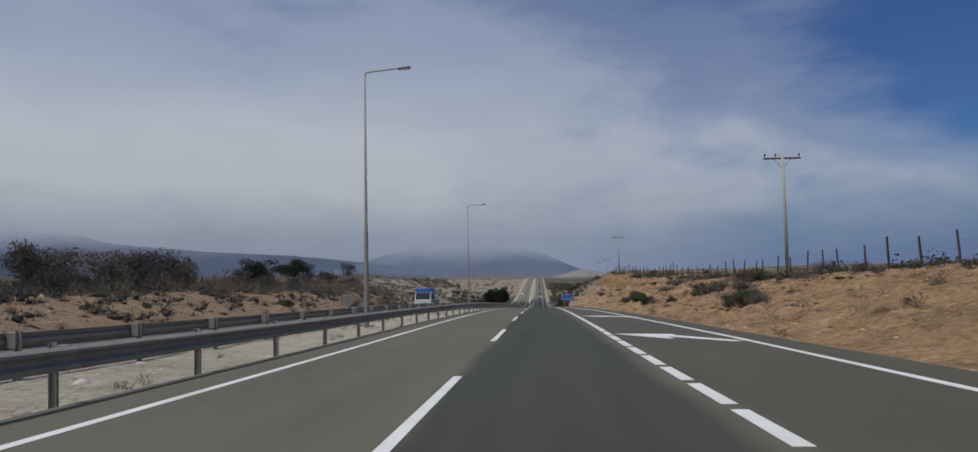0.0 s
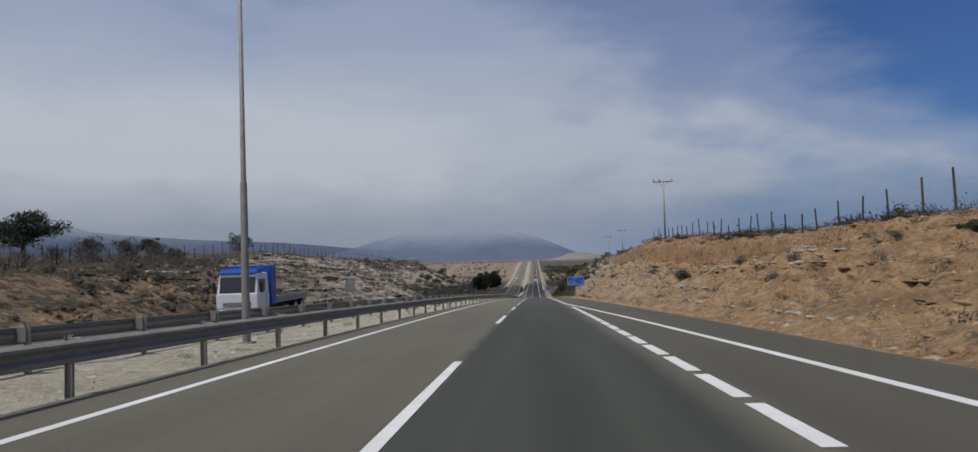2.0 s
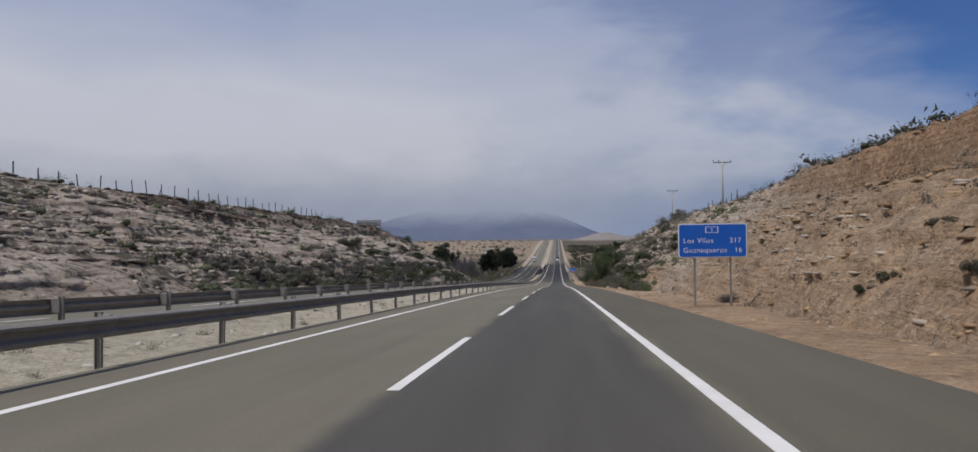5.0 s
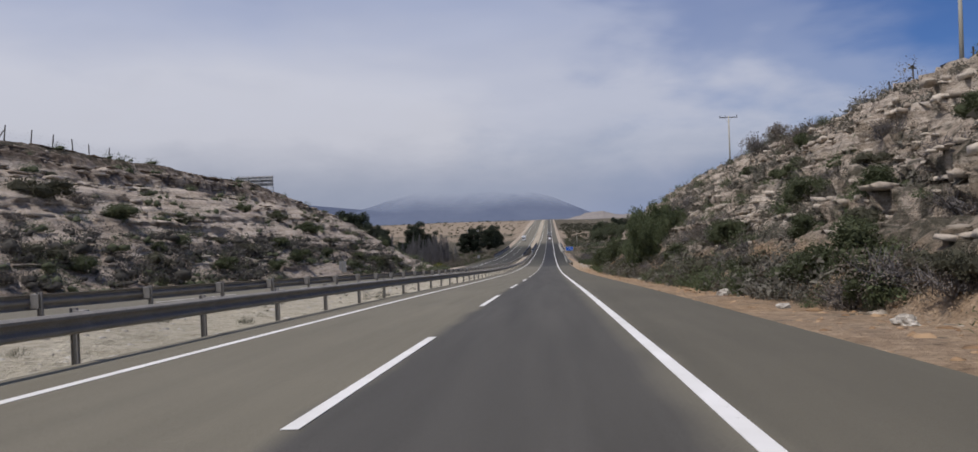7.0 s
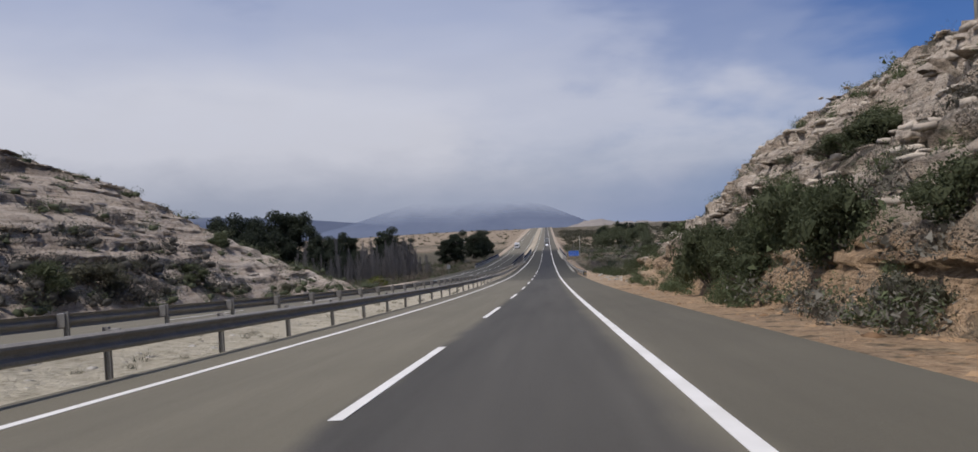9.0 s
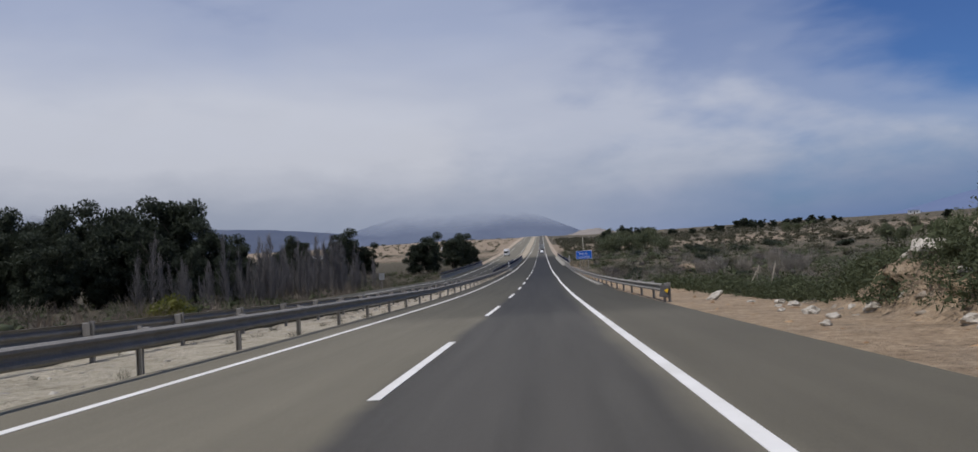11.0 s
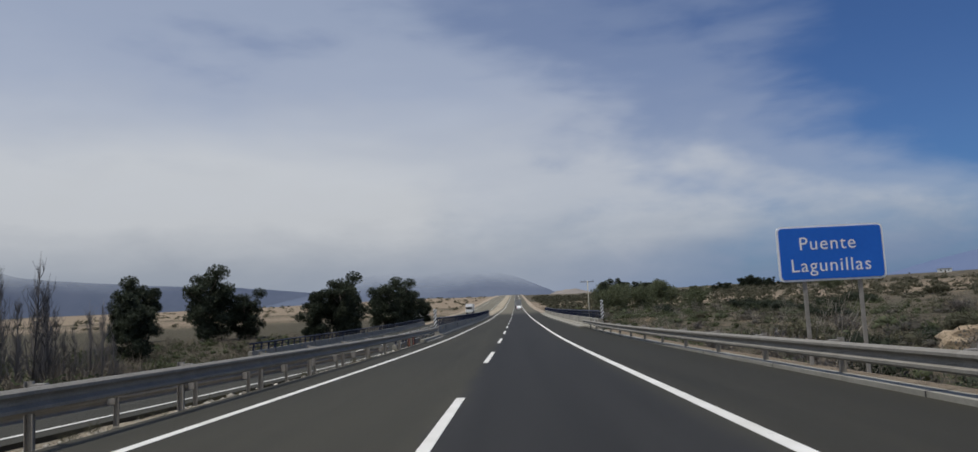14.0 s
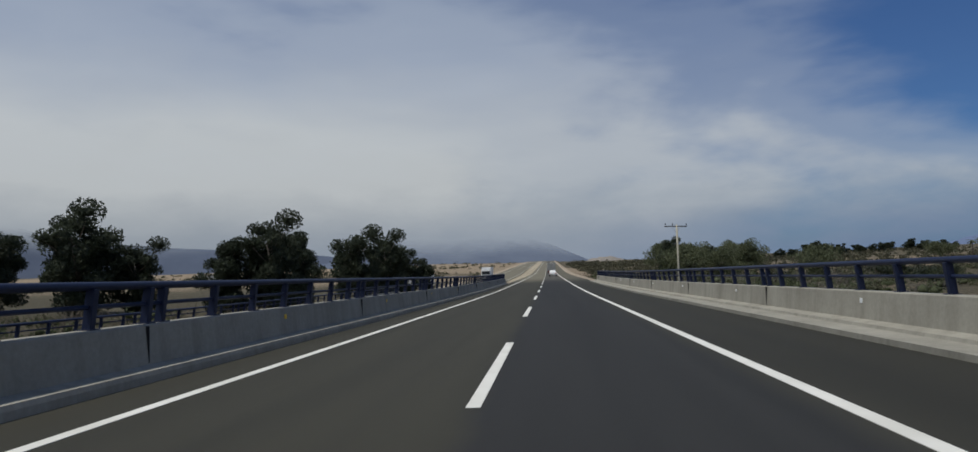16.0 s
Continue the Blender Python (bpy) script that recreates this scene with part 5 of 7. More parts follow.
def poplar_meshes(seed, height=9.5):
    """A bare poplar: upright fine branches, grey."""
    rs = np.random.RandomState(seed)
    sets = [tube_data([(0, 0, -0.3), (rs.normal() * 0.08, 0, height * 0.5), (rs.normal() * 0.15, 0, height)], [0.11, 0.07, 0.01], 5)]
    tw = []
    for i in range(60):
        t = 0.03 + 0.8 * rs.rand()
        az = rs.rand() * 6.283
        L = height * (0.14 + 0.26 * rs.rand()) * (1.05 - t)
        b = Vector((0, 0, height * t))
        out = 0.35 + 0.35 * rs.rand()
        tip = b + Vector((math.cos(az) * L * out, math.sin(az) * L * out, L))
        tw.append(tube_data([b, (b + tip) / 2 + Vector((math.cos(az), math.sin(az), 0)) * 0.08 * L, tip], [0.035, 0.024, 0.008], 3))
        for j in range(4):
            q = b.lerp(tip, 0.35 + 0.6 * rs.rand())
            e = q + Vector((rs.normal() * 0.25, rs.normal() * 0.25, 0.5 + 0.5 * rs.rand()))
            tw.append(tube_data([q, e], [0.018, 0.006], 3))
    v, f = sets[0]
    v2, f2 = join_data(*tw)
    return mesh_of("trunk", v, f, M_TWIG, True), mesh_of("branch_crown", v2, f2, M_TWIG)


POP = [poplar_meshes(40 + i) for i in range(5)]
rp = random.Random(5)
for i in range(125):
    u = (i / 125) ** 0.7
    y = 436 + 68 * u + rp.uniform(-3, 3)
    x = -36 - 2 * math.sin(u * 9) + rp.uniform(-12, 4) - 9 * (1 - u)
    ob = thing("bare_poplar", x, y, gz(x, y), "bare grey poplar with upright branches", "tree", "row of bare poplars")
    tall = (0.6 + 0.45 * rp.random()) * (0.75 + 0.4 * math.sin(u * 13) ** 2) * (0.9 + 0.02 * u)
    k = rp.randrange(5)
    m = pose(0, 0, 0, rp.gauss(0, 3), rp.gauss(0, 3), rp.uniform(0, 360)) @ Matrix.Diagonal((tall * 1.05, tall * 1.05, tall * 1.2, 1))
    place("trunk", POP[k][0], ob, m)
    place("branch_crown", POP[k][1], ob, m)


def shrub_mesh(seed, mat, leaves=900, size=0.07, tall=0.75, twiggy=False):
    rs = np.random.RandomState(seed)
    blobs = []
    for i in range(11):
        az, q = rs.rand() * 6.283, rs.rand() ** 0.6 * 0.75
        blobs.append((math.cos(az) * q, math.sin(az) * q, tall * (0.25 + 0.75 * rs.rand() * (1 - 0.5 * q)), 0.22 + 0.26 * rs.rand()))
    sets = []
    for b in blobs:
        sets.append(tube_data([(0, 0, -0.15), (b[0] * 0.5, b[1] * 0.5, b[2] * 0.45), b[:3]], [0.03, 0.02, 0.006], 3))
    if twiggy:
        for i in range(260):
            b = blobs[rs.randint(len(blobs))]
            p = Vector(b[:3]) * (0.45 + 0.3 * rs.rand()) + Vector(rs.normal(size=3)) * 0.07
            d = Vector(rs.normal(size=3))
            d.z = abs(d.z) + 0.5
            e = p + d.normalized() * b[3] * (0.7 + 0.7 * rs.rand())
            sets.append(tube_data([p, e], [0.011, 0.003], 3))
    v1, f1 = join_data(*sets)
    v2, f2 = leaf_cloud(rs, blobs, leaves, size, 0.0, 0.85)
    if not twiggy:
        v2, f2 = join_data((v2, f2), cores(rs, blobs, 0.55, 0.85))
    return mesh_of("stem", v1, f1, M_TWIG if twiggy else M_BARK), mesh_of("foliage", v2, f2, mat)


SHRUBS = {"green": [shrub_mesh(60 + i, M_GREEN, 5000, 0.036, 0.95) for i in range(3)], "olive": [shrub_mesh(70 + i, M_OLIVE, 3200, 0.036, 0.75) for i in range(3)],
          "dry": [shrub_mesh(80 + i, M_DRY, 1600, 0.028, 0.7, True) for i in range(3)], "yellow": [shrub_mesh(90, M_YELLOWGREEN, 3000, 0.05, 0.85)]}
SHRUB_LABEL = {"green": "dense green roadside shrub", "olive": "low olive-grey shrub on dry ground", "dry": "dry brown leafless shrub", "yellow": "bright yellow-green shrub beside the road"}


def shrub(kind, x, y, r, tall=1.0, sink=0.05):
    a = random.choice(SHRUBS[kind])
    ob = thing("shrub", x, y, gz(x, y) - sink, SHRUB_LABEL[kind], "shrub", kind + " shrubs")
    m = pose(0, 0, 0, 0, 0, random.uniform(0, 360)) @ Matrix.Diagonal((r, r, r * tall, 1))
    place("stem", a[0], ob, m)
    place("foliage", a[1], ob, m)
    return ob


# the large dark bush at the foot of the right-hand rock face, and its neighbours
for (k, x, y, r, t) in (("green", 9.6, 300, 1.5, 1.4), ("green", 10.5, 306, 1.7, 1.5), ("green", 10.2, 312, 1.5, 1.4),
                        ("olive", 9.3, 289, 1.2, 1.0), ("olive", 8.9, 295, 1.1, 1.0), ("green", 10.6, 296, 1.3, 1.0), ("dry", 9.6, 284, 1.1, 0.9), ("olive", 12.0, 285, 1.3, 0.9), ("green", 9.0, 243.0, 0.85, 1.1),
                        ("green", 9.6, 238.5, 0.95, 1.1), ("olive", 10.3, 246, 1.3, 0.9), ("dry", 10.0, 251, 1.2, 1.0), ("green", 11.2, 254, 1.3, 1.0), ("dry", 9.2, 257, 1.0, 0.9), ("olive", 9.0, 262, 1.2, 1.0),
                        ("green", 10.0, 264, 1.2, 1.0), ("dry", 12.5, 260, 1.5, 0.8), ("dry", 13.5, 248, 1.5, 0.8), ("green", 15.5, 258, 1.2, 0.9), ("dry", 9.8, 232, 1.0, 0.9), ("dry", 11.2, 229, 1.1, 0.9), ("olive", 10.6, 226, 0.8, 0.9),
                        ("dry", 12.2, 236, 1.3, 0.8), ("dry", 14.6, 241, 1.4, 0.8), ("green", 18.5, 264, 1.3, 0.9), ("green", 10.4, 318, 1.3, 1.1), ("green", 10.0, 325, 1.1, 1.0), ("olive", 10.2, 269, 1.2, 1.0), ("dry", 11.5, 267, 1.4, 0.9)):
    shrub(k, x, y, r, t)
rv = random.Random(77)
# on the earth bank
for (k, x, y, r, t) in (("green", 10.2, 28.0, 1.0, 0.9), ("dry", 11.0, 27.0, 0.9, 0.9), ("green", 9.7, 51.3, 0.85, 1.1), ("green", 9.4, 56.4, 0.7, 1.1), ("olive", 10.3, 45.2, 0.5, 1.0), ("dry", 9.5, 42.2, 0.3, 1.0),
                        ("olive", 12.2, 45.0, 0.9, 0.9), ("dry", 12.8, 43.8, 0.8, 1.0), ("dry", 10.1, 85.4, 0.36, 1.1), ("green", 14.6, 81.0, 0.5, 0.9), ("dry", 14.2, 84.8, 0.4, 0.9), ("dry", 12.2, 97.5, 0.6, 0.8), ("dry", 11.4, 87.3, 0.45, 0.9),
                        ("dry", 11.8, 122.4, 0.7, 0.8), ("olive", 13.2, 118.0, 0.5, 0.8), ("dry", 12.8, 128.3, 0.6, 0.8), ("dry", 14.0, 121, 0.6, 0.8), ("olive", 10.3, 172.8, 0.4, 0.9), ("olive", 9.9, 168.1, 0.42, 0.9),
                        ("dry", 9.8, 161.7, 0.55, 0.8), ("green", 9.8, 173.2, 0.28, 0.9), ("olive", 11.5, 168.3, 0.32, 0.9), ("dry", 8.8, 153.4, 0.28, 0.8), ("dry", 10.4, 160.6, 0.5, 0.9), ("olive", 9.9, 163.4, 0.4, 0.9)):
    shrub(k, x, y, r, t)
# at the foot and on the face of the rock cutting
for (k, x, y, r, t) in (("green", 9.3, 234.3, 0.75, 1.5), ("olive", 9.2, 249.7, 1.0, 1.0), ("green", 9.5, 246.7, 1.0, 1.0), ("dry", 9.5, 242.9, 0.85, 1.0), ("olive", 9.9, 238.9, 0.9, 1.0), ("green", 10.2, 238.2, 1.0, 0.9),
                        ("olive", 10.2, 233.6, 0.8, 1.0), ("green", 13.0, 248.2, 1.25, 1.0), ("olive", 11.8, 240.5, 0.9, 0.9), ("green", 16.0, 242.5, 0.8, 1.0), ("olive", 13.5, 244.3, 0.85, 0.9), ("dry", 14.4, 250.0, 1.2, 0.8),
                        ("green", 8.6, 284.6, 1.05, 1.15), ("olive", 9.4, 282.6, 1.0, 1.2), ("dry", 8.7, 295.0, 0.6, 1.0), ("green", 9.3, 313.0, 1.7, 1.6), ("green", 9.9, 316.0, 1.6, 1.3), ("olive", 9.2, 308.5, 1.1, 1.0),
                        ("green", 9.2, 288.0, 0.9, 1.0), ("olive", 9.5, 291.5, 1.0, 1.0), ("dry", 10.5, 287.5, 1.2, 1.0), ("olive", 15.8, 322.0, 0.9, 0.8), ("green", 12.0, 292.0, 0.9, 0.9), ("olive", 14.0, 300.0, 1.0, 0.8)):
    shrub(k, x, y, r, t)
for (x, y, r, t) in ((13.3, 281.5, 1.9, 1.6), (14.6, 284.0, 1.6, 1.5), (20.8, 284.0, 1.8, 1.4), (19.0, 267.0, 1.7, 1.3), (10.8, 256.0, 1.5, 1.0), (11.6, 262.5, 1.6, 1.0), (10.0, 268.0, 1.3, 1.0), (12.6, 270.5, 1.5, 0.9)):
    shrub("dry", x, y, r, t)
for (x, y, r, t) in ((11.2, 352.5, 1.3, 0.9), (12.8, 355.0, 1.5, 0.9), (11.0, 359.0, 1.1, 0.8), (13.5, 361.5, 1.5, 0.9), (11.8, 366.0, 1.2, 0.8), (14.0, 368.5, 1.6, 0.9), (15.5, 358.0, 1.6, 0.9), (12.0, 374.0, 1.3, 0.8), (16.5, 365.0, 1.7, 0.9), (14.8, 376.0, 1.5, 0.8)):
    shrub("green", x, y, r, t)
# bushes of the opposite cutting
for (k, x, y, r, t) in (("olive", -29.5, 260.8, 2.2, 0.75), ("green", -27.0, 264.6, 1.8, 0.75), ("green", -24.3, 267.6, 1.4, 0.8), ("dry", -29.0, 263.4, 1.6, 0.7), ("green", -24.5, 286.1, 1.5, 0.8), ("green", -22.5, 285.4, 1.7, 0.85),
                        ("olive", -22.9, 251.1, 1.5, 0.8), ("green", -21.8, 252.8, 1.3, 0.8), ("olive", -22.2, 260.6, 1.5, 0.8), ("green", -21.9, 268.4, 1.4, 0.8), ("green", -27.2, 304.9, 2.0, 0.7), ("olive", -25.3, 305.2, 1.6, 0.7),
                        ("olive", -29.7, 314.1, 0.9, 0.8), ("green", -22.2, 308.3, 1.6, 0.85), ("green", -21.4, 313.0, 1.7, 0.9), ("olive", -21.6, 318.6, 1.6, 0.85), ("dry", -24.3, 306.7, 1.2, 0.8), ("dry", -28.2, 321.4, 1.2, 0.7),
                        ("olive", -21.8, 303.1, 1.4, 0.85), ("green", -21.9, 327.8, 1.4, 0.85), ("dry", -21.5, 322.5, 1.3, 0.9), ("green", -23.2, 298.0, 1.4, 0.9), ("olive", -23.0, 290.0, 1.3, 0.9), ("green", -21.4, 277.5, 1.3, 0.9)):
    shrub(k, x, y, r, t)
def big_bush_mesh(seed, leaves=64000):
    """A tall, loose bush: arching stems that end in ragged, hanging sprays of small leaves."""
    rq = np.random.RandomState(seed)
    sets, blobs = [], [(0, 0, 0.45, 0.42)]
    for i in range(46):
        az, q = rq.rand() * 6.283, 0.15 + 0.75 * rq.rand() ** 0.8
        h = (0.25 + 0.8 * rq.rand()) * (1.08 - 0.45 * q)
        tip = (math.cos(az) * q, math.sin(az) * q, h)
        sets.append(tube_data([(math.cos(az) * 0.05, math.sin(az) * 0.05, -0.1), (tip[0] * 0.4, tip[1] * 0.4, h * 0.65), tip], [0.016, 0.011, 0.003], 4))
        for k in range(4):
            s = 1 - 0.16 * k
            blobs.append((tip[0] * s + rq.normal() * 0.05, tip[1] * s + rq.normal() * 0.05, h * (1 - 0.10 * k) + rq.normal() * 0.05, 0.07 + 0.13 * rq.rand()))
    v1, f1 = join_data(*sets)
    v2, f2 = leaf_cloud(rq, blobs, leaves, 0.0165, 0.55, 1.25)
    v2, f2 = join_data((v2, f2), cores(rq, blobs, 0.42, 1.25))
    return mesh_of("stem", v1, f1, M_BARK), mesh_of("foliage", v2, f2, M_BIGLEAF)


BIG = big_bush_mesh(95)
for (x, y, r, t) in ((9.6, 275.0, 3.0, 1.5), (11.2, 276.5, 2.6, 1.55), (9.9, 279.5, 2.4, 1.5), (10.6, 283.0, 2.0, 1.5), (10.6, 306, 1.9, 1.5), (10.0, 301, 1.6, 1.3), (13.4, 364.5, 1.25, 1.2), (15.2, 362.0, 1.4, 1.2)):
    ob = thing("large_bush", x, y, gz(x, y) - 0.35, "large loose grey-green bush at the foot of a cutting", "shrub")
    m = pose(0, 0, 0, 0, 0, x * 70) @ Matrix.Diagonal((r, r, r * t, 1))
    place("stem", BIG[0], ob, m)
    place("foliage", BIG[1], ob, m)
for i in range(36):
    y = rv.uniform(218, 335)
    shrub(rv.choice(("dry", "olive", "green", "green")), 9.2 + 8.0 * rv.random() ** 1.7, y, rv.uniform(0.8, 1.7), rv.uniform(0.7, 1.0))
for i in range(24):
    y = rv.uniform(345, 400)
    shrub(rv.choice(("green", "olive", "green", "dry")), rv.uniform(11.0, 20.0), y, rv.uniform(0.8, 1.6), rv.uniform(0.7, 1.0))
for i in range(22):
    y = rv.uniform(215, 348)
    x = rv.uniform(-32.0, -21.2)
    shrub(rv.choice(("dry", "olive", "olive", "green")), x - 2.5 * (x > -23.5 and 280 < y < 300), y, rv.uniform(1.1, 2.0), rv.uniform(0.6, 0.85))
for (k, x, y, r, t) in (("olive", 10.5, 62.0, 1.1, 0.9), ("olive", 9.6, 64.5, 0.85, 0.9), ("dry", 12.2, 58, 1.0, 0.8), ("dry", 12.0, 57.0, 0.8, 1.0), ("dry", 14.5, 66, 1.1, 0.9), ("dry", 11.5, 33, 0.9, 0.8), ("dry", 13.0, 37, 1.2, 0.8),
                        ("olive", 12.8, 45, 1.3, 0.9), ("olive", 16.5, 47, 1.5, 0.8), ("dry", 17.8, 38, 1.4, 0.8)):
    shrub(k, x, y, r, t)
rsx = random.Random(21)
# crest and face of the right-hand bank
for i in range(34):
    y = rsx.uniform(20, 340)
    u = rsx.random()
    crest = float(table(y, RIGHT_X))
    x = crest + rsx.uniform(-2.5, 3.0) if u < 0.55 else 9.5 + (crest - 9.5) * rsx.random()
    k = rsx.choice(("dry", "dry", "olive")) if y < 215 else rsx.choice(("dry", "olive", "green"))
    shrub(k, x, y, rsx.uniform(0.4, 0.85) * (1.0 if y < 215 else 1.5), rsx.uniform(0.7, 1.0))
# left-hand cutting
for i in range(30):
    y = rsx.uniform(60, 345)
    crest = float(table(y, LEFT_X))
    u = rsx.random()
    x = OUTER - 1.6 + (crest - OUTER - 1) * u
    k = rsx.choice(("dry", "dry", "olive", "green")) if y > 210 and u < 0.45 else rsx.choice(("dry", "dry", "olive"))
    shrub(k, x, y, rsx.uniform(0.5, 1.1) * (1.5 if y > 210 and u < 0.4 else 1.0), rsx.uniform(0.7, 1.1))
for (x, y, r) in ((-25.5, 396, 2.2), (-28, 398, 1.8), (-31, 404, 1.5)):
    shrub("yellow", x, y, r, 1.0)
ACACIA = [broad_tree_meshes(31 + i, 3.6, 2.5, 5200, 0.09, 18, M_EUC, 0.55, 0.5, 0.13, 0.3) for i in range(2)]
GREYTREE = [broad_tree_meshes(36 + i, 3.4, 2.0, 900, 0.10, 12, M_DRY, 0.6, 0.4, 0.12) for i in range(2)]
M_GREYLEAF = surface("dusty_grey_leaves", leafy((0.06, 0.058, 0.049), (0.12, 0.113, 0.096)), 0.9)
DUSTY = [broad_tree_meshes(46 + i, 3.0, 2.0, 2200, 0.095, 16, M_GREYLEAF, 0.75, 0.12, 0.10) for i in range(3)]
thin_leaf(M_GREYLEAF)
rg = random.Random(64)
for i in range(44):
    y = rg.uniform(18, 150)
    x = -31.5 - 48 * rg.random() ** 1.4
    ob = tree_at(DUSTY[i % 3], x, y, rg.uniform(0.45, 0.95), "dusty grey thorn tree on the dry plain", "tree", "thorn trees on the plain", "thorn_tree", 0.1, rg.uniform(0.7, 0.95))
for (x, y, s) in ((-31.5, 52, 1.1), (-33.5, 58, 1.2), (-36, 68, 1.05), (-30.5, 47, 0.8), (-41, 36, 1.0), (-37, 47, 1.3), (-34, 62, 1.15), (-40, 75, 1.3), (-45, 60, 1.4), (-50, 90, 1.3), (-38, 88, 1.0), (-47, 42, 1.3), (-55, 72, 1.4)):
    tree_at(DUSTY[int(y) % 3], x, y, s, "dusty grey thorn tree on the dry plain", "tree", "thorn trees on the plain", "thorn_tree", 0.1, 0.9)
for (x, y, s, p) in ((-39.5, 114, 1.45, ACACIA), (-41, 101, 1.35, ACACIA), (-57.4, 166, 0.9, ACACIA), (-46, 174, 1.25, DUSTY), (-38, 60, 1.3, GREYTREE), (-36, 50, 1.2, GREYTREE), (-44, 66, 1.4, GREYTREE), (-42, 40, 1.5, GREYTREE), (-50, 80, 1.2, GREYTREE),
                     (24, 288.5, 0.75, GREYTREE), (22.4, 284, 0.7, GREYTREE), (25, 292, 0.7, GREYTREE), (19.6, 278.5, 0.5, DUSTY), (17.8, 266, 0.55, GREYTREE), (18.6, 267.5, 0.45, GREYTREE)):
    tree_at(p[int(y) % 2], x, y, s, "small spreading dry-country tree", "tree", "", "small_tree", 0.1, 0.82)

# scrub in the valley on the right, and trees beyond it
for i in range(26):
    y = 385 + 330 * rsx.random() ** 1.2
    x = 12 + 75 * rsx.random() ** 1.3
    if x < 24 and 495 < y < 602:
        x += 16
    shrub(rsx.choice(("olive", "green", "dry", "olive")), x, y, rsx.uniform(1.0, 2.4), rsx.uniform(0.6, 0.9))
def stalk_mesh(seed):
    """A leafless willow: many pale stalks that fan upwards, each with a few side twigs."""
    rq = np.random.RandomState(seed)
    main, fine = [], []
    for i in range(70):
        az, q = rq.rand() * 6.283, rq.rand() ** 0.7
        b = Vector((math.cos(az), math.sin(az), 0)) * 0.35 * q
        t = b + Vector((math.cos(az) * 0.55 * q + rq.normal() * 0.08, math.sin(az) * 0.55 * q + rq.normal() * 0.08, 0.8 + 0.75 * rq.rand()))
        main.append(tube_data([b - Vector((0, 0, 0.1)), b.lerp(t, 0.5) + Vector((math.cos(az), math.sin(az), 0)) * 0.05, t], [0.019, 0.015, 0.006], 3))
        for k in range(5):
            p0 = b.lerp(t, 0.4 + 0.55 * rq.rand())
            fine.append(tube_data([p0, p0 + Vector((rq.normal() * 0.1, rq.normal() * 0.1, 0.2 + 0.15 * rq.rand()))], [0.011, 0.005], 3))
    return mesh_of("stem", *join_data(*main), M_STALK), mesh_of("foliage", *join_data(*fine), M_STALK)


SHRUBS["stalk"] = [stalk_mesh(97), stalk_mesh(98)]
SHRUBS["dark"] = [shrub_mesh(140 + i, M_EUC, 4500, 0.034, 0.85) for i in range(2)]
SHRUB_LABEL["dark"] = "dense dark green bush on the valley floor"
SHRUB_LABEL["stalk"] = "pale leafless willow shrub with upright stalks"
for (k, x, y, r, t) in (("dry", 15.0, 478.0, 2.4, 1.4), ("olive", 17.5, 482.0, 2.4, 1.3), ("dry", 13.5, 470.0, 1.8, 1.3), ("dark", 19.0, 476.0, 2.2, 1.1), ("dry", 14.5, 489.0, 2.0, 1.3), ("dark", 16.0, 462.0, 1.8, 1.1), ("stalk", 32.8, 474.7, 2.1, 1.1), ("stalk", 36.0, 471.0, 1.9, 1.1), ("stalk", 30.5, 478.5, 1.7, 1.0), ("stalk", 42.0, 466.0, 2.1, 1.1), ("stalk", 45.5, 470.0, 1.9, 1.0), ("stalk", 39.0, 463.5, 1.7, 0.9), ("stalk", 50.0, 500.0, 2.2, 1.1),
                        ("dark", 34.7, 466.0, 1.8, 0.7), ("dark", 30.4, 493.0, 2.1, 0.8), ("olive", 38.0, 481.0, 2.2, 0.9), ("dry", 27.0, 480.0, 2.4, 1.0), ("dry", 24.5, 474.0, 2.0, 1.0), ("dark", 22.0, 489.0, 2.1, 0.8), ("dry", 30.0, 468.0, 2.0, 1.0),
                        ("dry", 21.0, 462.0, 1.8, 0.9), ("dry", 25.0, 455.0, 1.9, 0.9), ("olive", 29.0, 450.0, 1.9, 0.8), ("dry", 34.0, 447.0, 2.1, 0.9), ("green", 24.0, 441.0, 1.7, 0.7), ("dry", 20.0, 436.0, 1.6, 0.9), ("olive", 40.0, 440.0, 2.2, 0.8),
                        ("dark", 38.0, 622.0, 3.4, 0.85), ("dark", 47.0, 548.0, 3.3, 0.8), ("dark", 58.4, 617.0, 4.0, 0.8), ("dark", 72.0, 606.0, 4.0, 0.8), ("dark", 93.0, 636.0, 4.6, 0.8), ("dark", 63.0, 641.0, 4.6, 0.8), ("dark", 60.0, 598.0, 4.2, 0.8),
                        ("olive", 82.0, 560.0, 3.6, 0.8), ("olive", 130.0, 668.0, 4.2, 1.0), ("dark", 104.0, 600.0, 4.0, 0.8), ("dry", 54.0, 522.0, 3.2, 0.9), ("dry", 66.0, 548.0, 3.6, 0.9), ("olive", 45.0, 512.0, 2.8, 0.8), ("dry", 41.0, 530.0, 3.0, 0.9)):
    shrub(k, x, y, r, t)
ROADSIDE = [broad_tree_meshes(131 + i, 5.2, 4.2, 4200, 0.19, 26, M_BUSH, 0.7, 0.1, 0.2) for i in range(2)]
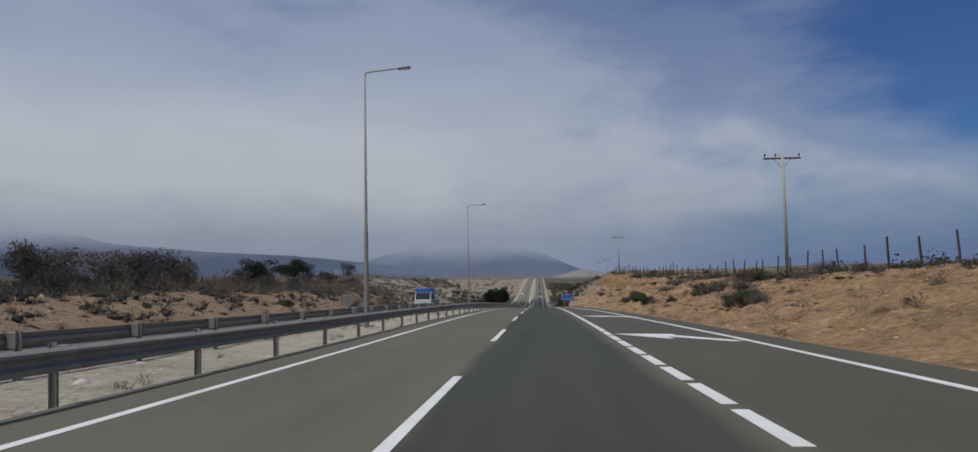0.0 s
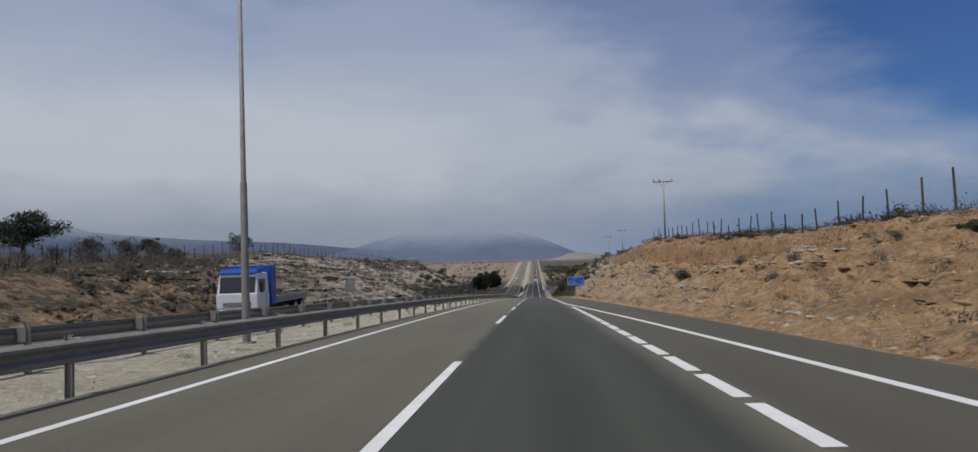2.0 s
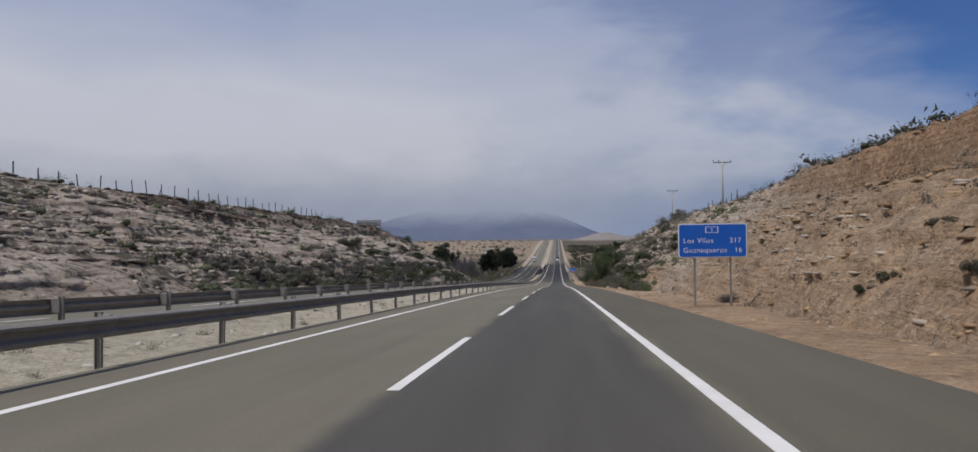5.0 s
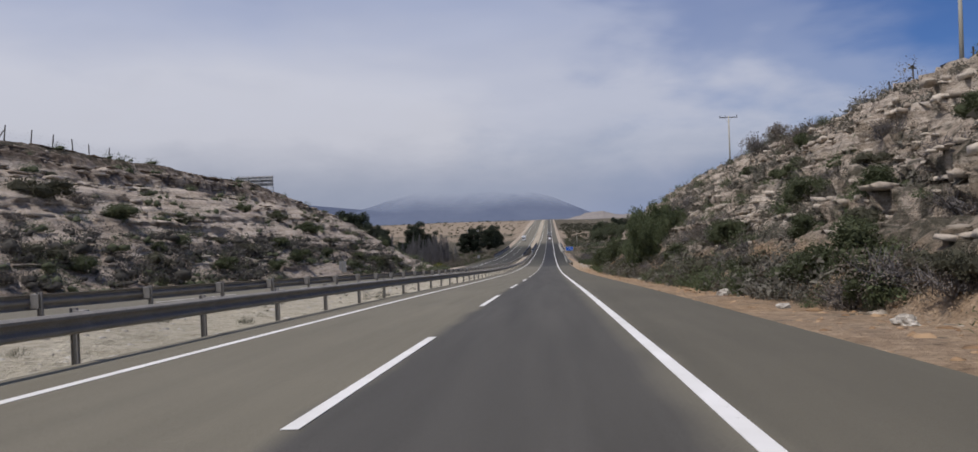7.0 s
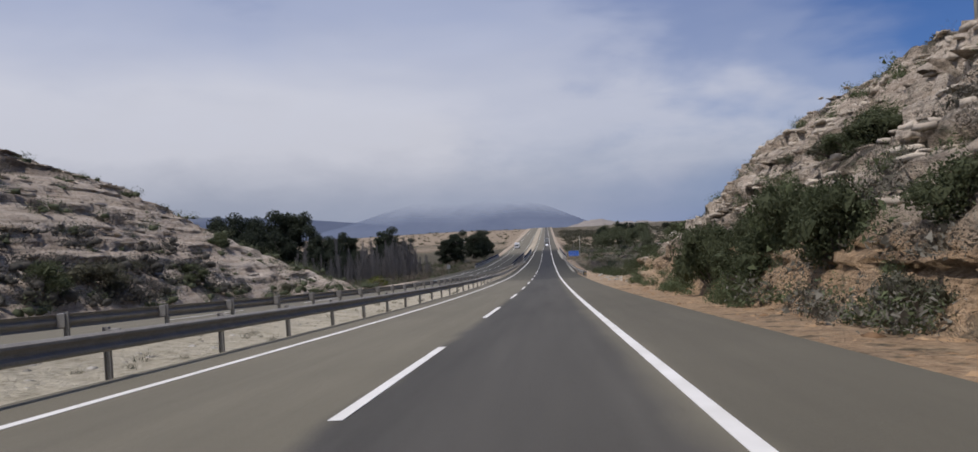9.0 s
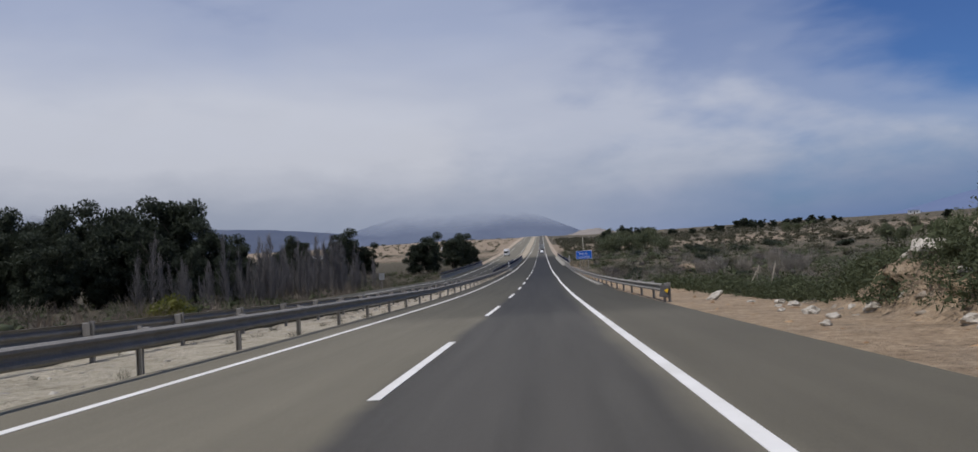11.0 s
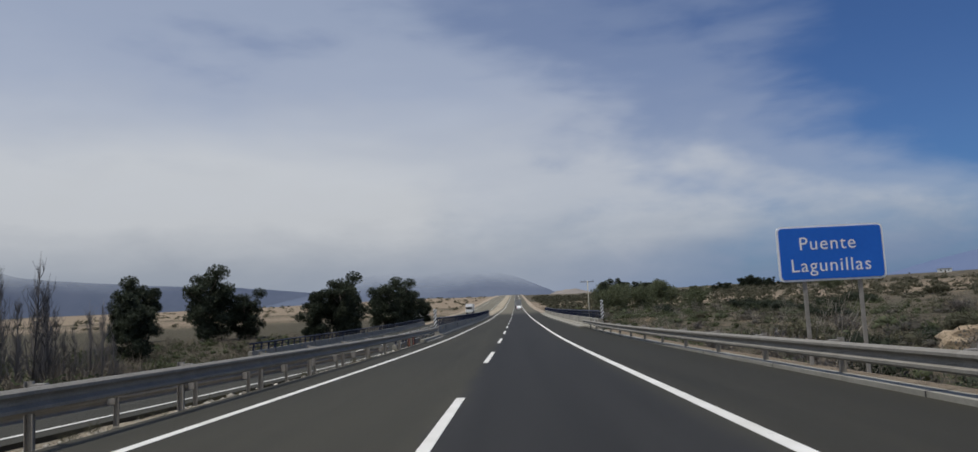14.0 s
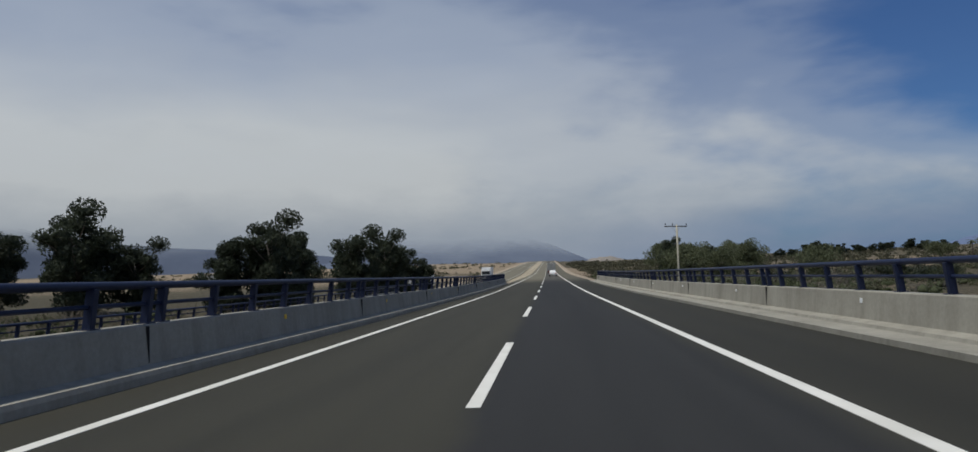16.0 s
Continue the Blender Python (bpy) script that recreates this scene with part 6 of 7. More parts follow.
for (x, y, s, q) in ((112, 585, 1.0, 1.1), (120, 591, 0.9, 1.0), (186, 719, 0.95, 1.1), (152, 801, 1.1, 1.0), (160, 806, 0.9, 1.0)):
    tree_at(ROADSIDE[int(x) % 2], x, y, s, "rounded grey-green tree on the valley side", "tree", "trees on the valley side", "valley_tree", 0.2, q)


def palm(x, y, h, seed):
    rq = random.Random(seed)
    ob = thing("palm_tree", x, y, gz(x, y), "small palm with a slender trunk and drooping fronds", "palm tree", "palms on the valley side")
    v, f = tube_data([(0, 0, -0.3), (0.1, 0, h * 0.5), (0.05, 0, h)], [0.3, 0.22, 0.2], 7)
    place("trunk", mesh_of("trunk", v, f, M_BARK, True), ob)
    for k in range(16):
        a, e = k * 0.39 + rq.uniform(-.15, .15), rq.uniform(-0.3, 0.9)
        c, d = math.cos(a), math.sin(a)
        pts = [(c * r + 0.05, d * r, h + e * r - 0.32 * r * r) for r in (0.0, 0.7, 1.4, 2.0)]
        w = [0.05, 0.26, 0.22, 0.03]
        vs = [(p[0] - d * q, p[1] + c * q, p[2] - 0.12 * q) for p, q in zip(pts, w)] + [(p[0], p[1], p[2] + 0.06) for p in pts] + [(p[0] + d * q, p[1] - c * q, p[2] - 0.12 * q) for p, q in zip(pts, w)]
        fs = [(i, i + 1, i + 5, i + 4) for i in range(3)] + [(i + 4, i + 5, i + 9, i + 8) for i in range(3)]
        place("frond", mesh_of("frond", vs, fs, M_GREEN), ob)


palm(158.0, 786.0, 6.0, 1)
palm(163.0, 790.0, 6.6, 2)
for i in range(26):
    y = 640 + 260 * rsx.random()
    x = 20 + (y - 600) * 0.12 + 30 * rsx.random()
    tree_at((ROADSIDE[i % 2], EUC[i % 4])[i % 5 == 0], x, y, rsx.uniform(1.3, 2.2) * (0.33 if i % 5 == 0 else 0.72), "rounded grey-green tree beside the highway", "tree", "trees beyond the bridge", "roadside_tree", 0.2)
for i in range(22):
    x = 118 + 6.6 * i + rsx.uniform(-3, 3)
    tree_at(EUC[i % 4], x, 1000 + rsx.uniform(-40, 40), rsx.uniform(0.35, 0.75), "low rounded tree in a belt on the far slope", "tree", "trees on the far slope", "slope_tree", 0.8, rsx.uniform(0.5, 0.7))
for (x, y, s) in ((182, 1030, 2.0), (188, 1029, 2.3), (196, 1034, 2.0), (204, 1030, 1.7), (214, 1026, 1.5), (228, 1010, 1.6), (238, 1000, 2.0), (246, 996, 1.6), (254, 990, 1.5), (262, 830, 1.6), (176, 560, 1.5)):
    tree_at(EUC[int(x) % 4], x, y, s * 0.5, "dark tree on the far slope", "tree", "trees on the far slope", "slope_tree", 0.8, 0.55)


# ---- loose stones, clods and scrub that nobody could count ----
def ico():
    bm = bmesh.new()
    bmesh.ops.create_icosphere(bm, subdivisions=1, radius=1.0)
    v = np.array([p.co[:] for p in bm.verts])
    f = np.array([[q.index for q in p.verts] for p in bm.faces])
    bm.free()
    return v, f


ICO_V, ICO_F = ico()


def fast_mesh(name, co, faces, mat):
    me = bpy.data.meshes.new(name)
    k = faces.shape[1]
    me.vertices.add(len(co))
    me.vertices.foreach_set("co", np.asarray(co, np.float32).ravel())
    me.loops.add(faces.size)
    me.loops.foreach_set("vertex_index", faces.ravel().astype(np.int32))
    me.polygons.add(len(faces))
    me.polygons.foreach_set("loop_start", np.arange(len(faces)) * k)
    me.update(calc_edges=True)
    me.materials.append(mat)
    return me


def stones(name, xs, ys, sizes, flat, mat, label, seed, sink=0.5):
    rs = np.random.RandomState(seed)
    n = len(xs)
    z = land(xs, ys)
    sc = np.stack([sizes * rs.uniform(0.7, 1.4, n), sizes * rs.uniform(0.7, 1.5, n), sizes * flat * rs.uniform(0.7, 1.3, n)], 1)
    v = ICO_V[None] * (1 + 0.36 * rs.normal(size=(n, len(ICO_V), 1)).clip(-1.2, 1.2)) * sc[:, None, :]
    a = rs.rand(n) * 6.283
    c, s = np.cos(a)[:, None], np.sin(a)[:, None]
    x = v[..., 0] * c - v[..., 1] * s
    y = v[..., 0] * s + v[..., 1] * c
    co = np.stack([x + xs[:, None], y + ys[:, None], v[..., 2] + (z - sink * sizes * flat)[:, None]], -1).reshape(-1, 3)
    f = (ICO_F[None] + (np.arange(n) * len(ICO_V))[:, None, None]).reshape(-1, 3)
    return tagged(new(name, fast_mesh(name, co, f, mat)), label, "stones", "", "stuff")


M_CLOD = surface("earth_clods", leafy((0.17, 0.10, 0.05), (0.52, 0.36, 0.205)), 0.95, bump=0.6, bump_scale=9)
M_STONE = surface("pale_stones", leafy((0.09, 0.074, 0.056), (0.44, 0.385, 0.305)), 0.95, bump=0.6, bump_scale=9)
M_GRAVEL = surface("median_gravel", leafy((0.10, 0.088, 0.068), (0.56, 0.53, 0.46)), 0.95)
rs = np.random.RandomState(3)


def on_right(n, y0, y1, p=1.0):
    y = rs.uniform(y0, y1, n)
    t = toe_right(y)
    return t - 0.4 + (table(y, RIGHT_X) - t + 0.8) * rs.rand(n) ** p, y


def on_left(n, y0, y1, p=1.0):
    y = rs.uniform(y0, y1, n)
    t = OUTER - 1.2
    return t + (table(y, LEFT_X) - t - 1.0) * rs.rand(n) ** p, y


def size(n, lo, hi, p=2.5):
    return lo + (hi - lo) * rs.rand(n) ** p


x, y = on_right(4200, 12, 215, 1.2)
stones("earth_rubble", x, y, size(4200, 0.04, 0.2, 3.0), 0.42, M_CLOD, "crumbling lumps of earth on the bank", 11, 0.6)
x, y = on_right(4200, 15, 200, 1.5)
stones("earth_clods", x, y, size(4200, 0.02, 0.11, 3), 0.6, M_CLOD, "clods and stones on the reddish earth bank", 1)
x, y = on_right(3000, 60, 235, 1.5)
stones("bank_stones", x, y, size(3000, 0.03, 0.15, 3), 0.6, M_STONE, "pale stones weathering out of the bank", 2)
x, y = on_right(3000, 215, 372, 1.0)
stones("cliff_stones", x, y, size(3000, 0.04, 0.24, 3.2), 0.5, M_STONE, "pale broken rock beds on the cutting", 3)
x, y = on_left(3500, 118, 372, 1.0)
stones("cutting_stones", x, y, size(3500, 0.05, 0.26, 3.2), 0.5, M_STONE, "pale broken rock beds of the opposite cutting", 4)
x, y = on_left(2600, -10, 125, 0.8)
stones("field_clods", x, y, size(2600, 0.05, 0.3, 3.0), 0.6, M_CLOD, "reddish clods along the low bank", 5)
y = rs.uniform(-10, 490, 6500)
x = rs.uniform(-8.5, -4.8, 6500)
stones("median_stones", x, y, size(6500, 0.015, 0.12, 4), 0.6, M_GRAVEL, "gravel and stones on the sandy median strip", 6)
y = rs.uniform(-5, 440, 4200)
x = edge_right(y) + 0.05 + (toe_right(y) - edge_right(y) + 0.6) * rs.rand(4200)
stones("verge_stones", x, y, size(4200, 0.012, 0.11, 4), 0.6, M_CLOD, "stones and gravel on the earth verge", 7)

y = rs.uniform(196, 350, 1500)
x = edge_right(y) + 0.7 + (toe_right(y) - edge_right(y) + 0.3) * rs.rand(1500) ** 0.8
stones("verge_clods", x, y, size(1500, 0.03, 0.2, 3.2), 0.5, M_CLOD, "lumps of red earth along the foot of the cutting", 8)


def slabs(name, side, n, y0, y1, u0, u1, gap, length, thick, mat, label, seed, patchy=0.0, deep=0.3):
    """Broken beds of rock: flat angular blocks that lie in layers along a face and stand a little out of it."""
    rq = np.random.RandomState(seed)
    y = rq.uniform(y0, y1, n)
    u = u0 + (u1 - u0) * rq.rand(n)
    toe = toe_right(y) if side > 0 else np.full(n, OUTER - 1.1)
    top = table(y, RIGHT_X if side > 0 else LEFT_X)
    x = toe + (top - toe) * u
    z = land(x, y)
    dip = lambda xx, yy, zz: zz - 0.8 * zr(yy) + 0.9 * fbm(yy * 0.02, xx * 0.02 + seed, 2)
    bed = np.round(dip(x, y, z) / gap)
    for _ in range(3):      # slide along the face on to the nearest bed
        e = bed * gap - dip(x, y, land(x, y))
        g = (land(x + 0.3 * side, y) - land(x - 0.3 * side, y)) / 0.6
        x = x + side * np.clip(e / np.maximum(g, 0.25), -0.6, 0.6)
    keep = fbm(y * 0.11 + bed * 5.7, bed * 2.3 + seed, 3) > patchy
    x, y, bed = x[keep], y[keep], bed[keep]
    n = len(x)
    z = land(x, y)
    x = x + overhang(x, y, z)
    ln = length[0] + (length[1] - length[0]) * rq.rand(n) ** 2.5
    th = thick[0] + (thick[1] - thick[0]) * rq.rand(n) ** 1.5
    dp = deep * (0.4 + 0.6 * rq.rand(n))
    c = np.array([[i, j, k] for i in (-1, 1) for j in (-1, 1) for k in (-1, 1)], float)
    v = c[None] * np.stack([dp, ln, th], 1)[:, None, :] * (1 + 0.28 * rq.uniform(-1, 1, (n, 8, 3)))
    a = rq.normal(size=n) * 0.16
    ca, sa = np.cos(a)[:, None], np.sin(a)[:, None]
    vx, vy = v[..., 0] * ca - v[..., 1] * sa, v[..., 0] * sa + v[..., 1] * ca
    fall = (zr(y + 1) - zr(y - 1)) / 2 * 0.8 + rq.normal(size=n) * 0.05
    vz = v[..., 2] + vy * fall[:, None] - vx * side * 0.12
    co = np.stack([vx + (x + side * 0.08)[:, None], vy + y[:, None], vz + (z + 0.02)[:, None]], -1).reshape(-1, 3)
    q = np.array([[0, 1, 3, 2], [4, 6, 7, 5], [0, 4, 5, 1], [2, 3, 7, 6], [0, 2, 6, 4], [1, 5, 7, 3]])
    f = (q[None] + (np.arange(n) * 8)[:, None, None]).reshape(-1, 4)
    return tagged(new(name, fast_mesh(name, co, f, mat)), label, "rock", "", "stuff")


M_BED = surface("pale_rock_beds", leafy((0.26, 0.215, 0.165), (0.62, 0.55, 0.45)), 0.95, bump=0.8, bump_scale=7, deep=0.05)
M_BEDBROWN = surface("brown_rock_beds", leafy((0.06, 0.043, 0.03), (0.19, 0.145, 0.105)), 0.95, bump=0.8, bump_scale=7, deep=0.05)
M_BEDTAN = surface("tan_earth_beds", leafy((0.18, 0.108, 0.054), (0.54, 0.37, 0.21)), 0.95, bump=0.8, bump_scale=7, deep=0.05)
slabs("broken_rock", -1, 3300, 110, 225, 0.08, 0.85, 0.6, (0.06, 0.34), (0.03, 0.13), M_BED, "pale broken rock of the opposite cutting", 207, -0.06, 0.26)
slabs("rock_beds", -1, 3600, 190, 348, 0.10, 0.9, 0.5, (0.14, 0.9), (0.03, 0.10), M_BED, "thin broken beds of pale rock in the opposite cutting", 201, 0.0, 0.32)
slabs("dark_rock_ledges", -1, 900, 212, 338, 0.72, 0.97, 0.8, (0.3, 1.1), (0.04, 0.1), M_BEDBROWN, "dark brown ledges along the top of the opposite cutting", 202, 0.0, 0.28)
slabs("brown_rock_beds", -1, 950, 95, 205, 0.15, 0.8, 0.9, (0.15, 0.6), (0.03, 0.1), M_BEDBROWN, "brown broken beds in the opposite cutting", 203, 0.04, 0.26)
slabs("cliff_beds", 1, 5200, 216, 350, 0.15, 0.96, 0.40, (0.10, 0.5), (0.03, 0.12), M_BED, "thin broken beds of pale rock in the cutting", 204, -0.03, 0.22)
slabs("bank_beds", 1, 2200, 76, 222, 0.06, 0.55, 0.5, (0.05, 0.3), (0.02, 0.06), M_BED, "pale stone layers low in the earth bank", 205, 0.02, 0.17)
slabs("earth_layers", 1, 3000, 25, 222, 0.15, 0.95, 0.45, (0.05, 0.34), (0.015, 0.05), M_BEDTAN, "tan layers weathering out of the earth bank", 206, 0.0, 0.17)


def boulder(x, y, r, mat, label, seed, flat=0.7, uneven=0.55):
    rq = np.random.RandomState(seed)
    bm = bmesh.new()
    bmesh.ops.create_icosphere(bm, subdivisions=3, radius=1.0)
    for v in bm.verts:
        d = v.co.normalized()
        k = 1 + uneven * noise.noise(d * 1.3 + Vector((seed, 0, 0))) + 0.22 * noise.noise(d * 3.7 + Vector((0, seed, 0)))
        v.co = d * k
    bmesh.ops.transform(bm, matrix=Matrix.Diagonal((r * rq.uniform(0.8, 1.3), r * rq.uniform(0.8, 1.3), r * flat, 1)), verts=bm.verts)
    me = bpy.data.meshes.new("boulder")
    bm.to_mesh(me)
    bm.free()
    me.materials.append(mat)
    ob = place("boulder", me, None, pose(x, y, gz(x, y) + r * flat * 0.25, 0, 0, rq.uniform(0, 360)))
    return tagged(ob, label, "boulder", "boulders at the roadside")


M_BOULDER = surface("white_boulder", two_tone((0.30, 0.27, 0.22), (0.62, 0.58, 0.50), 2.5, 12), 0.95, bump=1.0, bump_scale=5, deep=0.1)
for i, (x, y, r) in enumerate(((9.3, 366, 0.16), (10.2, 361, 0.2), (9.6, 357.5, 0.17), (8.3, 364, 0.1), (11.5, 369.5, 0.3), (14.2, 359.0, 0.9), (13.2, 361.5, 0.75), (15.6, 357.0, 1.0), (14.6, 363.5, 0.6), (8.0, 353, 0.16), (7.6, 359, 0.12), (11.4, 362.3, 0.5), (13.0, 367.2, 0.6), (12.2, 364.2, 0.45), (12.5, 373, 0.36), (13.4, 381.5, 0.5),
                                (8.4, 231, 0.22), (8.0, 243, 0.25), (8.3, 268, 0.28), (8.2, 262.5, 0.2), (7.8, 236, 0.15))):
    boulder(x, y, r, M_BOULDER, "pale weathered boulder on the verge", 100 + i)
# a long block tipped on its end beside the bushes
block = boulder(8.45, 372.3, 0.26, M_BOULDER, "long pale rock tipped against the bushes on the verge", 141, 0.7, 0.2)
block.matrix_basis = pose(8.45, 372.3, gz(8.45, 372.3) + 0.13, 0, -28, 12) @ Matrix.Diagonal((1.05, 0.7, 0.72, 1))
rb = random.Random(8)
for i in range(22):
    boulder(rb.uniform(8.3, 11.0), rb.uniform(346, 370), rb.uniform(0.08, 0.24), M_BOULDER, "small pale stone on the sandy verge", 160 + i)
M_MOUND = surface("brown_earth_heap", two_tone((0.22, 0.16, 0.10), (0.42, 0.34, 0.24), 1.2, 9), 0.95, bump=1.0, bump_scale=4, deep=0.12)
boulder(29, 485, 1.9, M_MOUND, "heap of sandy earth in the valley", 130)


def scrub_field(name, xs, ys, radii, tall, leaves, leaf, mat, label, seed, twig=False, heart=True, fill=0):
    """Low scrub, joined: each bush is a few dozen leaves or twigs."""
    rq = np.random.RandomState(seed)
    n = len(xs)
    leaves = int(leaves * (2.0 if twig else 1.3))
    leaf = leaf * (0.8 if twig else 0.85)
    z = land(xs, ys)
    d = rq.normal(size=(n, leaves, 3))
    d /= np.linalg.norm(d, axis=2)[..., None]
    lobes = rq.normal(size=(n, 5, 3)) * 0.38
    which = rq.randint(0, 5, (n, leaves))
    p = np.take_along_axis(lobes, which[..., None].repeat(3, 2), 1) + d * (0.25 + 0.45 * rq.rand(n, leaves, 1))
    p[..., 2] = np.abs(p[..., 2]) * tall
    a = rq.normal(size=(n, leaves, 3))
    if twig:
        a = p + 0.4 * a
        a[..., 2] = np.abs(a[..., 2]) + 0.5
    a /= np.linalg.norm(a, axis=2)[..., None]
    b = np.cross(a, rq.normal(size=(n, leaves, 3)))
    b /= np.linalg.norm(b, axis=2)[..., None]
    ln = leaf * (0.6 + 0.8 * rq.rand(n, leaves, 1))
    wd = ln * (0.13 if twig else 0.55)
    ln = ln * (1.7 if twig else 1.0)
    q = np.stack([p - a * ln + b * wd * 0.7, p + a * ln * 1.1, p - a * ln * 0.8 - b * wd * 0.9], 2)
    q = q * radii[:, None, None, None]
    q[..., 0] += xs[:, None, None]
    q[..., 1] += ys[:, None, None]
    q[..., 2] += (z + 0.02)[:, None, None]
    co = q.reshape(-1, 3)
    f = np.arange(len(co)).reshape(-1, 3)
    if fill:
        # broader inner leaves close the bush
        k = fill
        c0 = np.take_along_axis(lobes, rq.randint(0, 5, (n, k))[..., None].repeat(3, 2), 1) + 0.2 * rq.normal(size=(n, k, 3))
        c0[..., 2] = np.abs(c0[..., 2]) * tall
        t3 = c0[:, :, None, :] + 0.075 * rq.normal(size=(n, k, 3, 3))
        t3 = t3 * radii[:, None, None, None] + np.stack([xs, ys, z], 1)[:, None, None, :]
        co = np.concatenate([co, t3.reshape(-1, 3)])
        f = np.arange(len(co)).reshape(-1, 3)
    if heart and not twig:
        # the dense heart of each lobe
        k = 3
        hv = ICO_V[None, None] * (0.27 + 0.09 * rq.normal(size=(n, k, len(ICO_V), 1))).clip(0.1, 0.42) + lobes[:, :k, None, :] * np.array([1, 1, 0.6])
        hv[..., 2] = np.abs(hv[..., 2]) * tall
        hv = hv * radii[:, None, None, None] + np.stack([xs, ys, z], 1)[:, None, None, :]
        f = np.concatenate([f, (ICO_F[None] + (np.arange(n * k) * len(ICO_V))[:, None, None]).reshape(-1, 3) + len(co)])
        co = np.concatenate([co, hv.reshape(-1, 3)])
    return tagged(new(name, fast_mesh(name, co, f, mat)), label, "scrub", "", "stuff")


# right-hand valley
n = 1700
y = 372 + 330 * rs.rand(n) ** 1.3
x = toe_right(y) + 3.2 + 95 * rs.rand(n) ** 1.5
keep = ~((x < 18) & (y > 480) & (y < 605))
x, y = x[keep], y[keep]
close = (x < 34) & (y < 500)
xn, yn, x, y = x[close], y[close], x[~close], y[~close]
h = len(xn) // 2
scrub_field("near_scrub", xn[:h], yn[:h], rs.uniform(0.5, 1.3, h), 0.8, 190, 0.06, M_BUSH, "grey-green scrub at the foot of the embankment", 29, heart=False)
scrub_field("near_brush", xn[h:], yn[h:], rs.uniform(0.6, 1.7, len(xn) - h), 0.9, 130, 0.075, M_DRY, "dry brush at the foot of the embankment", 30, True)
h = len(x) // 3
scrub_field("valley_scrub", x[:h], y[:h], rs.uniform(0.6, 1.7, h), 0.7, 80, 0.12, M_BUSH, "grey-green scrub covering the valley floor", 31)
scrub_field("valley_green", x[h:2 * h], y[h:2 * h], rs.uniform(0.7, 2.0, h), 0.7, 80, 0.12, M_GREEN, "dark green scrub covering the valley floor", 28)
scrub_field("valley_brush", x[2 * h:], y[2 * h:], rs.uniform(0.7, 1.9, len(x) - 2 * h), 0.8, 52, 0.14, M_DRY, "dry brown brush covering the valley floor", 32, True)
n = 1100
y = 640 + 420 * rs.rand(n)
x = 14 + 230 * rs.rand(n) ** 1.2
scrub_field("far_scrub", x, y, rs.uniform(1.2, 3.0, n), 0.8, 36, 0.25, M_OLIVE, "scrub and hedges on the far slope", 33)
M_REED = surface("pale_dry_stalks", leafy((0.14, 0.125, 0.10), (0.33, 0.305, 0.26)), 0.95)
n = 560
y = 395 + 250 * rs.rand(n)
x = toe_right(y) + 5.5 + 70 * rs.rand(n) ** 1.5
keep = ~((x < 19) & (y > 480) & (y < 605))
x, y = x[keep], y[keep]
a, b, c = len(x) // 3, len(x) // 2, 4 * len(x) // 5
scrub_field("valley_bushes", x[:a], y[:a], rs.uniform(1.1, 2.4, a), 0.8, 190, 0.07, M_BUSH, "rounded grey-green bushes in the valley", 50)
scrub_field("valley_dark_bushes", x[a:b], y[a:b], rs.uniform(1.2, 2.5, b - a), 0.75, 190, 0.07, M_GREEN, "rounded dark green bushes in the valley", 51)
scrub_field("valley_dusty_bushes", x[b:c], y[b:c], rs.uniform(1.0, 2.2, c - b), 0.85, 190, 0.07, M_GREYLEAF, "dusty brown-grey bushes in the valley", 52)
scrub_field("valley_stalks", x[c:], y[c:], rs.uniform(1.0, 1.8, len(x) - c), 1.5, 110, 0.16, M_REED, "pale dry upright stalks in the valley", 53, True)
# left-hand valley
n = 1100
y = 385 + 215 * rs.rand(n)
x = -24.5 - 60 * rs.rand(n) ** 1.4
scrub_field("streamside_brush", x[:600], y[:600], rs.uniform(0.8, 2.2, 600), 1.0, 60, 0.17, M_DRY, "grey leafless brush beside the stream", 34, True)
scrub_field("streamside_scrub", x[600:], y[600:], rs.uniform(0.8, 1.8, n - 600), 0.8, 60, 0.16, M_GREEN, "dark green scrub beside the stream", 35)
# plain and crest on the left
n = 1300
y = -15 + 160 * rs.rand(n)
x = -25.5 - 60 * rs.rand(n) ** 1.2
scrub_field("plain_brush", x, y, rs.uniform(0.4, 1.7, n), 0.9, 52, 0.15, M_DRY, "dry grey brush on the plain", 36, True)
x, y = on_left(330, 100, 372, 1.0)
scrub_field("cutting_brush", x, y, rs.uniform(0.25, 0.7, 330), 0.7, 90, 0.1, M_GREYLEAF, "dry tufts on the opposite cutting", 37, True)
x, y = on_left(420, 195, 372, 2.6)
x = x - 2.2 * ((y > 278) & (y < 297) & (x > -22.5))
scrub_field("cutting_scrub", x, y, rs.uniform(0.5, 1.25, 420), 0.8, 170, 0.07, M_BUSH, "dark scrub at the foot of the opposite cutting", 38)
x, y = on_left(500, 5, 150, 0.9)
scrub_field("low_bank_scrub", x, y, rs.uniform(0.2, 0.8, 500), 0.8, 60, 0.13, M_GREYLEAF, "dusty scrub on the low bank", 47)
n = 380
y = rs.uniform(205, 335, n)
x = OUTER - 1.8 - 5.0 * rs.rand(n) ** 1.3
x = x - 2.4 * ((y > 276) & (y < 298) & (x > -23))
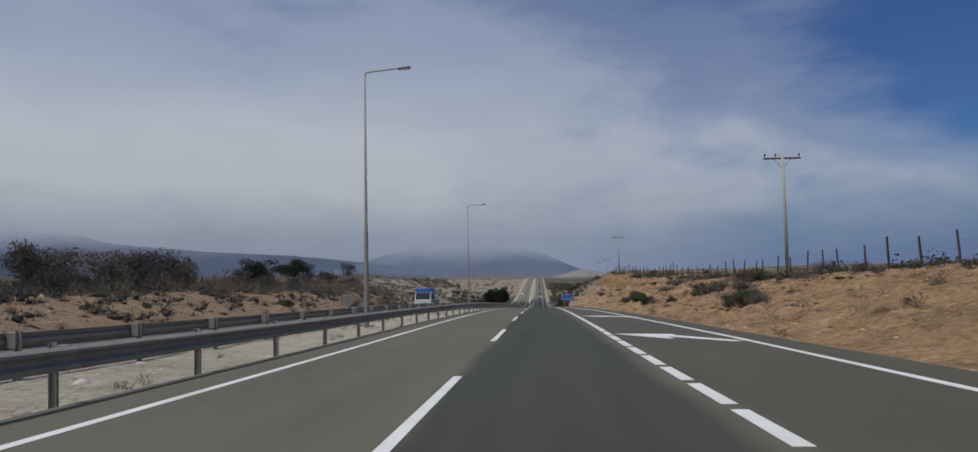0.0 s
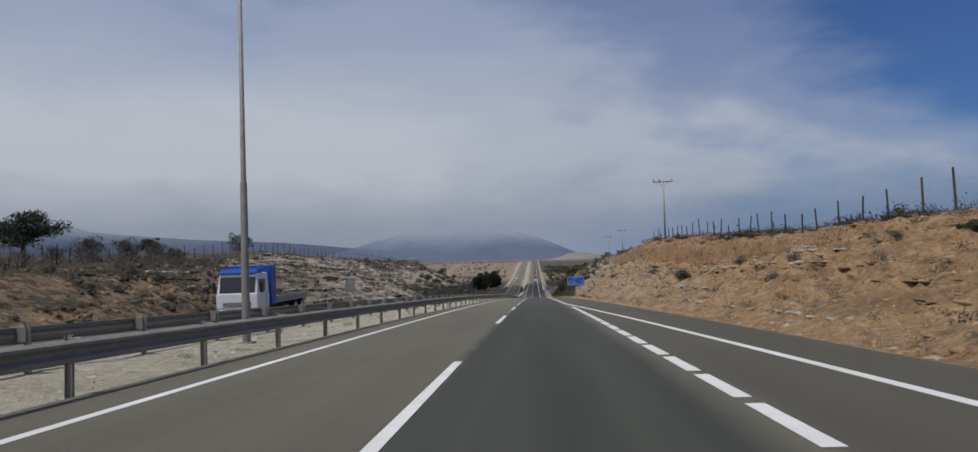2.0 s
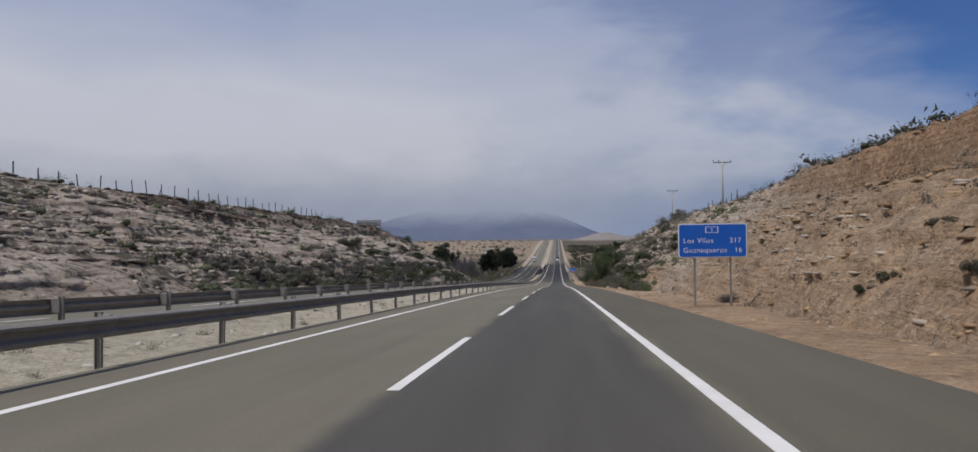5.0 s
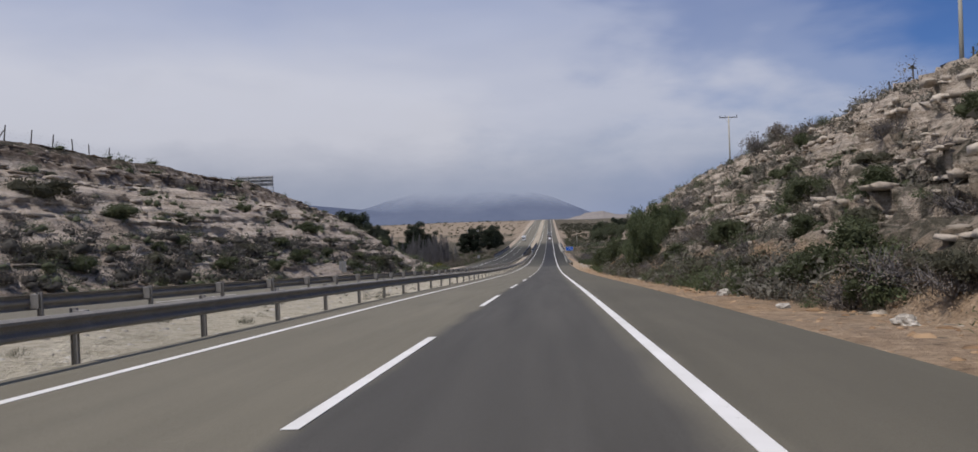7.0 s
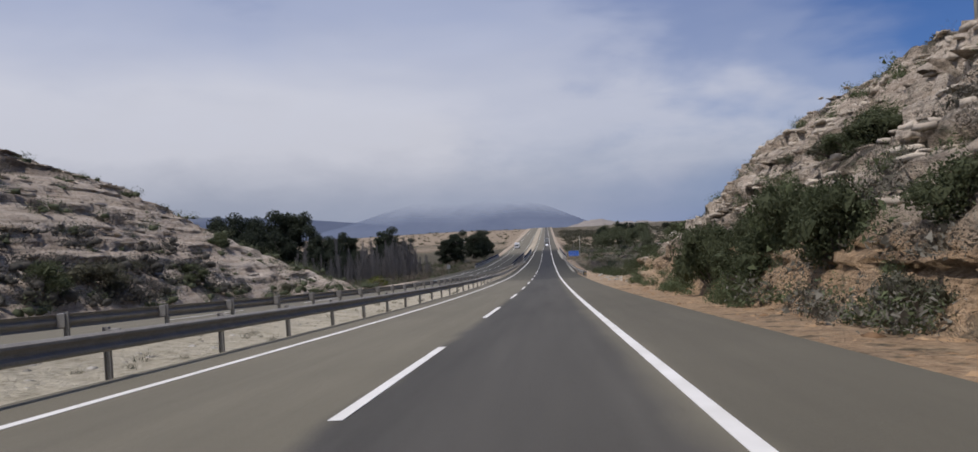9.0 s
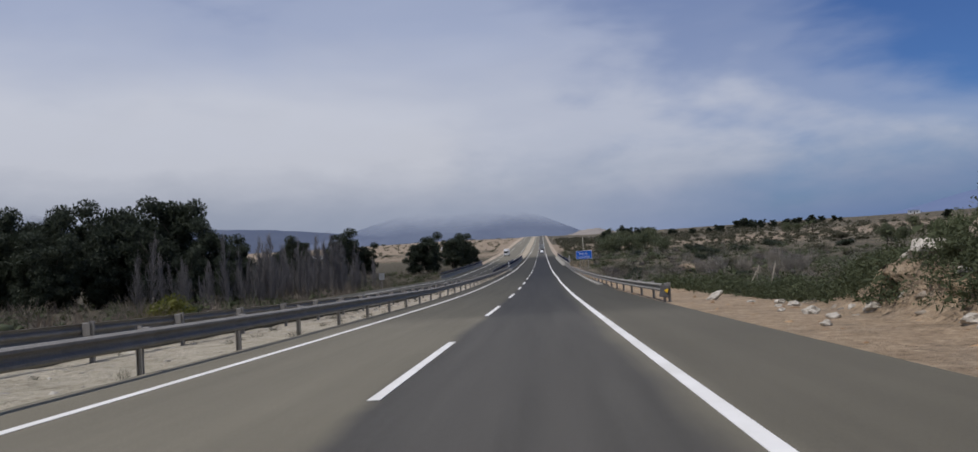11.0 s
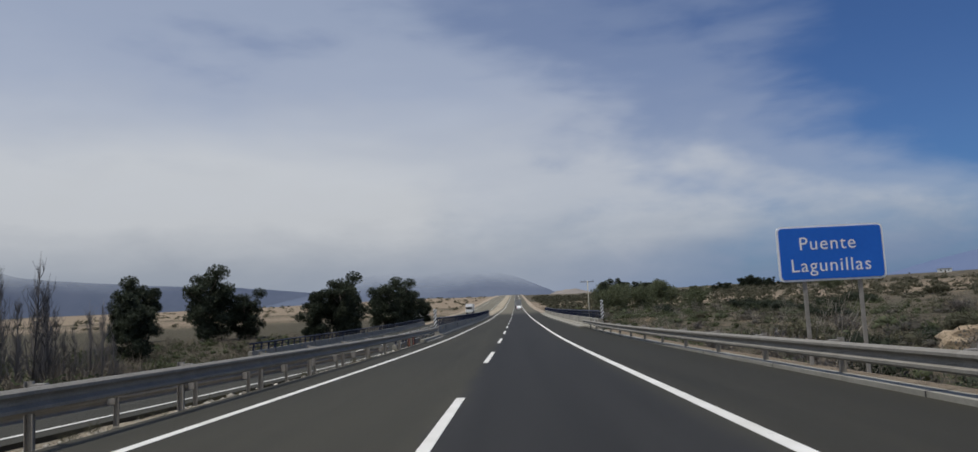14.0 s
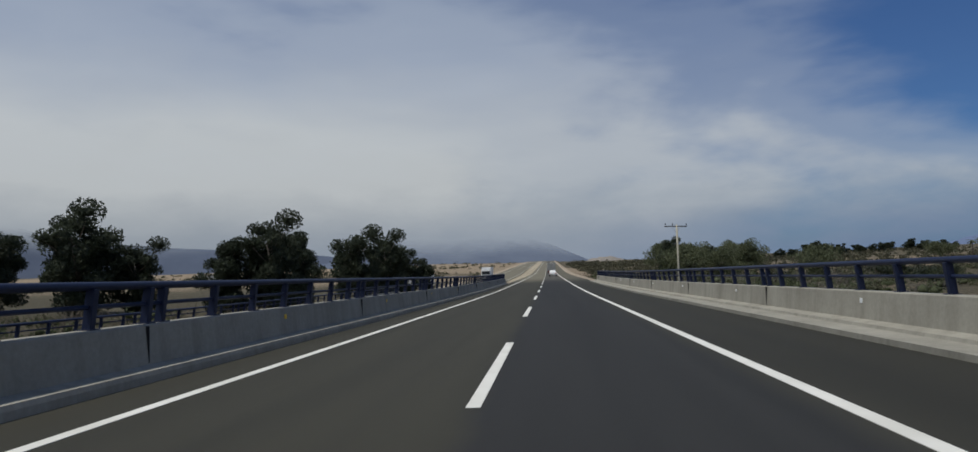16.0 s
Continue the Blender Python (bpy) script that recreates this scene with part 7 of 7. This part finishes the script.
scrub_field("foot_thicket", x, y, rs.uniform(0.6, 1.5, n), 0.8, 190, 0.07, M_GREYLEAF, "dusty dark thicket at the foot of the opposite cutting", 54)
# right-hand bank
x, y = on_right(1500, 15, 345, 1.0)
scrub_field("bank_tufts", x, y, rs.uniform(0.12, 0.42, 1500), 0.8, 36, 0.17, M_DRY, "dry tufts on the bank", 39, True)
y = rs.uniform(10, 345, 420)
x = table(y, RIGHT_X) + rs.uniform(-1.5, 6, 420)
scrub_field("crest_brush", x, y, rs.uniform(0.35, 0.9, 420), 0.7, 44, 0.17, M_OLIVE, "low brush along the top of the bank", 40)
x, y = on_right(330, 214, 345, 2.0)
scrub_field("cliff_scrub", x, y, rs.uniform(0.4, 1.0, 330), 0.9, 480, 0.05, M_BIGLEAF, "grey-green scrub at the foot of the rock cutting", 44, heart=False, fill=100)
x, y = on_right(750, 15, 215, 0.6)
scrub_field("bank_scrub", x, y, rs.uniform(0.1, 0.42, 750), 0.8, 70, 0.12, M_GREYLEAF, "small grey scrub on the earth bank", 45, heart=False)
y = rs.uniform(8, 240, 650)
x = table(y, RIGHT_X) + rs.uniform(-1.6, 4.0, 650)
scrub_field("fence_scrub", x, y, rs.uniform(0.25, 0.7, 650), 0.8, 120, 0.075, M_GREYLEAF, "dusty grey scrub along the fence", 46, heart=False)
x, y = on_right(300, 236, 305, 1.7)
scrub_field("cutting_thicket", x, y, rs.uniform(0.55, 1.15, 300), 0.9, 480, 0.048, M_THICKET, "dusty brown-grey thicket at the foot of the rock cutting", 48, heart=False, fill=100)
n = 900
y = rs.uniform(345, 394, n)
x = toe_right(y) + 0.5 + 11 * rs.rand(n) ** 1.4
scrub_field("verge_thicket", x, y, rs.uniform(0.3, 1.0, n), 0.9, 150, 0.075, M_GREEN, "low green thicket beyond the sandy verge", 49, heart=False, fill=30)
x, y = on_right(300, 222, 345, 1.1)
scrub_field("cliff_brush", x, y, rs.uniform(0.35, 0.9, 300), 0.8, 110, 0.09, M_DRY, "dry brush on the rock cutting", 41, True)
y = -5 + 485 * rs.rand(420) ** 0.8
x = rs.uniform(-8.4, -4.95, 420)
scrub_field("median_tufts", x, y, rs.uniform(0.06, 0.26, 420), 0.6, 40, 0.2, M_OLIVE, "small weeds on the median strip", 42, True)
# dots of brush on the far sandy slope
n = 500
y = 720 + 700 * rs.rand(n)
x = -30 - 330 * rs.rand(n)
scrub_field("slope_brush", x, y, rs.uniform(0.8, 2.4, n), 0.7, 26, 0.3, M_OLIVE, "scattered brush on the far sandy slope", 43)


# ---- billboard frame on the hill ----
def billboard(x, y):
    """Seen from behind: white rails on grey uprights with raking stays."""
    z = gz(x, y)
    ob = thing("billboard_frame", x, y, z - 0.05, "white and grey steel frame of a roadside billboard", "billboard")
    for k in range(7):
        part("upright", boxes(((-3.0 + k - 0.055, -0.06, -0.5), (-3.0 + k + 0.055, 0.06, 2.9))), M_SIGNBACK, ob)
    for h in (0.55, 1.15, 1.75, 2.3, 2.76):
        part("rail", boxes(((-3.1, -0.16, h), (3.1, -0.064, h + 0.15))), M_RAILWHITE, ob)
    for k in range(4):
        v, f = tube_data([(-3.0 + k * 2, -0.1, 2.6), (-3.0 + k * 2, -1.5, -0.5)], [0.05, 0.05], 5)
        place("stay", mesh_of("stay", v, f, M_SIGNBACK), ob)
    for k in range(3):
        v, f = tube_data([(-3.0 + k * 2, -0.02, 0.6), (-1.0 + k * 2, -0.02, 2.7)], [0.04, 0.04], 5)
        place("brace", mesh_of("brace", v, f, M_SIGNBACK), ob)
    for k in range(6):
        part("panel", boxes(((-2.99 + k, 0.065, 1.2), (-2.03 + k, 0.09, 2.85))), M_SIGNBACK, ob)
    return ob


billboard(-44.25, 329.5)


# ---- vehicles ----
M_TYRE = surface("tyre_rubber", two_tone((0.015, 0.015, 0.015), (0.035, 0.034, 0.033), 4, 30), 0.85)
M_GLASS = surface("dark_window_glass", two_tone((0.02, 0.025, 0.03), (0.04, 0.045, 0.05), 1, 5), 0.08, spec=0.6)
M_CAB_W = surface("white_cab_paint", two_tone((0.68, 0.69, 0.70), (0.78, 0.79, 0.80), 1, 15), 0.35)
M_CAB_B = surface("blue_cab_paint", two_tone((0.012, 0.06, 0.30), (0.02, 0.085, 0.40), 1, 15), 0.35)
M_TAIL = surface("red_lamp", two_tone((0.35, 0.01, 0.01), (0.5, 0.02, 0.015), 5, 20), 0.3)
M_CHROME = surface("bright_rim", two_tone((0.35, 0.35, 0.36), (0.55, 0.55, 0.56), 5, 30), 0.35, 0.8)


def wheel(parent, x, y, r, w):
    bm = bmesh.new()
    bmesh.ops.create_cone(bm, cap_ends=True, segments=20, radius1=r, radius2=r, depth=w)
    bmesh.ops.bevel(bm, geom=[e for e in bm.edges if len(e.link_faces) == 2 and any(len(f.verts) > 4 for f in e.link_faces)], offset=w * 0.15, segments=2, affect="EDGES")
    ob = part("wheel", bm, M_TYRE, parent)
    ob.matrix_basis = pose(x, y, r, 0, 90, 0)
    bm = bmesh.new()
    bmesh.ops.create_cone(bm, cap_ends=True, segments=16, radius1=r * 0.6, radius2=r * 0.55, depth=w * 1.04)
    part("rim", bm, M_CHROME, ob)


def flatbed_truck(x, y, rz, off):
    ob = thing("flatbed_truck", x, y, float(zr(y)) + off, "flatbed truck with a white and blue cab on the opposite carriageway", "truck", rz=rz)
    bm = bmesh.new()
    box(bm, (-1.2, 5.1, 0.85), (1.2, 6.95, 1.75), 0.1)
    part("lower_cab", bm, M_CAB_W, ob, "white lower cab")
    bm = bmesh.new()
    box(bm, (-1.18, 5.1, 1.70), (1.18, 6.88, 2.85), 0.12)
    for v in bm.verts:
        if v.co.z > 2.3:
            v.co.x *= 0.94
            v.co.y -= 0.16 if v.co.y > 6 else 0.0
    part("upper_cab", bm, M_CAB_W, ob, "white upper cab")
    bm = boxes(((-1.02, 6.84, 1.74), (1.02, 6.90, 2.62)), bevel=0.02)
    for v in bm.verts:
        v.co.y -= max(0.0, v.co.z - 1.9) * 0.17
    part("windscreen", bm, M_GLASS, ob)
    for s in (-1, 1):
        part("wiper", boxes(((s * 0.5 - 0.35, 6.895, 1.78), (s * 0.5 + 0.35, 6.925, 1.81))), M_BLACK, ob)
        part("side_window", boxes(((s * 1.165 - 0.025, 5.75, 1.80), (s * 1.165 + 0.025, 6.6, 2.5)), bevel=0.008), M_GLASS, ob)
        part("door_seam", boxes(((s * 1.2 - 0.006, 5.62, 0.95), (s * 1.2 + 0.006, 5.65, 1.72))), M_BLACK, ob)
        part("mirror", boxes(((s * 1.36 - 0.09, 6.7, 1.75), (s * 1.36 + 0.09, 6.8, 2.35)), bevel=0.02), M_BLACK, ob)
        part("headlight", boxes(((s * 0.9 - 0.2, 7.0, 0.62), (s * 0.9 + 0.2, 7.06, 0.82)), bevel=0.02), M_WHITE, ob)
        part("roof_lamp", boxes(((s * 0.5 - 0.09, 6.45, 2.84), (s * 0.5 + 0.09, 6.6, 2.98)), bevel=0.03), M_WHITE, ob)
    bm = boxes(((-1.08, 5.9, 2.80), (1.08, 6.86, 3.12)), bevel=0.06)
    for v in bm.verts:
        v.co.y -= 0.35 if v.co.z > 2.95 and v.co.y > 6.3 else 0.0
    part("roof_visor", bm, M_CAB_B, ob, "blue roof visor")
    part("bumper", boxes(((-1.22, 6.8, 0.38), (1.22, 7.05, 0.86)), bevel=0.05), M_SIGNBACK, ob, "grey bumper")
    part("grille", boxes(((-0.8, 6.945, 0.98), (0.8, 6.975, 1.22)), bevel=0.01), M_BLACK, ob)
    for k in range(3):
        part("grille_bar", boxes(((-0.78, 6.97, 1.02 + 0.07 * k), (0.78, 6.985, 1.04 + 0.07 * k))), M_CAB_W, ob)
    part("sleeper_box", boxes(((-1.25, 4.15, 0.95), (1.25, 4.95, 3.25)), bevel=0.04), M_CAB_B, ob, "bright blue box behind the cab")
    for h in (1.5, 2.1, 2.7):
        part("box_rib", boxes(((-1.262, 4.2, h), (1.262, 4.9, h + 0.05))), M_CAB_B, ob)
    part("flatbed", boxes(((-1.22, -2.0, 1.0), (1.22, 4.1, 1.16)), ((-1.22, -2.0, 1.165), (-1.17, 4.1, 1.4)), ((1.17, -2.0, 1.165), (1.22, 4.1, 1.4)), bevel=0.01), M_SIGNBACK, ob)
    part("chassis", boxes(((-0.45, -1.9, 0.6), (-0.33, 6.5, 0.98)), ((0.33, -1.9, 0.6), (0.45, 6.5, 0.98))), M_BLACK, ob)
    for wy in (-0.9, 0.4, 5.9):
        for s in (-1, 1):
            wheel(ob, s * 1.0, wy, 0.5, 0.34)
    return ob


def saloon(x, y, rz, off, label):
    ob = thing("car", x, y, float(zr(y)) + off, label, "car", rz=rz)
    bm = bmesh.new()
    box(bm, (-0.85, -2.1, 0.28), (0.85, 2.1, 0.88), 0.16)
    part("body", bm, M_CAB_W, ob)
    bm = bmesh.new()
    box(bm, (-0.74, -1.5, 0.84), (0.74, 0.95, 1.45), 0.08)
    for v in bm.verts:
        if v.co.z > 1.2:
            v.co.x *= 0.82
            v.co.y = v.co.y * 0.72 - 0.05
    part("cabin", bm, M_CAB_W, ob)
    part("rear_window", boxes(((-0.58, -1.43, 0.98), (0.58, -1.38, 1.3)), bevel=0.01), M_GLASS, ob).matrix_basis = pose(0, 0.08, 0, -22, 0, 0) @ pose(0, 0.12, -0.35)
    part("windscreen", boxes(((-0.6, 0.86, 0.95), (0.6, 0.9, 1.35)), bevel=0.01), M_GLASS, ob)
    for s in (-1, 1):
        part("tail_light", boxes(((s * 0.68 - 0.13, -2.13, 0.6), (s * 0.68 + 0.13, -2.07, 0.78)), bevel=0.02), M_TAIL, ob)
        part("side_window", boxes(((s * 0.7 - 0.02, -0.9, 0.95), (s * 0.7 + 0.02, 0.6, 1.3)), bevel=0.01), M_GLASS, ob)
        for wy in (-1.3, 1.3):
            wheel(ob, s * 0.76, wy, 0.3, 0.19)
    part("rear_bumper", boxes(((-0.84, -2.17, 0.3), (0.84, -2.05, 0.52)), bevel=0.04), M_SIGNBACK, ob)
    return ob


def box_truck(x, y, rz, off, mat, label):
    ob = thing("box_truck", x, y, float(zr(y)) + off, label, "truck", rz=rz)
    bm = bmesh.new()
    box(bm, (-1.15, 4.4, 0.5), (1.15, 6.2, 2.7), 0.14)
    part("cab", bm, M_CAB_W, ob)
    part("windscreen", boxes(((-1.0, 6.17, 1.5), (1.0, 6.23, 2.3)), bevel=0.02), M_GLASS, ob)
    part("cargo_box", boxes(((-1.22, -3.0, 0.95), (1.22, 4.2, 3.3)), bevel=0.03), mat, ob)
    part("rear_door", boxes(((-1.1, -3.03, 1.1), (-0.02, -2.99, 3.15)), ((0.02, -3.03, 1.1), (1.1, -2.99, 3.15)), bevel=0.01), M_SIGNBACK, ob)
    part("chassis", boxes(((-0.5, -2.9, 0.55), (0.5, 5.8, 0.92))), M_BLACK, ob)
    for s in (-1, 1):
        part("tail_light", boxes(((s * 0.95 - 0.14, -3.06, 0.72), (s * 0.95 + 0.14, -2.98, 0.88)), bevel=0.01), M_TAIL, ob)
        for wy in (-1.6, -0.4, 5.2):
            wheel(ob, s * 0.98, wy, 0.48, 0.32)
    return ob


flatbed_truck(-15.3, 105, 180, 0.0)
saloon(1.8, 672, 0, 0.0, "white saloon car driving ahead on the highway")
box_truck(1.8, 730, 0, 0.0, M_SIGNBACK, "grey box truck driving ahead on the highway")
box_truck(-14.8, 690, 180, -0.65, M_CAB_W, "white box truck coming along the opposite carriageway")


# ---- small things by the bridge ----
def low_house(x, y, w, d, h, rz, label):
    z = gz(x, y)
    ob = thing("house", x, y, z - 0.3, label, "house", rz=rz)
    part("wall", boxes(((-w / 2, -d / 2, 0), (w / 2, d / 2, h))), M_RAILWHITE, ob)
    bm = boxes(((-w / 2 - 0.3, -d / 2 - 0.3, h), (w / 2 + 0.3, d / 2 + 0.3, h + 0.25)))
    part("roof", bm, M_SIGNBACK, ob)
    for fx in (-0.3, 0.25):
        part("window", boxes(((w * fx - 0.6, -d / 2 - 0.03, h * 0.4), (w * fx + 0.6, -d / 2 + 0.02, h * 0.75))), M_GLASS, ob)
    part("door", boxes(((-0.45, -d / 2 - 0.03, 0), (0.45, -d / 2 + 0.02, 2.0))), M_TIMBER, ob)


low_house(-34, 700, 7, 5, 4.2, 10, "white flat-roofed house near the far end of the bridge")
low_house(-70, 900, 10, 5, 3.0, 0, "low white house on the sandy slope")
low_house(330, 1010, 9, 5, 2.8, -20, "white farm building on the far slope")
low_house(-150, 820, 12, 6, 3.5, 12, "low white farm building on the plain")


def barrier_net(x, y):
    ob = thing("barrier_net", x, y, gz(x, y), "red-orange barrier netting on short stakes", "barrier")
    for k in range(4):
        part("stake", boxes(((-0.03, k * 1.0 - 0.03, -0.2), (0.03, k * 1.0 + 0.03, 0.75))), M_TIMBER, ob)
    for k in range(6):
        part("strip", boxes(((-0.045, 0.0, 0.1 + k * 0.1), (-0.033, 3.0, 0.16 + k * 0.1))), M_ORANGE, ob)


barrier_net(-6.2, 487.0)


M_DRYWOOD = surface("bleached_wood", two_tone((0.30, 0.26, 0.20), (0.46, 0.41, 0.33), 3, 30), 0.9, bump=0.4, bump_scale=30)


def old_stake(x, y, h, lean):
    """A weathered fence stake, tapered and leaning."""
    ob = thing("fence_stake", x, y, gz(x, y), "bleached wooden fence stake leaning among the bushes", "stake", "old stakes in the scrub")
    bm = bmesh.new()
    bmesh.ops.create_cone(bm, cap_ends=True, segments=7, radius1=0.055, radius2=0.035, depth=h + 0.3)
    part("shaft", bm, M_DRYWOOD, ob).matrix_basis = pose(0, 0, h / 2 - 0.1, 0, lean, 0)


for x, y, top, lean in ((12.2, 381.0, -18.85, 24), (12.45, 381.1, -18.58, 14), (13.15, 381.0, -18.5, 15)):
    old_stake(x, y, top - gz(x, y), lean)
